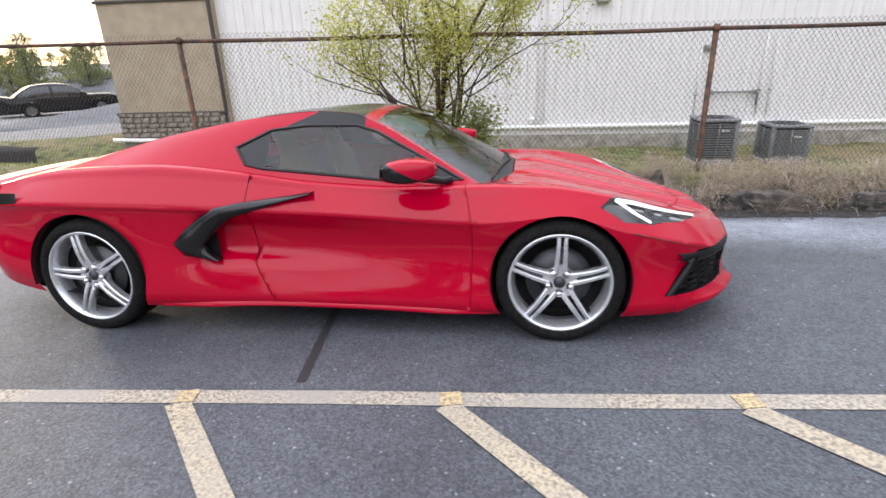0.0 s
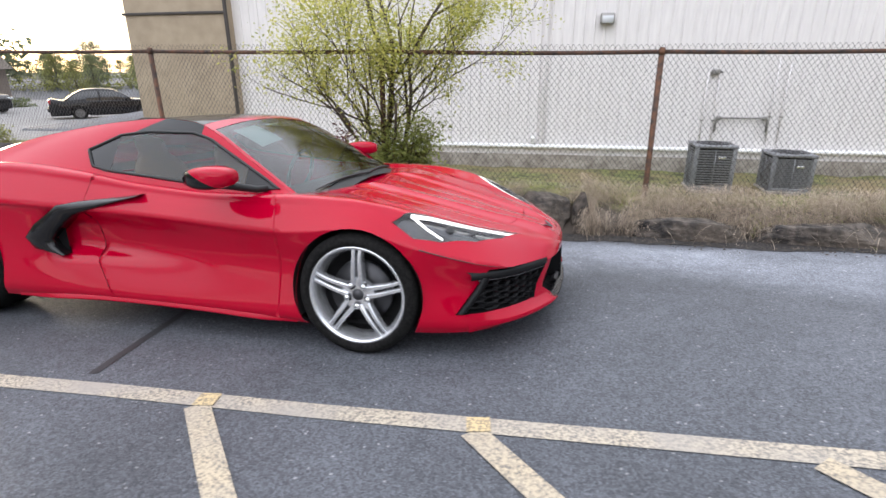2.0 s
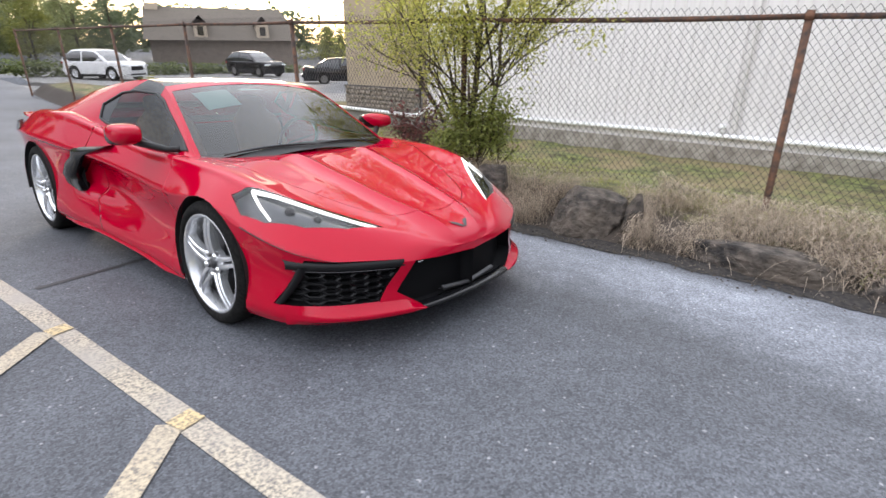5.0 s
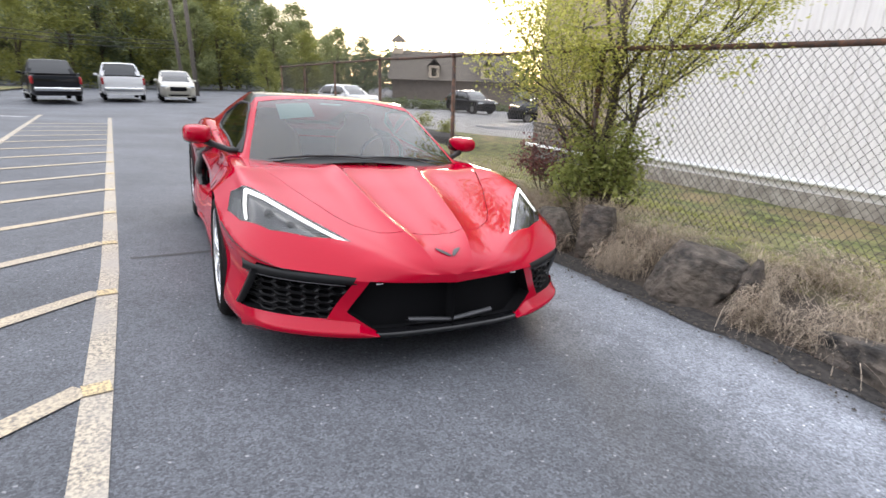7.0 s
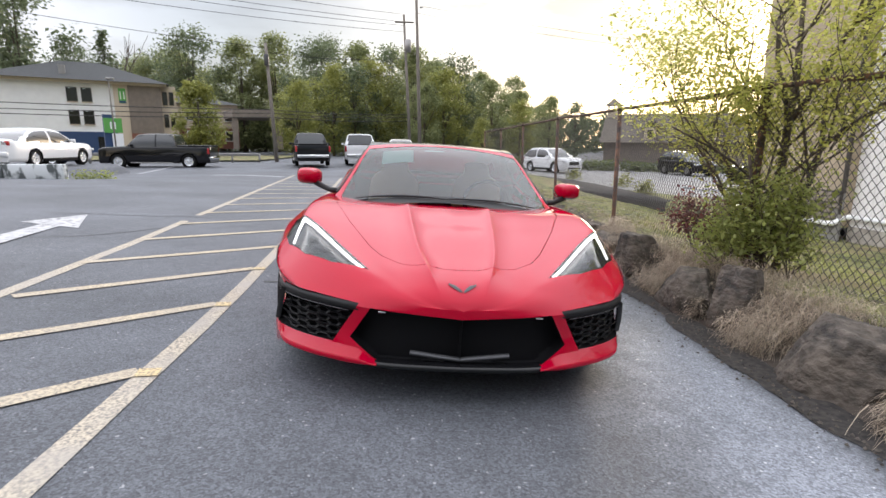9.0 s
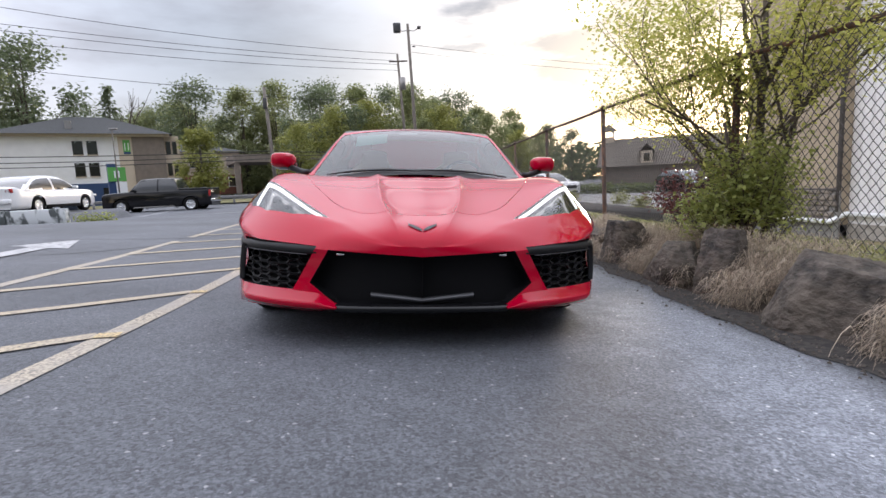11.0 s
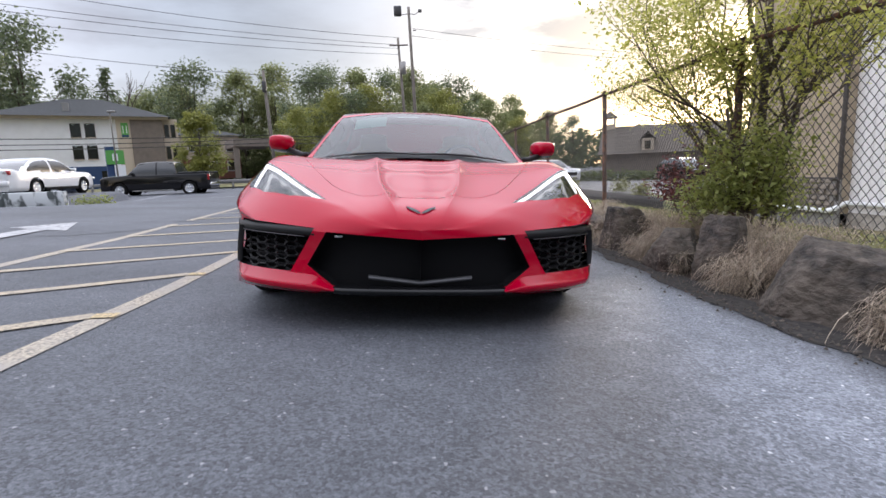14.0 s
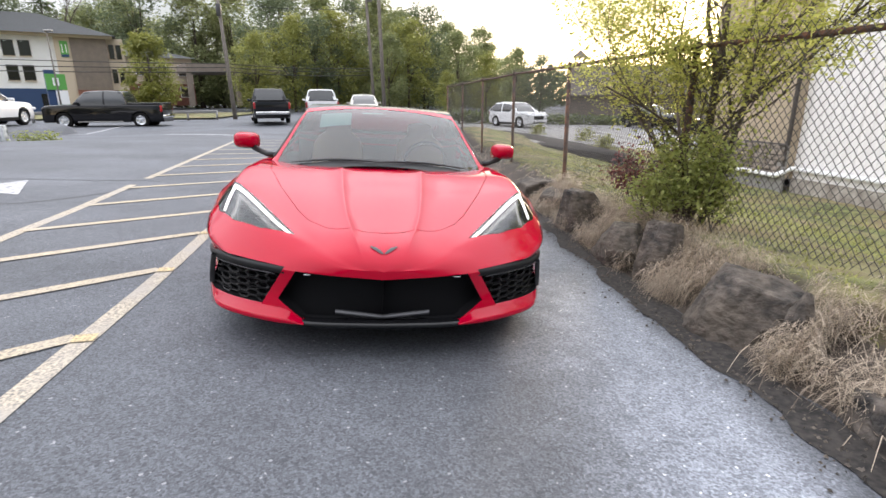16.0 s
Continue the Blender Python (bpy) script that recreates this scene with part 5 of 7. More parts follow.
# tail: the fascia between the flanks, its lamps, diffuser and plate
tail = [(y, z) for y, z in car_section(-3.60)][::4]
part("rear_fascia", sheet([[(-3.60 - 0.05 * (1 - v * v), y * v, z) for v in np.linspace(-1, 1, 17)] for y, z in tail]), RED, car, "red rear fascia")
part("rear_diffuser", boxed((0.10, 1.15, 0.20), (-3.66, 0, 0.46), bevel=0.03), BLACK, car, "black rear diffuser")
for s in (-1, 1):
    for k in (0, 1):
        part("rear_lamp", boxed((0.03, 0.16, 0.075), (-3.675 + 0.02 * k, s * (0.40 + 0.20 * k), 0.76), bevel=0.012), TAIL_RED, car, "red tail lamp")

# dark line along the crease: the shut line between wing and bumper, and crease shade drawn on
for s in (-1, 1):
    part("crease_line", tube([(x, s * (car_w(x) + 0.0005), z_crease(x) + 0.002) for x in np.linspace(0.345, 0.80, 24)], lambda u: 0.0032 * (1 - 0.7 * u), 6), BLACK, car, "dark line along the wing and bumper crease, panel gap and crease shade in one")

# splitter, lower bar, sills, emblem, wipers, sticker
def nose_x(y, back=0.0):
    lo, hi = 0.3, 0.992
    for _ in range(24):
        x = (lo + hi) / 2
        lo, hi = (x, hi) if car_w(x) > abs(y) else (lo, x)
    return x - back


for s in (-1, 1):
    lip = bmesh.new()
    for prof in (((0.012, 0.258), (-0.012, 0.236), (-0.040, 0.219)), ((-0.040, 0.219), (-0.046, 0.212), (-0.044, 0.202), (-0.036, 0.192)), ((-0.036, 0.192), (0.0, 0.172), (0.12, 0.158))):
        rws = []
        for y in np.linspace(0.362, 0.880, 26):
            f, g = 1 - smooth_step(0.80, 0.880, y), smooth_step(0.355, 0.46, y)
            rws.append([(nose_x(y, b * f * (0.7 + 0.3 * g)), s * y, 0.190 + (z - 0.190) * (0.25 + 0.75 * g)) for b, z in prof])
        joined_fast(lip, sheet(rws))
    part("front_lip", lip, RED, car, "red lower lip of the bumper corner, crisp-edged")
part("splitter", sheet([[(nose_x(y, b), y, z) for b, z in ((0.03, 0.212), (-0.010, 0.205), (-0.022, 0.195), (-0.018, 0.184), (0.0, 0.172), (0.14, 0.155))] for y in np.linspace(-0.37, 0.37, 25)]), BLACK_GLOSS, car, "gloss black chin splitter")
part("lower_bar", sheet([[(nose_x(y * 0.6, b), y, z + 0.024 * abs(y) / 0.22) for b, z in ((0.03, 0.235), (0.012, 0.228), (0.012, 0.218), (0.05, 0.212))] for y in np.linspace(-0.22, 0.22, 15)]), DARK_METAL, car, "grey wing-shaped bar in the grille")
for s in (-1, 1):
    part("parking_sensor", boxed((0.01, 0.035, 0.012), (nose_x(0.35, 0.03), s * 0.35, 0.418), bevel=0.004), CHROME, car, "small bright sensor in the grille")
    sill = sheet([[(x, s * (car_w(x) * 0.96 + d * (0.35 + 0.65 * smooth_step(-2.28, -1.9, x) * (1 - smooth_step(-0.62, -0.362, x)))), z_sill(x) + h) for d, h in ((0.010, 0.075), (0.018, 0.05), (0.030, 0.026), (0.046, 0.010), (0.042, 0.0), (-0.03, -0.012))] for x in np.linspace(-2.28, -0.362, 36)])
    part("sill_blade", sill, RED, car, "red sill extension")
    rws = []
    for u, wd in ((0.0, 0.002), (0.25, 0.010), (0.55, 0.012), (1.0, 0.003)):
        x, y = 0.930 - 0.045 * u - 0.006 * math.sin(3 * u), 0.004 + 0.058 * u
        rws.append([(x + wd + 0.003, s * y, skin_z(x + wd, y) + 0.004), (x, s * y, skin_z(x, y) + 0.010), (x - wd - 0.003, s * y, skin_z(x - wd, y) + 0.004)])
    part("emblem", sheet(rws), DARK_METAL, car, "dark winged V-shaped nose badge")
    part("taillight", sheet([[(x, s * (car_w(x) * 0.985 - 0.02 * v + 0.012), 0.775 + 0.075 * v) for v in np.linspace(0, 1, 5)] for x in np.linspace(-3.55, -3.10, 10)]), BLACK_GLOSS, car, "dark smoked tail lamp")
part("underbody", sheet([[(x, (car_w(x) - 0.05) * s, z_sill(x) + 0.02) for s in np.linspace(-1, 1, 7)] for x in np.linspace(-3.5, 0.97, 30)]), BLACK, car, "black flat underbody")
part("spoiler", sheet([[(-3.38 - 0.05 * (1 - (y / 0.78) ** 2) - d, y, 0.890 + h - 0.02 * (y / 0.78) ** 2) for d, h in ((-0.10, 0.0), (0.0, 0.03), (0.09, 0.045), (0.09, 0.03), (0.0, 0.01))] for y in np.linspace(-0.80, 0.80, 25)]), RED, car, "red tail spoiler")
for y0, y1 in ((-0.60, 0.02), (-0.05, 0.60)):
    pts = []
    for u in np.linspace(0, 1, 12):
        y = y0 + (y1 - y0) * u
        x = -0.275 - 0.02 * math.sin(math.pi * u) - 0.22 * y * y
        pts.append((x, y, top_z(x, y) + 0.014))
    part("wiper", tube(pts, lambda u: 0.004 + 0.004 * math.sin(math.pi * u), 6), BLACK, car, "black wiper blade at the windscreen foot")
part("cowl", sheet([[(x - 0.14 * y * y, y, 0.785 + 0.004 * math.cos(8 * y)) for x in (-0.42, -0.32, -0.22)] for y in np.linspace(-0.76, 0.76, 20)]), BLACK, car, "black plastic cowl")
part("paper_sticker", sheet([[(x, y, top_z(x, y) - 0.012) for y in np.linspace(-0.455, -0.225, 6)] for x in np.linspace(-0.95, -0.76, 5)]), PAPER, car, "pale paper sheet inside the windscreen")
part("toll_tag", sheet([[(x, y, top_z(x, y) - 0.012) for y in np.linspace(-0.14, 0.01, 4)] for x in np.linspace(-0.945, -0.925, 3)]), PAPER, car, "small pale strip inside the windscreen")

# cabin: dashboard, seats, steering wheel, tub
part("dashboard", sheet([[(x, y, 0.72 + 0.06 * math.sin(math.pi * min(max((x + 0.95) / 0.6, 0), 1)) - 0.1 * smooth_step(-0.8, -0.98, x)) for x in np.linspace(-1.0, -0.36, 10)] for y in np.linspace(-0.70, 0.70, 15)]), CABIN, car, "black dashboard")
part("tub", sheet([[(x, y, z) for x, z in ((-0.5, 0.35), (-1.7, 0.32), (-1.78, 0.95))] for y in np.linspace(-0.74, 0.74, 5)]), CABIN, car, "black cabin floor and bulkhead")
for y in (-0.37, 0.37):
    rws = []
    for u in np.linspace(0, 1, 14):
        x, z = -1.42 - 0.24 * u, 0.48 + 0.60 * u
        w = 0.25 - 0.05 * u - 0.09 * smooth_step(0.72, 0.86, u)
        rws.append([(x + 0.05 * math.cos(a), y + w * math.sin(a), z - 0.03 * math.cos(a)) for a in np.linspace(-math.pi, math.pi, 19)])
    seat = part("seat", sheet(rws), TAN, car, "tan leather bucket seat")
    part("cushion", boxed((0.50, 0.46, 0.16), (-1.22, y, 0.45), bevel=0.05), TAN, seat)
ring = [(-1.0 + 0.05 * math.sin(a), 0.37 + 0.17 * math.cos(a), 0.80 + 0.16 * math.sin(a)) for a in np.linspace(0, 2 * math.pi, 25)]
part("steering_wheel", tube(ring, 0.015, 8), BLACK, car, "black steering wheel")


# wheels
def spoke_mesh(rr, face):
    """One split spoke: two slim ribs that spread from the hub to the rim."""
    bm = bmesh.new()
    for s in (-1, 1):
        rws = []
        for u in np.linspace(0, 1, 7):
            r = 0.050 + (rr - 0.058) * u
            c = s * (0.0225 - 0.008 * u + 0.016 * max(u - 0.75, 0))
            w = 0.0130 - 0.0035 * u
            y = face + 0.022 * (1 - u) ** 2 * 0.2 - 0.012 * math.sin(math.pi * u)
            rws.append([(c - w, y + 0.045, r), (c - w, y + 0.006, r), (c - w * 0.55, y, r), (c + w * 0.55, y, r), (c + w, y + 0.006, r), (c + w, y + 0.045, r)])
        b = sheet(rws)
        joined(bm, b)
    return bm


def wheel(cx, r, width, rim, turn, side, y_out):
    """A wheel: tyre, rim, spokes, hub, nuts, brake. Its outer face looks to -y; side 1 turns it round."""
    w = new("wheel")
    w.parent = car
    tagged(w, "silver split-spoke alloy wheel with a low black tyre")
    w.matrix_basis = pose(cx, side * y_out, r) @ (pose(0, 0, 0) if side < 0 else pose(0, 0, 0, 0, 0, 180)) @ pose(0, 0, 0, 0, turn, 0)
    h = rim + 0.004
    part("tyre", lathe([(h - 0.004, 0.012), (h + 0.004, -0.004), (h + 0.022, -0.012), (r - 0.030, -0.008), (r - 0.010, 0.004), (r - 0.001, 0.022), (r, 0.05), (r, width - 0.05), (r - 0.012, width), (h, width)], 72), TYRE, w)
    part("rim", lathe([(h + 0.004, 0.004), (h - 0.002, -0.003), (h - 0.010, -0.002), (h - 0.016, 0.006), (h - 0.022, 0.020), (h - 0.034, 0.05), (h - 0.036, width - 0.03), (h - 0.01, width - 0.01)], 72), ALLOY, w)
    for k in range(5):
        part("spoke", spoke_mesh(rim, 0.010), ALLOY, w, at=pose(0, 0, 0, 0, 72 * k, 0), smooth=False)
        a = radians(72 * k + 36)
        part("wheel_nut", rod(bmesh.new(), (0.060 * math.sin(a), 0.006, 0.060 * math.cos(a)), (0.060 * math.sin(a), 0.045, 0.060 * math.cos(a)), 0.0150, sides=6), CHROME, w)
    for k in range(5):
        a = radians(72 * k + 36)
        part("nut_seat", rod(bmesh.new(), (0.060 * math.sin(a), 0.020, 0.060 * math.cos(a)), (0.060 * math.sin(a), 0.05, 0.060 * math.cos(a)), 0.0225, sides=14), DARK_METAL, w, "dark seat round a wheel nut")
    pts = []
    for k in range(10):
        a = math.pi * 2 * k / 10
        rr = 0.082 if k % 2 else 0.094
        pts.append((a, rr))
    rws = [[(f * rr * math.sin(a), y, f * rr * math.cos(a)) for a, rr in pts + pts[:1]] for f, y in ((1.04, 0.06), (1.0, 0.030), (0.92, 0.024), (0.36, 0.026), (0.30, 0.04))]
    part("hub", sheet(rws), ALLOY, w, smooth=False)
    part("centre_cap", lathe([(0.0, 0.014), (0.026, 0.016), (0.031, 0.024), (0.031, 0.05)], 24), DARK_METAL, w, "dark centre cap")
    part("brake_disc", lathe([(0.05, 0.085), (0.165, 0.085), (0.168, 0.11), (0.05, 0.11)], 48), DARK_METAL, w, "grey brake disc")
    part("barrel", lathe([(0.02, 0.14), (h - 0.04, 0.14), (h - 0.036, 0.10)], 36), BLACK, w, "dark wheel barrel")
    cal = lathe([(0.105, 0.07), (0.172, 0.07), (0.176, 0.12), (0.105, 0.12)], 48)
    bmesh.ops.delete(cal, geom=[v for v in cal.verts if v.co.z > 0.06 or v.co.x > -0.02], context="VERTS")
    part("caliper", cal, BLACK, w, "black brake caliper")
    return w


for s in (-1, 1):
    wheel(0.0, 0.327, 0.245, 0.258, -3 * s, s, 0.930)
    wheel(-2.723, 0.345, 0.305, 0.272, 12 * s, s, 0.940)

# ---- boulders, dry grass and weeds on the bank ----
def boulder(x, y, size, seed, turn=0.0, sink=0.12, taper=0.0, label="dark weathered boulder in the bank"):
    bm = bmesh.new()
    bmesh.ops.create_icosphere(bm, subdivisions=5, radius=0.5)
    off = Vector((seed * 7.3, seed * 3.1, seed * 1.7))
    rk = random.Random(seed * 13)
    cuts = [(Vector(n), 0.5) for n in ((1, 0, 0), (-1, 0, 0), (0, 1, 0), (0, -1, 0), (0, 0, 1), (0, 0, -1))]   # broken faces
    for _ in range(13):
        cuts.append((Vector((rk.gauss(0, 1), rk.gauss(0, 1), rk.gauss(0.25, 0.8))).normalized(), rk.uniform(0.36, 0.60)))
    for v in bm.verts:
        d = v.co.normalized()
        r = min(h / n.dot(d) for n, h in cuts if n.dot(d) > 0.05)
        r *= 1 + 0.05 * noise.noise(d * 2.2 + off) + 0.035 * noise.noise(d * 5 + off) - 0.06 * abs(noise.noise(d * 8 + off)) + 0.025 * noise.noise(d * 20 + off)
        k = 1 - taper * (d.z * r + 0.5)
        v.co = Vector((d.x * r * size[0] * k, d.y * r * size[1] * k, d.z * r * size[2]))
    ob = link(bm, "boulder", ROCK, at=LOT @ pose(x, y, lot_h(x, y) + size[2] * 0.5 - sink, 0, 0, turn))
    return tagged(ob, label, "boulder", "boulders along the bank")


boulder(0.72, 2.04, (0.62, 0.48, 0.58), 2, 6, 0.14, 0.10, "big dark flat-topped boulder half buried in straw")
boulder(-0.36, 2.20, (0.29, 0.32, 0.62), 3, 20, 0.14, 0.0, "upright pale-faced stone beside the tree")
boulder(-1.0, 2.18, (0.80, 0.46, 0.48), 4, -8, 0.14)
boulder(-2.35, 2.33, (0.80, 0.50, 0.62), 5, 10, 0.16)
boulder(-3.5, 2.45, (0.9, 0.5, 0.5), 6, 0, 0.16)
boulder(-4.8, 2.55, (0.9, 0.5, 0.46), 7, 0, 0.16)
boulder(1.12, 2.06, (0.25, 0.20, 0.50), 8, 30, 0.10, 0.62, "slim pointed stone standing in straw")
boulder(2.15, 1.93, (1.1, 0.44, 0.32), 9, -4, 0.14, 0.0, "long low rock under matted straw")
boulder(3.25, 1.86, (1.25, 0.44, 0.30), 10, -6, 0.13, 0.0, "long low rock under matted straw")
boulder(4.4, 1.78, (1.3, 0.46, 0.32), 11, -3, 0.13, 0.0, "long low rock under matted straw")
boulder(5.7, 1.70, (1.3, 0.42, 0.36), 12, -4, 0.16, 0.0, "long low rock under matted straw")

rnd = random.Random(11)


def blades(name, spots, length, width, droop, material, label, lean=None, rise=(0.4, 1.0)):
    """Thin bent blades of grass, one mesh: spots of (x, y, lift, scale)."""
    vs, fs = [], []
    for x, y, lift, sc in spots:
        a = rnd.uniform(0, 2 * math.pi)
        d = Vector((math.cos(a), math.sin(a), 0))
        if lean:
            d = (d * 0.6 + Vector(lean)).normalized()
        s = Vector((-d.y, d.x, 0)) * width * rnd.uniform(0.6, 1.3)
        ln = length * sc * rnd.uniform(0.5, 1.3)
        dr = droop * rnd.uniform(0.3, 1.3)
        p = Vector((x, y, verge_h(x, y) + lift))
        b = len(vs)
        up = rnd.uniform(*rise) * (1 - 0.5 * min(droop, 1.0))
        for k in range(4):
            u = k / 3
            c = p + d * ln * u * (0.35 + 0.5 * dr) + Vector((0, 0, ln * (up * u - dr * u * u)))
            w = s * (1 - 0.85 * u)
            vs += [c - w, c + w]
        for k in range(3):
            fs.append((b + 2 * k, b + 2 * k + 1, b + 2 * k + 3, b + 2 * k + 2))
    m = bpy.data.meshes.new(name)
    m.from_pydata(vs, [], fs)
    m.materials.append(material)
    ob = new(name, m)
    ob.matrix_basis = LOT
    return tagged(ob, label, "grass", kind="stuff")


def spots(n, x0, x1, d0, d1, keep=lambda x, y: True, lift=(0, 0), scale=(0.7, 1.2)):
    res = []
    while len(res) < n:
        x = rnd.uniform(x0, x1)
        y = kerb_y(x) + rnd.uniform(d0, d1)
        if keep(x, y):
            res.append((x, y, rnd.uniform(*lift), rnd.uniform(*scale)))
    return res


def bare(x, y):
    """Rock faces that no straw hangs over."""
    return (0.34 < x < 1.12 and y < 2.25) or (-0.55 < x < -0.2 and y < 2.2)


clump = lambda f, t, s=0.0: (lambda x, y: noise.noise((x * f + s, y * f, 7)) > t and not bare(x, y))
blades("dry_grass", spots(34000, -4.0, 1.3, 0.08, 0.60, clump(1.6, -0.25), (0.0, 0.20)), 0.15, 0.0019, 0.6, STRAW, "tangled dry straw hanging over the bank", (0, -0.22, 0), (-0.25, 0.55))
blades("dry_grass", spots(30000, 1.1, 5.6, 0.16, 0.95, clump(1.9, -0.15, 3), (0.03, 0.22)), 0.20, 0.0021, 0.4, STRAW, "matted brown straw lying on the low rocks", (0.1, -0.15, 0), (-0.3, 0.4))
blades("dry_grass", spots(7000, -5.0, 6.5, 0.55, 1.9, clump(1.2, 0.0, 4)), 0.10, 0.003, 1.1, STRAW, "patches of flattened dry grass on the bank", None, (0.2, 0.7))
blades("dry_grass", spots(2500, -16.0, -5.0, 0.0, 1.4, clump(1.0, -0.1)), 0.26, 0.006, 0.9, STRAW, "dry straw on the far bank")
blades("green_grass", spots(24000, -4.0, 7.0, 0.55, 5.5, clump(0.9, -0.15, 9)), 0.11, 0.0045, 0.55, GRASS, "short new green grass on the bank")
blades("green_grass", spots(9000, -14.0, -2.0, 0.6, 7.0, clump(0.7, -0.2, 2)), 0.16, 0.009, 0.5, GRASS, "new grass on the lawn behind the fence")
blades("green_grass", spots(900, 2.6, 5.2, 0.05, 0.6, clump(2.0, 0.1, 1)), 0.20, 0.006, 0.7, LEAF_WEED, "fresh green weed tufts at the bank's edge")

blades("dry_grass", spots(1800, -3.0, 5.4, 0.02, 0.7, clump(1.7, -0.2, 3), (0.02, 0.20)), 0.30, 0.0019, 0.5, STRAW, "long loose strands of straw over the bank's foot", (0.1, -0.2, 0), (-0.3, 0.5))

# grit and crumbs of soil washed to the bank's foot
vs, fs = [], []
for _ in range(1500):
    x = rnd.uniform(-4, 7)
    y = kerb_y(x) + rnd.gauss(0.0, 0.10)
    q = rnd.uniform(0.004, 0.016)
    z = max(verge_h(x, y), lot_h(x, y)) + 0.3 * q + 0.006 if y > kerb_y(x) + 0.1 else lot_h(x, y) + 0.012
    b = len(vs)
    a = rnd.uniform(0, 6.28)
    vs += [(x + q * math.cos(a + t), y + q * math.sin(a + t) * rnd.uniform(0.6, 1.0), z - 0.004) for t in (0, 1.57, 3.14, 4.71)] + [(x, y, z + q * rnd.uniform(0.3, 0.7))]
    fs += [(b, b + 1, b + 4), (b + 1, b + 2, b + 4), (b + 2, b + 3, b + 4), (b + 3, b, b + 4)]
me = bpy.data.meshes.new("grit")
me.from_pydata(vs, [], fs)
me.materials.append(ROCK)
gt = new("grit", me)
gt.matrix_basis = LOT
tagged(gt, "grit and crumbs of soil along the bank's foot", "gravel", kind="stuff")


# ---- trees and shrubs ----
def leaves(centres, n, size, spread, seed, flat=0.6):
    """A crown of many small leaves, four corners each, scattered round the centres: verts and faces."""
    r = random.Random(seed)
    vs, fs = [], []
    for _ in range(n):
        c, s = r.choice(centres)
        p = Vector(c) + Vector([max(min(r.gauss(0, k), 1.5), -1.5) for k in (1, 1, 0.8)]) * spread * s
        a = Vector((r.gauss(0, 1), r.gauss(0, 1), r.gauss(0, 0.5))).normalized()
        b = a.cross(Vector((r.gauss(0, 0.5), r.gauss(0, 0.5), 1))).normalized()
        l = size * r.uniform(0.6, 1.4)
        k = len(vs)
        vs += [p, p + a * l * 0.5 + b * l * 0.28, p + a * l + Vector((0, 0, -0.15 * l)), p + a * l * 0.5 - b * l * 0.28]
        fs.append((k, k + 1, k + 2, k + 3))
    return vs, fs


def grow(start, way, length, radius, depth, r, limbs, tips, spread=0.55, bend=0.25):
    """Grows a limb and its branches: limbs gets (points, r0, r1), tips gets twig places."""
    pts, p, d = [start], start.copy(), way.normalized()
    n = 5
    for k in range(n):
        d = (d + Vector((r.gauss(0, 1), r.gauss(0, 1), r.gauss(0, 0.7))) * bend * 0.35 + Vector((0, 0, 0.05))).normalized()
        p = p + d * length / n
        pts.append(p.copy())
        if depth < 2 and k >= 1:
            tips.append((tuple(p), 1.0))
    limbs.append((pts, radius, radius * 0.55))
    if depth == 0:
        tips.append((tuple(p), 1.0))
        return
    for _ in range(r.choice((2, 3, 3)) if depth > 1 else r.choice((2, 3, 4))):
        k = r.randint(2, n)
        nd = (d + Vector((r.gauss(0, 1), r.gauss(0, 1), r.gauss(0.25, 0.6))) * spread).normalized()
        grow(pts[k], nd, length * r.uniform(0.55, 0.8), radius * 0.55, depth - 1, r, limbs, tips, spread, bend)


def make_tree(name, m, label, stems, n_leaf, leaf_size, leaf_spread, leaf_mat, depth, seed, bark=None, group="", extra=()):
    r = random.Random(seed)
    t = thing(name, m, label, "tree" if "tree" in name else "shrub", group)
    limbs, tips = [], []
    for start, way, length, radius in stems:
        grow(Vector(start), Vector(way), length, radius, depth, r, limbs, tips)
    trunk, twigs = bmesh.new(), bmesh.new()
    for pts, r0, r1 in limbs:
        tb = tube(pts, lambda u, a=r0, b=r1: a + (b - a) * u, 7 if r0 > 0.02 else 4)
        joined_fast(trunk if r0 > 0.02 else twigs, tb)
    part("trunk", trunk, bark or BARK, t)
    if len(twigs.verts):
        tagged(part("twigwork", twigs, bark or BARK, t), kind="stuff")
    if n_leaf:
        vs, fs = leaves(tips + list(extra), n_leaf, leaf_size, leaf_spread, seed)
        me = bpy.data.meshes.new("crown")
        me.from_pydata(vs, [], fs)
        me.materials.append(leaf_mat)
        cr = new("crown", me)
        cr.parent = t
        tagged(cr, kind="stuff")
    return t


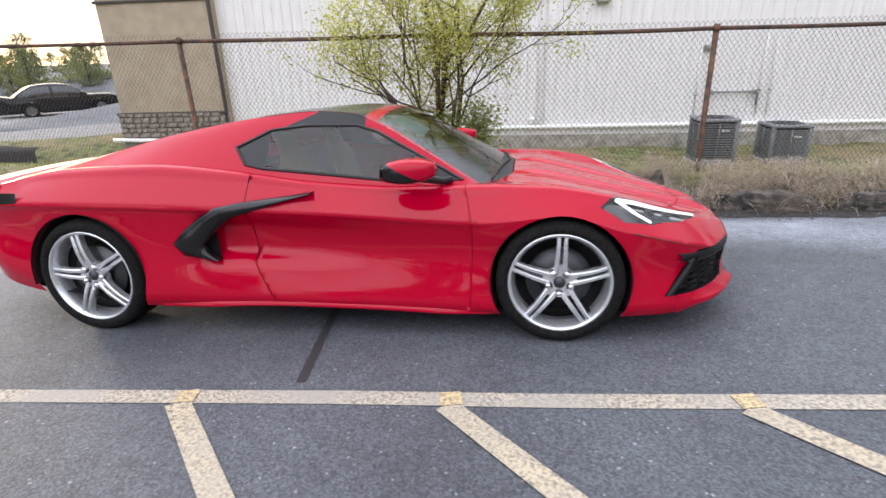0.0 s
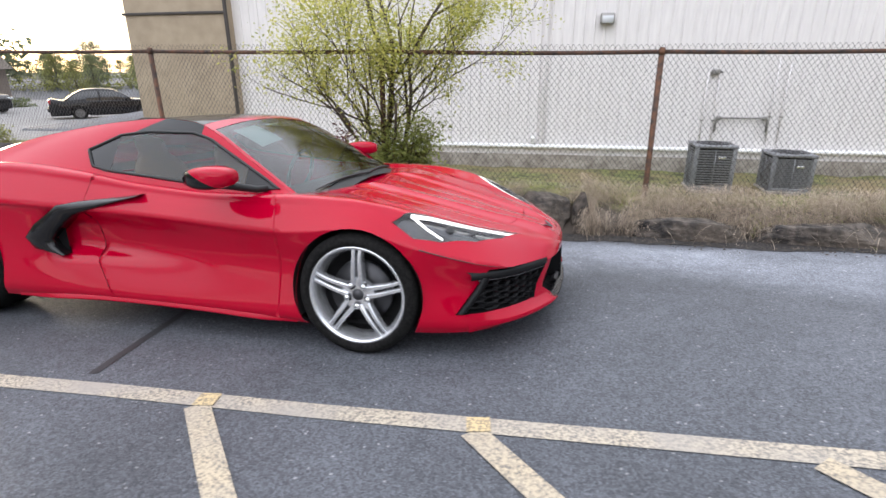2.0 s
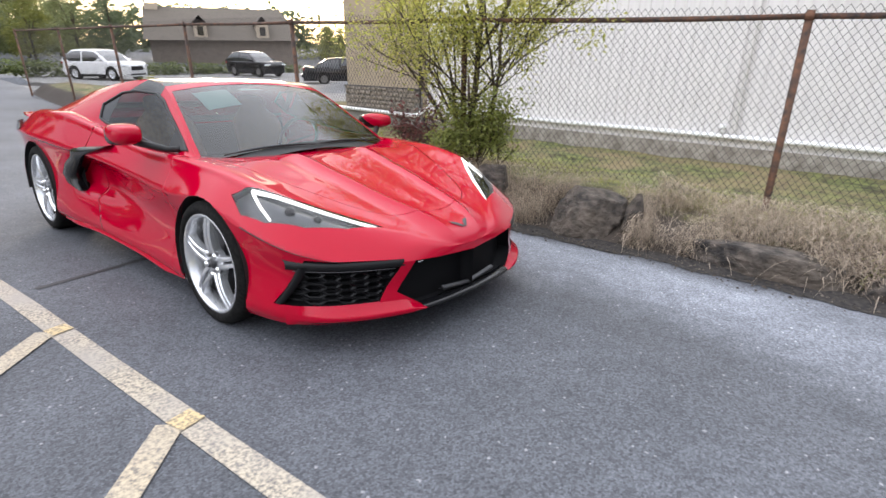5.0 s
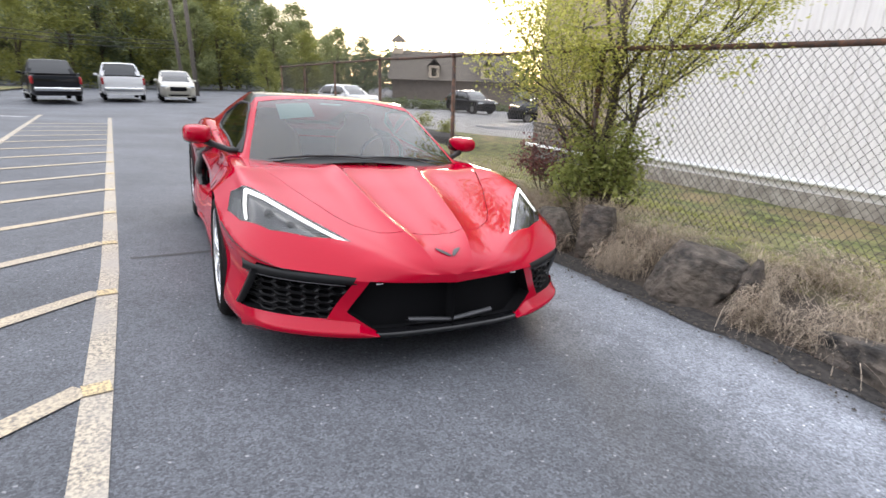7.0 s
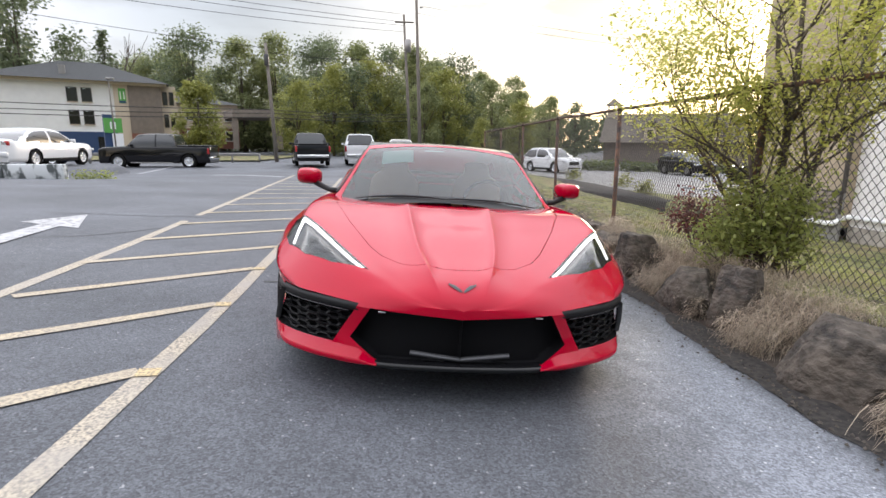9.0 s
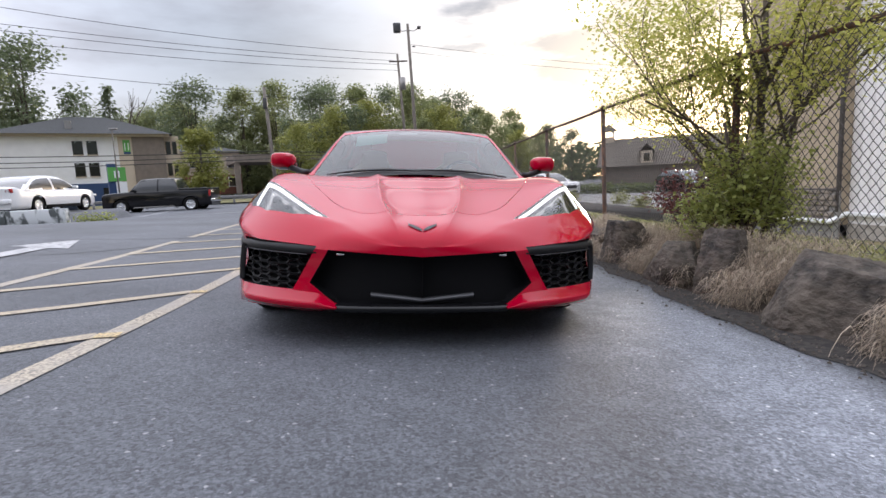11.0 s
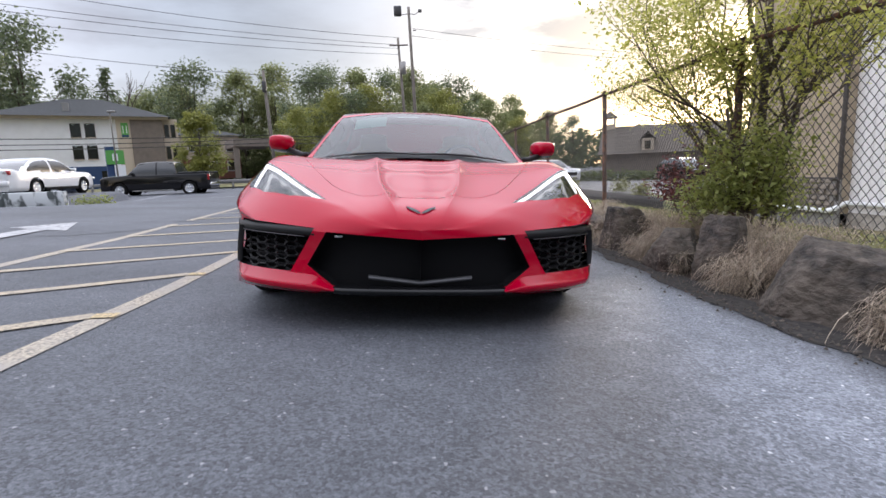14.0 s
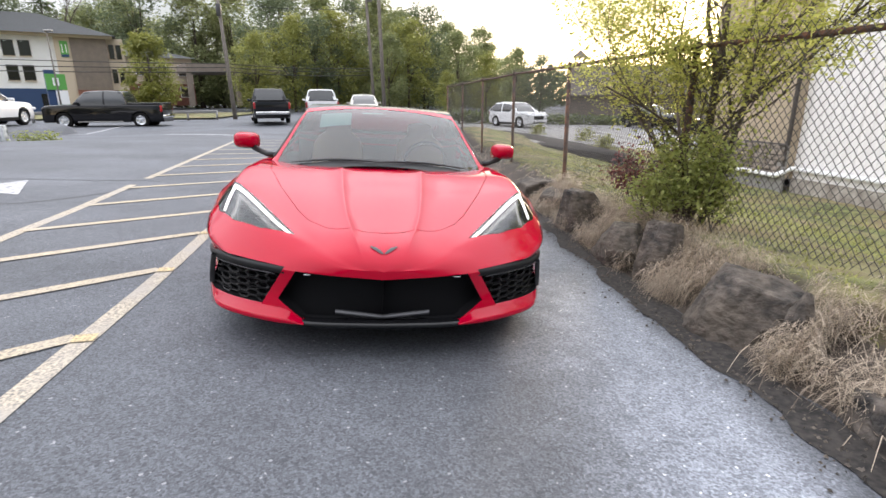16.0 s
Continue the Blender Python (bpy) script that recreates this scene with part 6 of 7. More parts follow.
tp = lot(-1.28, 2.97, 0.36)
make_tree("young_tree", Matrix.Translation(tp), "young tree with thin yellow-green spring leaves by the fence",
          [((0, 0, -0.1), (0.0, -0.02, 1), 1.7, 0.048), ((0.09, 0.05, -0.1), (0.10, 0.03, 1), 1.5, 0.032), ((-0.08, 0.05, -0.1), (-0.2, -0.05, 1), 1.4, 0.026), ((0.05, -0.06, 0), (0.2, -0.45, 0.9), 1.1, 0.022), ((-0.02, -0.06, 0), (-0.6, -0.2, 0.8), 1.1, 0.022), ((0.1, 0, 0.3), (0.6, 0.05, 0.9), 0.8, 0.016), ((-0.05, 0.0, 0.35), (-0.8, 0.25, 0.6), 1.0, 0.018), ((-0.02, 0.0, 0.5), (-0.5, -0.5, 0.5), 0.9, 0.016),
           ((0.1, 0, 0.75), (1.0, 0.1, 0.5), 0.95, 0.013), ((-0.05, 0, 0.7), (-1.0, 0.05, 0.32), 1.1, 0.014), ((0.03, -0.05, 0.7), (0.1, -1.0, 0.55), 1.1, 0.014), ((0.02, 0.05, 0.7), (0.1, 1.0, 0.5), 1.0, 0.013), ((0.05, 0, 1.0), (0.7, 0.3, 0.8), 0.85, 0.012)],
          27000, 0.040, 0.115, LEAF, 3, 4, extra=[((0.20 * math.sin(k * 2.4), 0.16 * math.cos(k * 1.7), 0.15 + 0.006 * k), 1.2) for k in range(230)])
make_tree("maroon_shrub", Matrix.Translation(lot(-1.95, 2.80, 0.26)), "small maroon-leaved shrub at the tree's foot", [((0, 0, 0), (x, y, 1), 0.42, 0.010) for x, y in ((0.3, 0), (-0.4, 0.2), (0.1, -0.4), (-0.1, 0.3), (-0.5, -0.3))], 1300, 0.05, 0.07, LEAF_RED, 2, 8)
make_tree("weedy_shrub", Matrix.Translation(lot(-0.95, 2.75, 0.36)), "dense green weeds and suckers round the tree's foot", [((0, 0, 0), (x, y, 1), 0.45, 0.009) for x, y in ((0.5, 0), (-0.5, 0.2), (0.2, -0.4), (-0.2, 0.3), (-0.7, -0.2), (0.8, -0.1), (0, 0))], 2900, 0.046, 0.10, LEAF_WEED, 2, 9)

for x, y, k in ((-1.4, 2.72, 21), (-0.98, 2.66, 22), (-1.16, 2.56, 23), (-0.75, 2.85, 24)):
    make_tree("weedy_shrub", Matrix.Translation(lot(x, y, verge_h(x, y))), "low green weeds round the tree's foot", [((0, 0, 0), (a, b, 0.8), 0.24, 0.006) for a, b in ((0.6, 0), (-0.6, 0.2), (0.2, -0.6), (-0.2, 0.5), (0, 0))], 520, 0.048, 0.07, LEAF_WEED, 2, k, group="weeds round the tree")
# ---- vehicles in the distance ----
def far_wheel(parent, x, y, r, width, rim_mat):
    """A simple road wheel, its outer face away from the car's middle."""
    s = -1 if y < 0 else 1
    w = new("wheel")
    w.parent = parent
    w.matrix_basis = pose(x, y, r) @ (pose(0, 0, 0) if s < 0 else pose(0, 0, 0, 0, 0, 180))
    part("tyre", lathe([(r * 0.62, 0.0), (r * 0.70, -0.01), (r * 0.94, 0.0), (r, 0.03), (r, width), (r * 0.6, width)], 28), TYRE, w)
    part("rim", lathe([(0.0, 0.012), (r * 0.16, 0.008), (r * 0.22, 0.03), (r * 0.52, 0.035), (r * 0.58, 0.005), (r * 0.64, 0.0), (r * 0.66, 0.02)], 20), rim_mat, w, "pale wheel rim")
    for k in range(5):
        part("rim_spoke", boxed((r * 0.13, 0.02, r * 0.42), (0, 0.012, r * 0.36), bevel=0.004), rim_mat, w, at=pose(0, 0, 0, 0, 72 * k, 0))
    return w


def vehicle(name, m, label, paint, L, W, H, wheelbase, front_over, hood, belt, cab, tail_z, r=0.33, clear=0.22, bed=None, rim=None, category="car"):
    """A parked car. Its nose looks along +x, the front axle at x = 0.
    hood: height of the bonnet's front edge; belt: height of the waist; cab: x of windscreen foot, roof front, roof rear, rear screen foot."""
    car = thing(name, m, label, category)
    x0, x1 = front_over - L, front_over
    wf, rf, rr, wr = cab
    deck = spl(x0, tail_z * 0.93, x0 + 0.12, tail_z, wr, belt, (wr + wf) / 2, belt, wf, belt - 0.01, (wf + x1) / 2 + 0.1, (belt + hood) / 2 + 0.06, x1 - 0.1, hood, x1, hood * 0.82) if not bed else spl(x0, belt - 0.02, wr, belt, wf, belt, (wf + x1) / 2, (belt + hood) / 2 + 0.03, x1 - 0.08, hood + 0.03, x1, hood * 0.96)
    half = spl(x0, W * 0.42, x0 + 0.25, W * 0.485, (x0 + x1) / 2, W * 0.5, x1 - 0.5, W * 0.485, x1 - 0.15, W * (0.43 if not bed else 0.475), x1, W * (0.33 if not bed else 0.45))
    rows_ = []
    for x in np.linspace(x0, x1, 40):
        h, t = half(x), deck(x)
        sec = [(h * 0.90, clear), (h * 0.98, clear + 0.10), (h, (clear + t) * 0.5), (h * 0.97, t - 0.09), (h * 0.90, t - 0.01), (h * 0.5, t + 0.015), (0, t + 0.02)]
        pts = catmull(sec, (2, 3, 3, 2, 3, 2))
        rows_.append([(x, -y, z) for y, z in pts] + [(x, y, z) for y, z in pts[-2::-1]])
    shell = sheet(rows_)
    for e in (rows_[0], rows_[-1]):
        shell.faces.new([shell.verts.new(p) for p in e])
    for cx in (0.0, -wheelbase):
        rr_ = r * 1.17
        ring = [(cx + rr_ * math.cos(a), r + rr_ * math.sin(a)) for a in (2 * math.pi * k / 20 for k in range(20))]
        for sgn in (-1, 1):
            hole = carve(shell, half_planes(ring, (0, 2)), lambda c: abs(c.x - cx) < rr_ + 0.1 and sgn * c.y > W * 0.3 and c.z < r + rr_ + 0.05)
            bmesh.ops.delete(shell, geom=hole, context="FACES")
    part("body", shell, paint, car)
    part("underbody", boxed((L * 0.93, W * 0.84, 0.35), ((x0 + x1) / 2, 0, clear + 0.20)), MESH_BLACK, car, "dark underside")
    # cabin: one rounded shell, its glass lifted out
    wt, wb, mid = W * 0.37, W * 0.475, (rf + rr) / 2
    crown = spl(wr - 0.02, belt - 0.03, wr + (rr - wr) * 0.55, belt + (H - belt) * 0.62, rr, H - 0.045, mid, H, rf, H - 0.05, rf + (wf - rf) * 0.5, belt + (H - belt) * 0.56, wf + 0.02, belt - 0.03)
    shell, rws = None, []
    for x in np.linspace(wr - 0.02, wf + 0.02, 61):
        z = crown(x)
        f = max((z - belt) / (H - belt), 0.0)
        w1 = wb - (wb - wt) * f
        sec = catmull([(wb, belt - 0.04), (wb - (wb - w1) * 0.30, belt - 0.04 + (z - belt + 0.04) * 0.45), (w1, z - 0.06 * f), (w1 * 0.80, z - 0.008 * f), (w1 * 0.4, z + 0.006), (0, z + 0.01)], (3, 4, 2, 3, 3))
        rws.append([(x, -y, h) for y, h in sec] + [(x, y, h) for y, h in sec[-2::-1]])
    shell = sheet(rws)
    screens = [g for g in shell.faces if (c := g.calc_center_median()).z < H - 0.09 and abs(c.y) < wt * 0.98 + (wb - wt) * 0.55 * (1 - (c.z - belt) / (H - belt)) - 0.045 and not rr < c.x < rf]
    front_, back_ = [g for g in screens if g.calc_center_median().x > mid], [g for g in screens if g.calc_center_median().x <= mid]
    panes = {}
    for g in shell.faces:
        c = g.calc_center_median()
        top_ = crown(c.x)
        if g in screens or abs(c.y) < wt * 0.97 or top_ - belt < 0.17 or not belt + 0.0 < c.z < top_ - 0.09 or (rf - rr > 0.9 and abs(c.x - mid) < 0.05):
            continue
        panes.setdefault((c.y > 0, c.x > mid or rf - rr <= 0.9), []).append(g)
    part("windscreen", lift_out(shell, front_), AUTO_GLASS, car, "dark windscreen")
    part("rear_window", lift_out(shell, back_), AUTO_GLASS, car, "dark rear window")
    for group_ in panes.values():
        part("side_glass", lift_out(shell, group_), AUTO_GLASS, car, "dark side window")
    part("cabin", shell, paint, car)
    for s in (-1, 1):
        far_wheel(car, 0.0, s * W * 0.485, r, 0.2, rim or ALLOY)
        far_wheel(car, -wheelbase, s * W * 0.485, r, 0.2, rim or ALLOY)
        part("headlight", boxed((0.26, 0.40, 0.12), (x1 - 0.17, s * W * 0.35, hood - 0.10), bevel=0.05), LAMP_CLEAR, car, "clear headlight")
        part("taillight", boxed((0.10, 0.26 if not bed else 0.13, 0.16 if not bed else 0.34), (x0 + 0.05, s * (W * 0.385 if not bed else W * 0.45), tail_z - 0.14 if not bed else belt - 0.24), bevel=0.03), TAIL_RED, car, "red tail lamp")
        part("door_mirror", boxed((0.12, 0.2, 0.13), (wf - 0.25, s * (W * 0.5 + 0.06), belt + 0.06), bevel=0.03), paint, car)
        part("door_handle", boxed((0.16, 0.03, 0.03), ((rf + rr) / 2 - 0.05, s * (W * 0.5), belt - 0.12), bevel=0.008), paint, car)
    part("front_grille", boxed((0.07, W * 0.46, 0.24), (x1 - 0.02, 0, hood * 0.74), bevel=0.05), MESH_BLACK, car, "dark front grille")
    part("front_bumper", boxed((0.12, W * 0.7, 0.14), (x1 - 0.06, 0, clear + 0.17), bevel=0.05), paint if not bed else CHROME, car)
    part("rear_bumper", boxed((0.14, W * 0.86, 0.18), (x0 - 0.02, 0, clear + 0.28), bevel=0.05), paint if not bed else CHROME, car)
    if not bed:
        part("lower_intake", boxed((0.08, W * 0.56, 0.10), (x1 - 0.03, 0, clear + 0.10), bevel=0.03), MESH_BLACK, car, "dark lower air intake")
        for s in (-1, 1):
            part("side_sill", boxed((wheelbase - 2 * r - 0.12, 0.06, 0.12), (-wheelbase / 2, s * W * 0.485, clear + 0.05), bevel=0.02), MESH_BLACK, car, "dark sill")
    part("number_plate", boxed((0.02, 0.30, 0.15), (x0 - 0.06 if bed else x0 - 0.01, 0, tail_z * 0.70 if not bed else clear + 0.30), bevel=0.004), WHITE_SIGN, car, "pale number plate")
    if bed:
        part("step_bar", boxed((2.2, 0.10, 0.06), (-1.75, W * 0.48, clear + 0.03), bevel=0.02), GALV, car, "grey step bar")
        part("step_bar", boxed((2.2, 0.10, 0.06), (-1.75, -W * 0.48, clear + 0.03), bevel=0.02), GALV, car, "grey step bar")
        part("grille_bar", boxed((0.04, W * 0.62, 0.30), (x1 + 0.005, 0, hood - 0.22), bevel=0.02), DARK_METAL, car, "dark front grille bar")
        part("tailgate", boxed((0.06, W * 0.86, 0.52), (x0 + 0.02, 0, belt - 0.30), bevel=0.02), paint, car)
        part("bed_floor", boxed((wr - x0 - 0.2, W * 0.78, 0.06), ((wr + x0) / 2 - 0.05, 0, belt + 0.02), bevel=0.01), MESH_BLACK, car, "dark load bed")
        for s in (-1, 1):
            part("bed_rail", boxed((wr - x0 - 0.05, 0.08, 0.10), ((wr + x0) / 2, s * W * 0.45, belt + 0.03), bevel=0.03), paint, car)
    return car


def facing(x, y, z, nx, ny):
    """A pose at x, y, z with its nose along nx, ny."""
    return pose(x, y, z, 0, 0, math.degrees(math.atan2(ny, nx)))


sedan = dict(L=4.93, W=1.85, H=1.47, wheelbase=2.78, front_over=0.98, hood=0.74, belt=0.93, cab=(-0.45, -1.25, -2.45, -3.35), tail_z=1.02, r=0.33)
suv = dict(L=4.58, W=1.84, H=1.66, wheelbase=2.70, front_over=0.92, hood=0.90, belt=1.04, cab=(-0.38, -1.25, -2.85, -3.60), tail_z=1.08, r=0.37, clear=0.24)
pickup = dict(L=5.81, W=2.03, H=1.93, wheelbase=3.70, front_over=1.0, hood=1.10, belt=1.22, cab=(-0.50, -1.15, -2.85, -3.08), tail_z=1.2, r=0.40, clear=0.30, bed=True, category="truck")
# The white sedan stands on the raised bed; the nose points away, along the road.
vehicle("sedan", facing(-20.3, -14.8, 0.30, -0.9998, 0.02), "white four-door sedan parked beside the painted barrier", CAR_WHITE, **sedan)
vehicle("pickup_truck", facing(-28.0, -16.1, -0.17, 0.06, -1.0), "black crew-cab pickup truck crossing the car park mouth", CAR_BLACK, **pickup)
vehicle("pickup_truck", facing(-31.8, -6.6, -0.02, -0.97, -0.24), "black pickup truck seen from behind at the kerb", CAR_BLACK, **pickup)
vehicle("pickup_truck", facing(-34.5, -3.55, -0.02, -0.99, -0.12), "white pickup truck with a roof rack, from behind", CAR_WHITE, **pickup)
vehicle("suv", facing(-30.8, -0.5, -0.05, 0.99, 0.05), "pale gold small SUV facing the car park", CAR_GOLD, **suv)
vehicle("suv", facing(-31.0, 10.3, -0.56, 0.93, 0.37), "white crossover SUV parked by the hedge", CAR_WHITE, **suv)
vehicle("suv", facing(-31.5, 19.8, -0.765, 0.995, 0.10), "black SUV parked behind the fence", CAR_BLACK, rim=DULL_RIM, **suv)
vehicle("sedan", facing(-21.5, 20.3, -0.78, 0.63, 0.77), "black sedan parked beyond the lawn", CAR_BLACK, rim=DULL_RIM, **sedan)
vehicle("sedan", facing(-29.0, -20.5, -0.05, -0.3, 0.95), "dark blue sedan passing on the road", CAR_BLUE, **sedan)

# ---- hotel across the road ----
U = Vector((0.43, -0.90, 0)).normalized()
V = Vector((-0.90, -0.43, 0)).normalized()
HOTEL = Matrix((U, V, Vector((0, 0, 1)))).transposed().to_4x4()
HOTEL.translation = Vector((-57.3, -26.7, 0.4))
hotel = thing("hotel", HOTEL, "two-storey hotel with white and taupe siding under a dark hip roof", "building")


def slab(name, x0, x1, y0, y1, z0, z1, material, parent, label="", bevel=0.0):
    return part(name, boxed((x1 - x0, y1 - y0, z1 - z0), ((x0 + x1) / 2, (y0 + y1) / 2, (z0 + z1) / 2), bevel=bevel), material, parent, label, smooth=False)


slab("wall", 3.1, 14.8, 0.3, 12, -0.6, 7.0, CLAD_WHITE, hotel, "white lap siding wall")
for k in range(30):
    slab("siding_board", 4.4, 14.8, 0.27, 0.3, 2.0 + 0.165 * k, 2.14 + 0.165 * k, CLAD_WHITE, hotel)
slab("wall", 3.1, 4.4, 0.1, 0.5, -0.6, 7.0, CLAD_CREAM, hotel, "cream corner bay")
slab("wall", 0, 3.1, 0.0, 12, 1.9, 7.0, CLAD_BROWN, hotel, "taupe lap siding bay")
for k in range(28):
    slab("siding_board", 0.05, 3.05, -0.03, 0.0, 2.0 + 0.175 * k, 2.15 + 0.175 * k, CLAD_BROWN, hotel)
slab("wall", 0, 3.1, -0.02, 12, -0.6, 1.9, BRICKS, hotel, "red brick ground storey")
slab("wall", -1.5, 0.0, 0.9, 12, -0.6, 7.0, CLAD_CREAM, hotel, "cream end wall")
slab("brick_band", -1.54, 0.0, 0.86, 0.9, -0.6, 1.9, BRICKS, hotel, "brick foot of the end wall")
slab("plinth", 4.4, 14.85, 0.2, 0.4, -0.6, 2.0, BLUE, hotel, "navy blue painted ground band")
slab("fascia", -0.6, 15.3, -0.35, 0.0, 6.85, 7.15, CLAD_CREAM, hotel, "pale eaves board")
roof = sheet([[(-0.9, -0.7, 7.1), (15.6, -0.7, 7.1)], [(5.6, 6.0, 9.6), (9.2, 6.0, 9.6)], [(-0.9, 13, 7.1), (15.6, 13, 7.1)]])
for a, b in ((-0.9, 5.6), (15.6, 9.2)):
    roof.faces.new([roof.verts.new(p) for p in ((a, -0.7, 7.1), (b, 6.0, 9.6), (a, 13, 7.1))])
rf_ = part("roof", roof, ROOFING, hotel, "dark grey shingle hip roof", smooth=False)
slab("chimney_vent", 8.4, 8.95, 1.0, 1.6, 7.6, 8.6, GALV, rf_, "grey roof vent")


def hotel_window(x, z, w=0.92, h=1.42, y=0.22, parent=None):
    f = slab("window", x, x + w, y, y + 0.08, z, z + h, DARK_TRIM, hotel, "dark framed window")
    slab("pane", x + 0.05, x + w - 0.05, y - 0.02, y, z + 0.05, z + h - 0.05, DARK_GLASS, f)
    slab("lamp", x + 0.5, x + 0.72, y - 0.03, y - 0.02, z + h - 0.13, z + h - 0.08, PAPER, f, "pale ceiling lights seen through")
    slab("sill", x - 0.04, x + w + 0.04, y - 0.07, y + 0.06, z - 0.08, z, CLAD_CREAM, f)
    return f


for x in (6.3, 7.55):
    for z in (2.75, 5.0):
        hotel_window(x, z)
for x in (-1.25, -0.62):
    for z in (2.6, 5.0):
        f = slab("window", x, x + 0.46, 0.84, 0.9, z, z + 1.4, DARK_TRIM, hotel, "dark framed window")
        slab("pane", x + 0.04, x + 0.42, 0.82, 0.84, z + 0.05, z + 1.35, DARK_GLASS, f)
slab("entrance", 5.0, 6.2, 0.14, 0.22, -0.5, 1.5, DARK_GLASS, hotel, "dark glazed side door")
sg = slab("wall_sign", 3.3, 3.95, 0.04, 0.1, 5.0, 6.5, GREEN_SIGN, hotel, "green square sign on the corner")
slab("sign_stroke", 3.42, 3.50, 0.02, 0.04, 5.4, 6.2, WHITE_SIGN, sg)
slab("sign_stroke", 3.74, 3.82, 0.02, 0.04, 5.4, 6.2, WHITE_SIGN, sg)
slab("sign_foot", 3.3, 3.95, 0.03, 0.04, 5.02, 5.25, BLUE, sg)

sign = thing("pylon_sign", Matrix.Translation((-36.0, -20.9, 0.35)) @ HOTEL.to_3x3().to_4x4() @ pose(0, 0, 0, 0, 0, -12), "roadside pylon sign with green and white panels on a blue post", "sign")
slab("post", -0.05, 0.5, 0.0, 0.25, 0.0, 2.85, BLUE, sign, "navy sign post")
gp = slab("panel", -0.62, 0.5, -0.08, 0.0, 1.6, 2.6, GREEN_SIGN, sign, "green sign panel")
slab("stroke", -0.22, -0.12, -0.10, -0.08, 1.85, 2.35, WHITE_SIGN, gp)
slab("stroke", 0.02, 0.12, -0.10, -0.08, 1.85, 2.35, WHITE_SIGN, gp)
slab("panel", -0.62, 0.05, -0.08, 0.0, 0.65, 1.55, WHITE_SIGN, sign, "white sign panel")

annex = thing("hotel_annex", Matrix.Translation((-73, -24, 0.6)) @ HOTEL.to_3x3().to_4x4(), "cream and brick hotel wing with a grey entrance canopy", "building")
slab("wall", -0.5, 12, 0, 10, 0, 5.9, CLAD_CREAM, annex)
slab("brick_band", -0.52, 12, -0.05, 0.0, 0, 2.7, BRICKS, annex, "brick ground storey")
part("roof", sheet([[(-1.1, -0.6, 5.9), (12.6, -0.6, 5.9)], [(3.5, 5, 7.3), (12, 5, 7.3)], [(-1.1, 10.6, 5.9), (12.6, 10.6, 5.9)]]), ROOFING, annex, "grey shingle roof", smooth=False)
for x in (0.2, 2.6, 5.0):
    for z in (1.0, 3.7):
        f = slab("window", x, x + 1.1, -0.1, -0.03, z, z + 1.4, WHITE_SIGN, annex)
        slab("pane", x + 0.08, x + 1.02, -0.12, -0.1, z + 0.08, z + 1.32, DARK_GLASS, f)
slab("canopy", -9.5, 1.5, -9.0, -1.0, 3.9, 4.9, CLAD_BROWN, annex, "flat taupe entrance canopy")
for x in (-9.0, -4.5, 0.9):
    slab("column", x, x + 0.6, -8.8, -8.2, 0, 3.9, CLAD_BROWN, annex)

# ---- church and house roofs behind the fence ----
church = thing("church", pose(-62.3, 25.0, -1.0, 0, 0, 64), "long brown building with a grey roof and a small cupola", "building")
slab("wall", 0.2, 15, -4, 6, 0, 3.0, CLAD_BROWN, church)
part("roof", sheet([[(-0.3, -4.8, 2.7), (15.5, -4.8, 2.7)], [(-0.2, 1, 6.2), (14.5, 1, 6.2)], [(-0.3, 6.8, 2.7), (15.5, 6.8, 2.7)]]), ROOF_HAZED, church, "grey shingle roof", smooth=False)
cup = slab("cupola", 0, 1.3, 0.4, 1.7, 5.7, 6.5, CLAD_CREAM, church, "small pale cupola")
for dx, dy in ((0.1, 0.5), (1.2, 0.5), (0.1, 1.6), (1.2, 1.6)):
    slab("cupola_post", dx - 0.09, dx + 0.09, dy - 0.09, dy + 0.09, 6.5, 7.3, WHITE_SIGN, cup)
part("cupola_roof", rod(bmesh.new(), (0.65, 1.05, 7.3), (0.65, 1.05, 8.2), 1.1, 0.04, 8), ROOF_HAZED, cup, "pointed cupola roof", smooth=False)
for x in (4.6, 11.0):
    d = slab("dormer", x, x + 1.3, -4.3, -1.0, 2.9, 4.4, CLAD_CREAM, church, "cream gabled dormer")
    slab("pane", x + 0.35, x + 0.95, -4.34, -4.3, 3.2, 4.1, DARK_GLASS, d)
    part("gable", sheet([[(x - 0.2, -4.5, 4.3), (x - 0.2, 0.0, 4.3)], [(x + 0.65, -4.5, 5.2), (x + 0.65, 0.0, 5.2)], [(x + 1.5, -4.5, 4.3), (x + 1.5, 0.0, 4.3)]]), ROOF_HAZED, d, smooth=False)

# ---- poles, lamps and wires ----
def pole(x, y, top, r, label, name="utility_pole", lean=(0, 0)):
    p = thing(name, Matrix.Translation((x, y, -0.15)), label, "pole")
    part("shaft", tube([(0, 0, -0.3), (lean[0] * 0.5, lean[1] * 0.5, top / 2), (lean[0], lean[1], top)], lambda u: r * (1 - 0.35 * u), 12), WOOD_POLE, p)
    return p


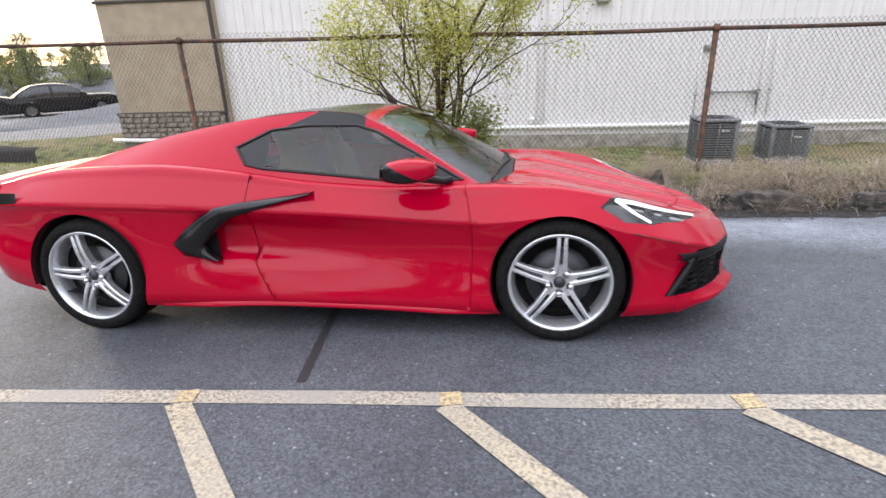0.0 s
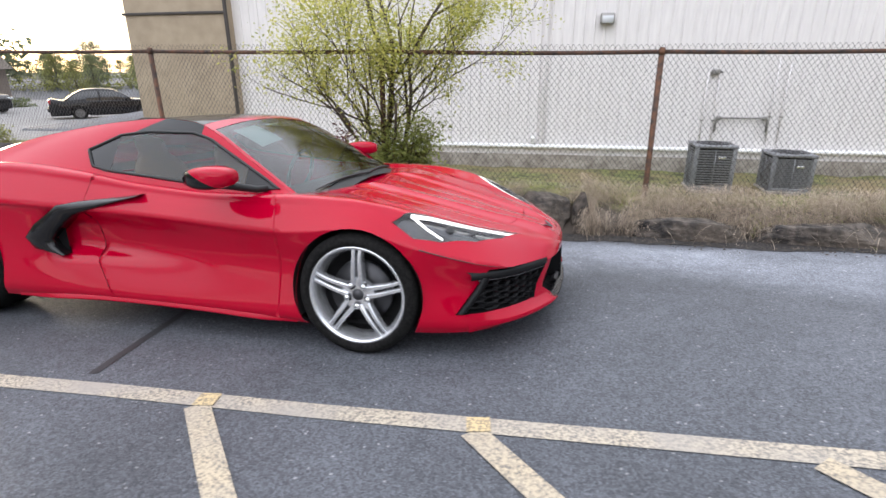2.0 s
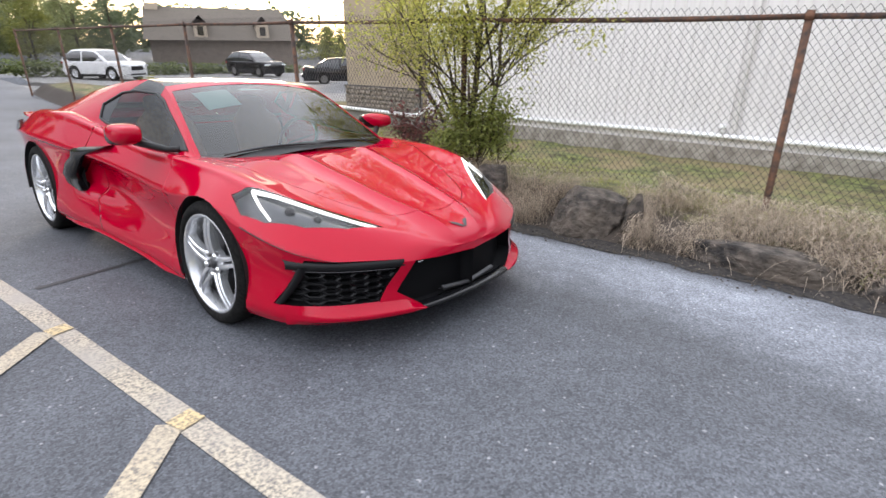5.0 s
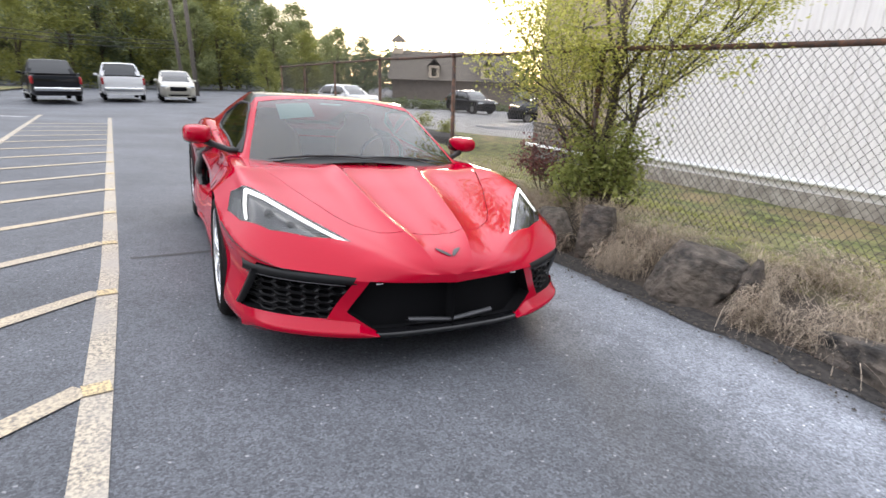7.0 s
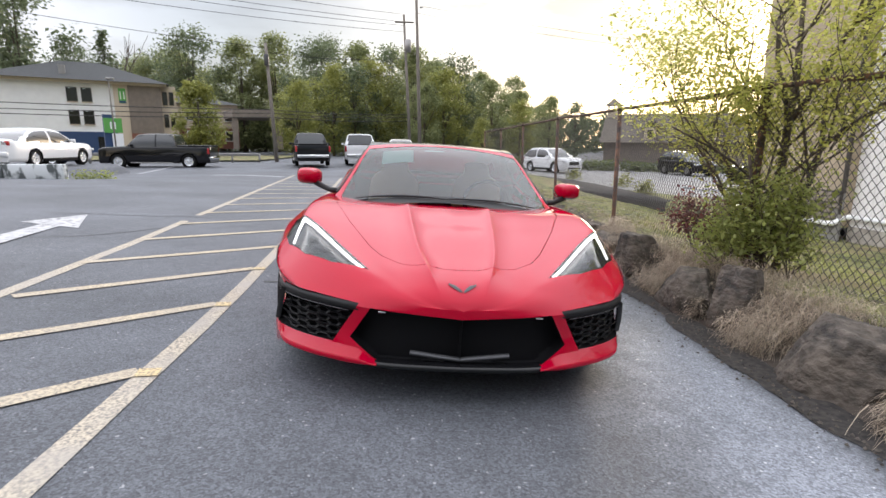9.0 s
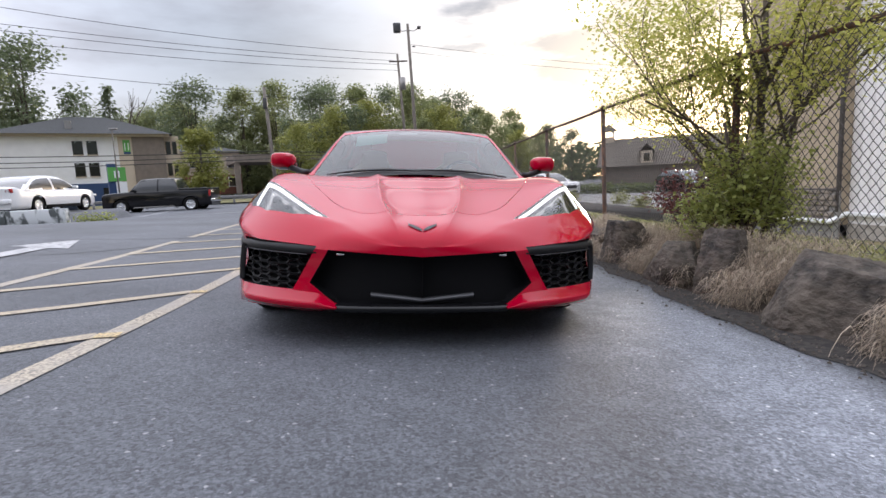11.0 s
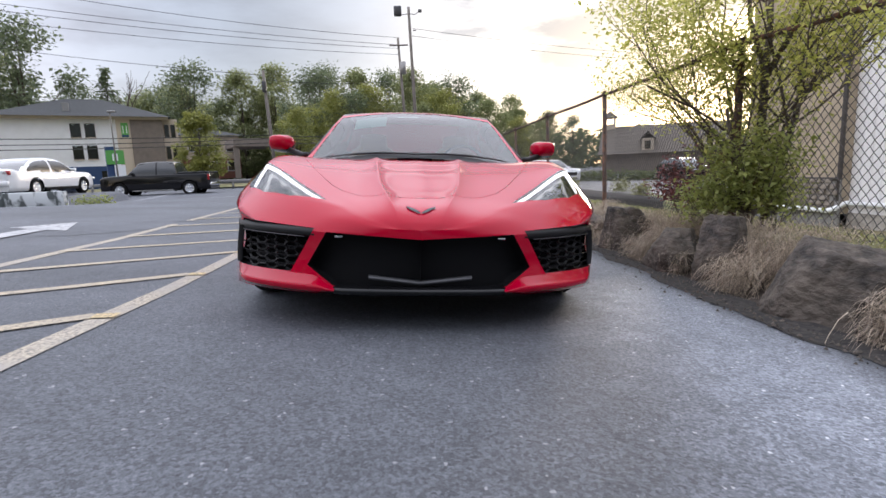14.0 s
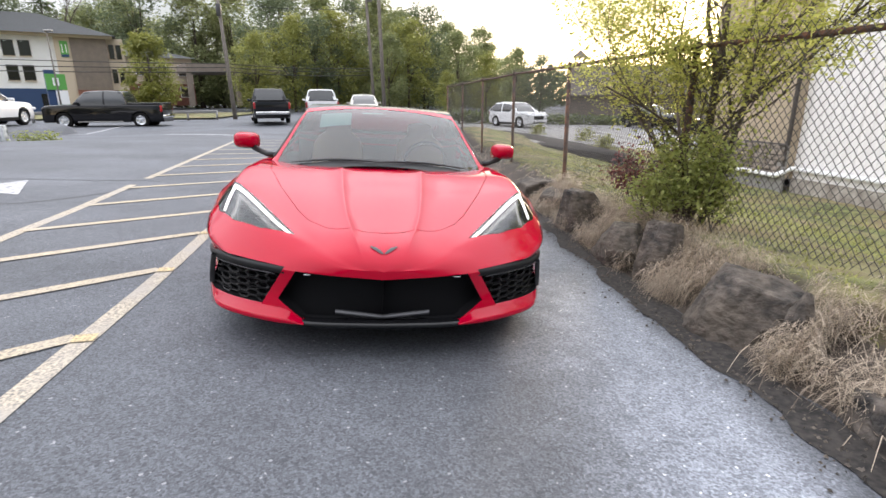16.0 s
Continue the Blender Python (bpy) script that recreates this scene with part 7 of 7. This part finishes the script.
p1 = pole(-41.9, 1.0, 14.1, 0.17, "tall wooden pole with floodlights at its head", "lamp_pole", (0.0, -0.3))
for s, a in ((-1, 25), (1, -20)):
    part("bracket", tube([(0, -0.3, 13.6), (0.1, -0.3 + s * 0.5, 13.5), (0.15, -0.3 + s * 0.85, 13.7)], 0.035, 6), GALV, p1)
part("floodlight", boxed((0.45, 0.62, 0.75), (0.2, -1.2, 13.75), bevel=0.08), DARK_METAL, p1, "square floodlight")
part("floodlight", boxed((0.35, 0.3, 0.22), (0.15, 0.62, 13.75), bevel=0.06), DARK_METAL, p1, "small floodlight")
part("insulator", rod(bmesh.new(), (0, 0.0, 12.3), (0, 0.25, 12.3), 0.05), DARK_METAL, p1)
p2 = pole(-44.0, 0.2, 12.2, 0.15, "wooden utility pole carrying cables", lean=(0.0, -0.5))
part("transformer", rod(bmesh.new(), (0.15, -0.15, 9.2), (0.15, -0.15, 10.2), 0.26, sides=14), GALV, p2, "grey pole transformer")
part("crossarm", boxed((0.1, 1.6, 0.12), (0.1, -0.45, 11.6)), WOOD_POLE, p2)
p3 = pole(-37.6, -10.0, 8.6, 0.16, "wooden utility pole at the kerb, bundled cables on it", lean=(0.0, -0.35))
part("cable_box", boxed((0.3, 0.3, 0.8), (0.15, -0.3, 7.4), bevel=0.04), DARK_METAL, p3)
pole(-21.5, -43.0, 13.5, 0.17, "wooden utility pole along the road")
lp = pole(-34.5, -20.0, 5.6, 0.06, "thin grey street lamp post", "street_lamp")
part("lamp_head", boxed((0.25, 0.5, 0.12), (0, 0.1, 5.6), bevel=0.04), GALV, lp)


def wire(a, b, sag, r=0.018, name="overhead_wire", label="black overhead cable between poles"):
    a, b = Vector(a), Vector(b)
    pts = [a.lerp(b, k / 16) - Vector((0, 0, 4 * sag * (k / 16) * (1 - k / 16))) for k in range(17)]
    ob = link(tube(pts, r, 5), name, CABLE)
    return tagged(ob, label, "cable", "overhead wires")


for z0, z1, sg_ in ((12.6, 15.0, 1.2), (12.0, 13.0, 0.8), (11.7, 12.7, 0.9), (11.2, 12.0, 0.9)):
    wire((-44, -0.2, z0 - 0.5), (-21.5, -43.0, z1), sg_)
for z0, z1, sg_ in ((3.75, 4.9, 0.3), (3.5, 4.4, 0.35), (3.2, 4.0, 0.35)):
    wire((-37.6, -10.2, z0), (-35.8, -47.0, z1), sg_, 0.03)
    wire((-37.6, -10.2, z0), (-44.0, 0.0, z0 + 0.1), 0.15, 0.025)
wire((-37.6, -10.3, 8.1), (-30, -60, 16), 1.0)
wire((-44, 0, 8.6), (-37.6, -10.3, 7.8), 0.3)
wire((-41.9, 0.9, 12.3), (-60, 60, 12.6), 1.2)
wire((-41.9, 0.9, 11.7), (-60, 60, 12.0), 1.2)

# ---- kerbs, barrier, guard rail, hedge, far paving ----
bar = thing("low_barrier", pose(-15.8, -11.9, -0.12, 0, 0, -90), "low concrete barrier with peeling white paint", "barrier")
for k in range(5):
    part("block", boxed((1.98, 0.28, 0.60), (2.0 * k + 1.0, 0, 0.30), bevel=0.03), PEELING, bar)
rb = link(sheet([[(x, y, -0.75 + 1.04 * smooth_step(-12.3, -13.1, y) * smooth_step(-15.7, -16.1, x) * smooth_step(-22.6, -21.6, x) + 0.03 * noise.noise((x, y, 0))) for y in np.linspace(-32, -9.0, 60)] for x in np.linspace(-25, -14.5, 48)]), "raised_bed", ASPHALT)
tagged(rb, "raised asphalt apron behind the barrier", "ground", kind="structure")
gr_ = thing("guard_rail", Matrix(), "low steel guard rail along the road", "barrier")
pts = [Vector((-30.5, -30, 0.45)), Vector((-33.8, -18, 0.45)), Vector((-36.5, -11.0, 0.42))]
part("rail", sheet([[(p.x + d, p.y, p.z + h) for d, h in ((0, 0.14), (0.05, 0.10), (0, 0.05), (0.05, 0.0), (0, -0.05))] for p in pts]), GALV, gr_)
for k in range(9):
    u = k / 8
    p = pts[0].lerp(pts[1], u * 2) if u < 0.5 else pts[1].lerp(pts[2], u * 2 - 1)
    part("post", boxed((0.12, 0.12, 0.7), (p.x - 0.08, p.y, 0.2)), GALV, gr_)
ob = link(sheet([[(x, y, 0.02 + 0.05 * noise.noise((x * 0.3, y * 0.3, 0))) for x in (-58, -46, -37.5)] for y in np.linspace(-60, -11.5, 12)]), "roadside_lawn", LAWN)
tagged(ob, "mown grass strip in front of the hotel", "ground", kind="structure")
pv = link(sheet([[(x, y, -0.42 - 0.022 * (y - 4)) for x in (-62, -40, -34, -28, -18.1, -18 + 6 * smooth_step(8.4, 10.6, y))] for y in np.linspace(4.5, 45, 16)]), "far_car_park", PAVING)
tagged(pv, "pale worn asphalt yard beyond the lawn", "ground", kind="structure")
shoulder = [(-18.3, 7.0), (-17.0, 7.7), (-15.5, 8.5), (-14.0, 9.3), (-12.8, 10.0), (-12.0, 12.0), (-11.9, 14.0)]
ob = link(sheet([[(x - 0.4 + 2.6 * v, y + 0.5 - 2.4 * v, -0.40 - 0.022 * (y - 4) - 0.62 * smooth_step(0.1, 1, v) + 0.03 * noise.noise((x, y, v * 3))) for v in np.linspace(0, 1, 7)] for x, y in shoulder]), "yard_shoulder", LAWN)
tagged(ob, "rough grass shoulder below the pale yard", "ground", kind="structure")
upper = spl(-30.0, 5.6, -27.0, 6.9, -24.0, 7.9, -19.0, 8.35, -15.0, 8.3, -12.4, 8.1)
rws = []
for x in np.linspace(-29.8, -12.4, 60):
    deep = 1.9 * smooth_step(-12.3, -19.0, x) + 0.35
    rws.append([(x, upper(x) - deep * v, -0.37 - 0.022 * (upper(x) - 4) + 0.07 * math.sin(math.pi * v) - 0.16 * v - 0.75 * smooth_step(0.82, 1, v) + 0.035 * noise.noise((x * 1.5, v * 4, 2))) for v in np.linspace(0, 1, 11)])
mb = link(sheet(rws), "mulch_bed", MULCH)
tagged(mb, "dark mulch bed at the lawn's edge", "ground", kind="structure")


def leafy(name, m, label, centres, n, size, spread, material, seed, category, group="", trunk=None):
    t = thing(name, m, label, category, group)
    vs, fs = leaves(centres, n, size, spread, seed)
    me = bpy.data.meshes.new("crown")
    me.from_pydata(vs, [], fs)
    me.materials.append(material)
    cr = new("crown", me)
    cr.parent = t
    tagged(cr, kind="stuff")
    if trunk:
        part("trunk", trunk, BARK, t)
    return t


leafy("weed_tuft", Matrix.Translation((-15.7, -11.4, 0.0)), "green weed tuft at the barrier's end", [((0, 0.3 * k, 0.05), 1.0) for k in range(4)], 500, 0.10, 0.16, LEAF_WEED, 51, "weed")
hedge_c = [((-36.5 - 0.03 * k + 0.4 * math.sin(k), 5.5 + 0.45 * k, 0.02 - 0.018 * k), 1.0) for k in range(48)]
leafy("hedge", Matrix.Translation((0, 0, 0)), "long low clipped green hedge", hedge_c, 9000, 0.22, 0.34, HEDGE_LEAF, 3, "hedge")
for x, y, s in ((-23.6, 8.5, 0.42), (-19.2, 9.3, 0.44), (-15.6, 8.6, 0.34)):
    leafy("round_shrub", Matrix.Translation((x, y, -0.30)), "small round clipped shrub by the mulch bed", [((0, 0, 0), 1.0)], 500, 0.10, s * 0.55, LEAF_YELLOW, 5, "shrub", "shrubs by the yard")


# woods: a few kinds of crown, repeated
def broad_tree(seed, h, w, material, n=1500, low=0.25, size=0.62):
    r = random.Random(seed)
    cs = []
    for _ in range(105):
        a, rr, z = r.uniform(0, 6.283), r.uniform(0, 1) ** 0.6, r.uniform(low, 1.0)
        k = math.sin(math.pi * min(max((z - low) / (1 - low) * 0.85 + 0.12, 0), 1)) ** 0.7
        cs.append(((w * k * rr * math.cos(a), w * k * rr * math.sin(a), h * z), r.uniform(0.6, 1.2)))
    tr = bmesh.new()
    joined_fast(tr, tube([(0, 0, -1), (0.1, 0, h * 0.3), (0.2, 0.1, h * 0.75)], lambda u: 0.32 * (1 - 0.75 * u), 7))
    for c, _ in cs[:9]:
        joined_fast(tr, tube([(0.12, 0, h * 0.32), (c[0] * 0.5, c[1] * 0.5, h * 0.3 + c[2] * 0.35), c], lambda u: 0.12 * (1 - 0.8 * u), 5))
    return leafy("tree", Matrix.Translation((0, -400, -80)), "tall leafy tree in the woods behind the road", cs, n, size, w * 0.155, material, seed, "tree", "trees behind the road", tr)


def conifer(seed, h, w):
    r = random.Random(seed)
    cs = []
    for k in range(40):
        z = 0.12 + 0.88 * k / 40
        a = r.uniform(0, 6.283)
        cs.append(((w * (1 - z) * math.cos(a) * 0.8, w * (1 - z) * math.sin(a) * 0.8, h * z), 0.35 + 0.8 * (1 - z)))
    tr = tube([(0, 0, -1), (0, 0, h)], lambda u: 0.25 * (1 - 0.9 * u), 7)
    return leafy("conifer", Matrix.Translation((0, -420, -80)), "dark pointed conifer behind the hotel", cs, 1500, 0.5, w * 0.22, LEAF_DARK, seed, "tree", "", tr)


kinds = [broad_tree(21, 17, 5.4, LEAF_FAR, 8200, 0.10, 0.46), broad_tree(22, 18, 6.2, LEAF_DARK, 8600, 0.08, 0.48), broad_tree(23, 16, 5.2, LEAF_YELLOW, 7600, 0.06, 0.45), broad_tree(24, 17, 4.8, LEAF_FAR, 7600, 0.12, 0.45)]


def tree_at(k, x, y, s, z=-0.2, turn=0.0):
    return copy_thing(kinds[k], Matrix.Translation((x, y, z)) @ pose(0, 0, 0, 0, 0, turn) @ Matrix.Scale(s, 4))


rnd = random.Random(77)
for k, x, y, s in ((1, -62, -44, 1.08), (0, -66, -50, 1.0), (3, -60, -52, 0.9), (1, -90, -36, 1.1), (0, -94, -29, 1.1), (3, -94, -23, 1.15), (1, -88, -13, 1.02), (0, -86, -8, 1.0), (1, -90, -3, 0.98), (2, -86, 1.5, 0.97), (0, -92, 5, 0.92), (2, -84, 9, 0.80), (0, -90, 13, 0.80), (3, -86, 18, 0.74)):
    tree_at(k, x, y, s, -0.3, rnd.uniform(0, 360))
for i in range(34):
    a = -0.62 + 1.0 * i / 33
    d = 104 + 14 * rnd.random()
    if a > 0.27:
        continue
    tree_at(rnd.randrange(4), 3 - d * math.cos(a), d * math.sin(a), rnd.uniform(0.75, 1.0) * (1 - 0.40 * smooth_step(0.0, 0.38, a)), -1, rnd.uniform(0, 360))
# lower woods and bushes close to the road
for k, x, y, s in ((2, -62, -9, 0.66), (2, -66, -4, 0.74), (0, -68, 1, 0.8), (2, -63, 4.5, 0.66), (1, -70, 7, 0.74), (0, -66, 11, 0.56), (1, -74, -13, 0.85), (2, -58, -12.5, 0.52), (0, -68, 15, 0.5), (3, -72, 19, 0.42), (2, -50, 7.5, 0.26), (1, -64, -6.5, 0.6), (3, -60, 2, 0.5), (2, -50, 50, 0.35), (0, -44, 54, 0.40), (2, -56, 45, 0.36), (1, -38, 58, 0.42), (0, -62, 41, 0.30), (3, -32, 62, 0.40), (2, -50, 42, 0.30), (2, -39, 49, 0.28), (0, -45, 46, 0.34), (1, -56, 50, 0.44), (3, -35, 54, 0.34), (0, -52, 46, 0.33), (3, -47, 50, 0.36), (1, -41, 53, 0.35), (0, -59, 47, 0.36), (2, -36, 50, 0.26), (1, -30, 57, 0.36), (0, -56, 16.0, 0.40), (1, -53.5, 18.2, 0.34), (2, -60, 13.5, 0.42)):
    tree_at(k, x, y, s * (0.78 if y > 40 else 1), -1.3 if y > 40 else -0.3, rnd.uniform(0, 360))
for i in range(30):
    a = 0.25 + 0.55 * i / 29
    d = 150 + 20 * rnd.random()
    tree_at(rnd.choice((0, 1, 3)), 3 - d * math.cos(a), d * math.sin(a), rnd.uniform(0.5, 0.75) * (1 - 0.4 * smooth_step(0.50, 0.62, a)), -2, rnd.uniform(0, 360))
vs, fs = leaves([((-64 + 38 * u, 37 + 29 * u, z), 1.0) for u in np.linspace(0, 1, 26) for z in (-1.0, 0.0)], 6000, 0.4, 0.8, 23)
me = bpy.data.meshes.new("hedge_bushes")
me.from_pydata(vs, [], fs)
me.materials.append(LEAF_YELLOW)
tagged(new("hedge_bushes", me), "low sunlit bushes along the far edge of the yard", "bushes", kind="stuff")
vs, fs = leaves([((3 - 112 * math.cos(a), 112 * math.sin(a), z), 1.0) for a in np.linspace(-0.70, 0.62, 90) for z in (0.5, 3.0, 5.5)], 11000, 1.3, 1.6, 19)
me = bpy.data.meshes.new("undergrowth")
me.from_pydata(vs, [], fs)
me.materials.append(LEAF_DARK)
tagged(new("undergrowth", me), "dark undergrowth of the far woods", "bushes", kind="stuff")
# unseen trees added behind the camera, to close the place and darken the paint's reflections
for i in range(46):
    a = -2.75 + 3.05 * i / 45
    d = rnd.uniform(34, 52)
    x, y = d * math.cos(a), d * math.sin(a)
    if y > 14 or (x < -14 and y > -40):
        continue
    tree_at(rnd.randrange(4), x, y, rnd.uniform(0.5, 0.75), -0.4, rnd.uniform(0, 360))
ht = broad_tree(41, 7.0, 2.2, LEAF_YELLOW, 5200, 0.10, 0.34)
ht.matrix_basis = Matrix.Translation((-48.5, -19.6, -0.2))
tagged(ht, "small bushy tree in front of the hotel")
con = conifer(31, 15.5, 3.2)
con.matrix_basis = Matrix.Translation((-68, -37.8, -0.3))
bare = make_tree("bare_tree", Matrix.Translation((-69.5, -34.5, -0.3)), "leafless tree rising behind the hotel roof", [((0, 0, 0), (0.05, 0, 1), 8.5, 0.22)], 0, 0, 0, LEAF_FAR, 3, 6)
for o in kinds:
    o.matrix_basis = Matrix.Translation((-95 - 6 * kinds.index(o), -40 - 5 * kinds.index(o), -0.3))
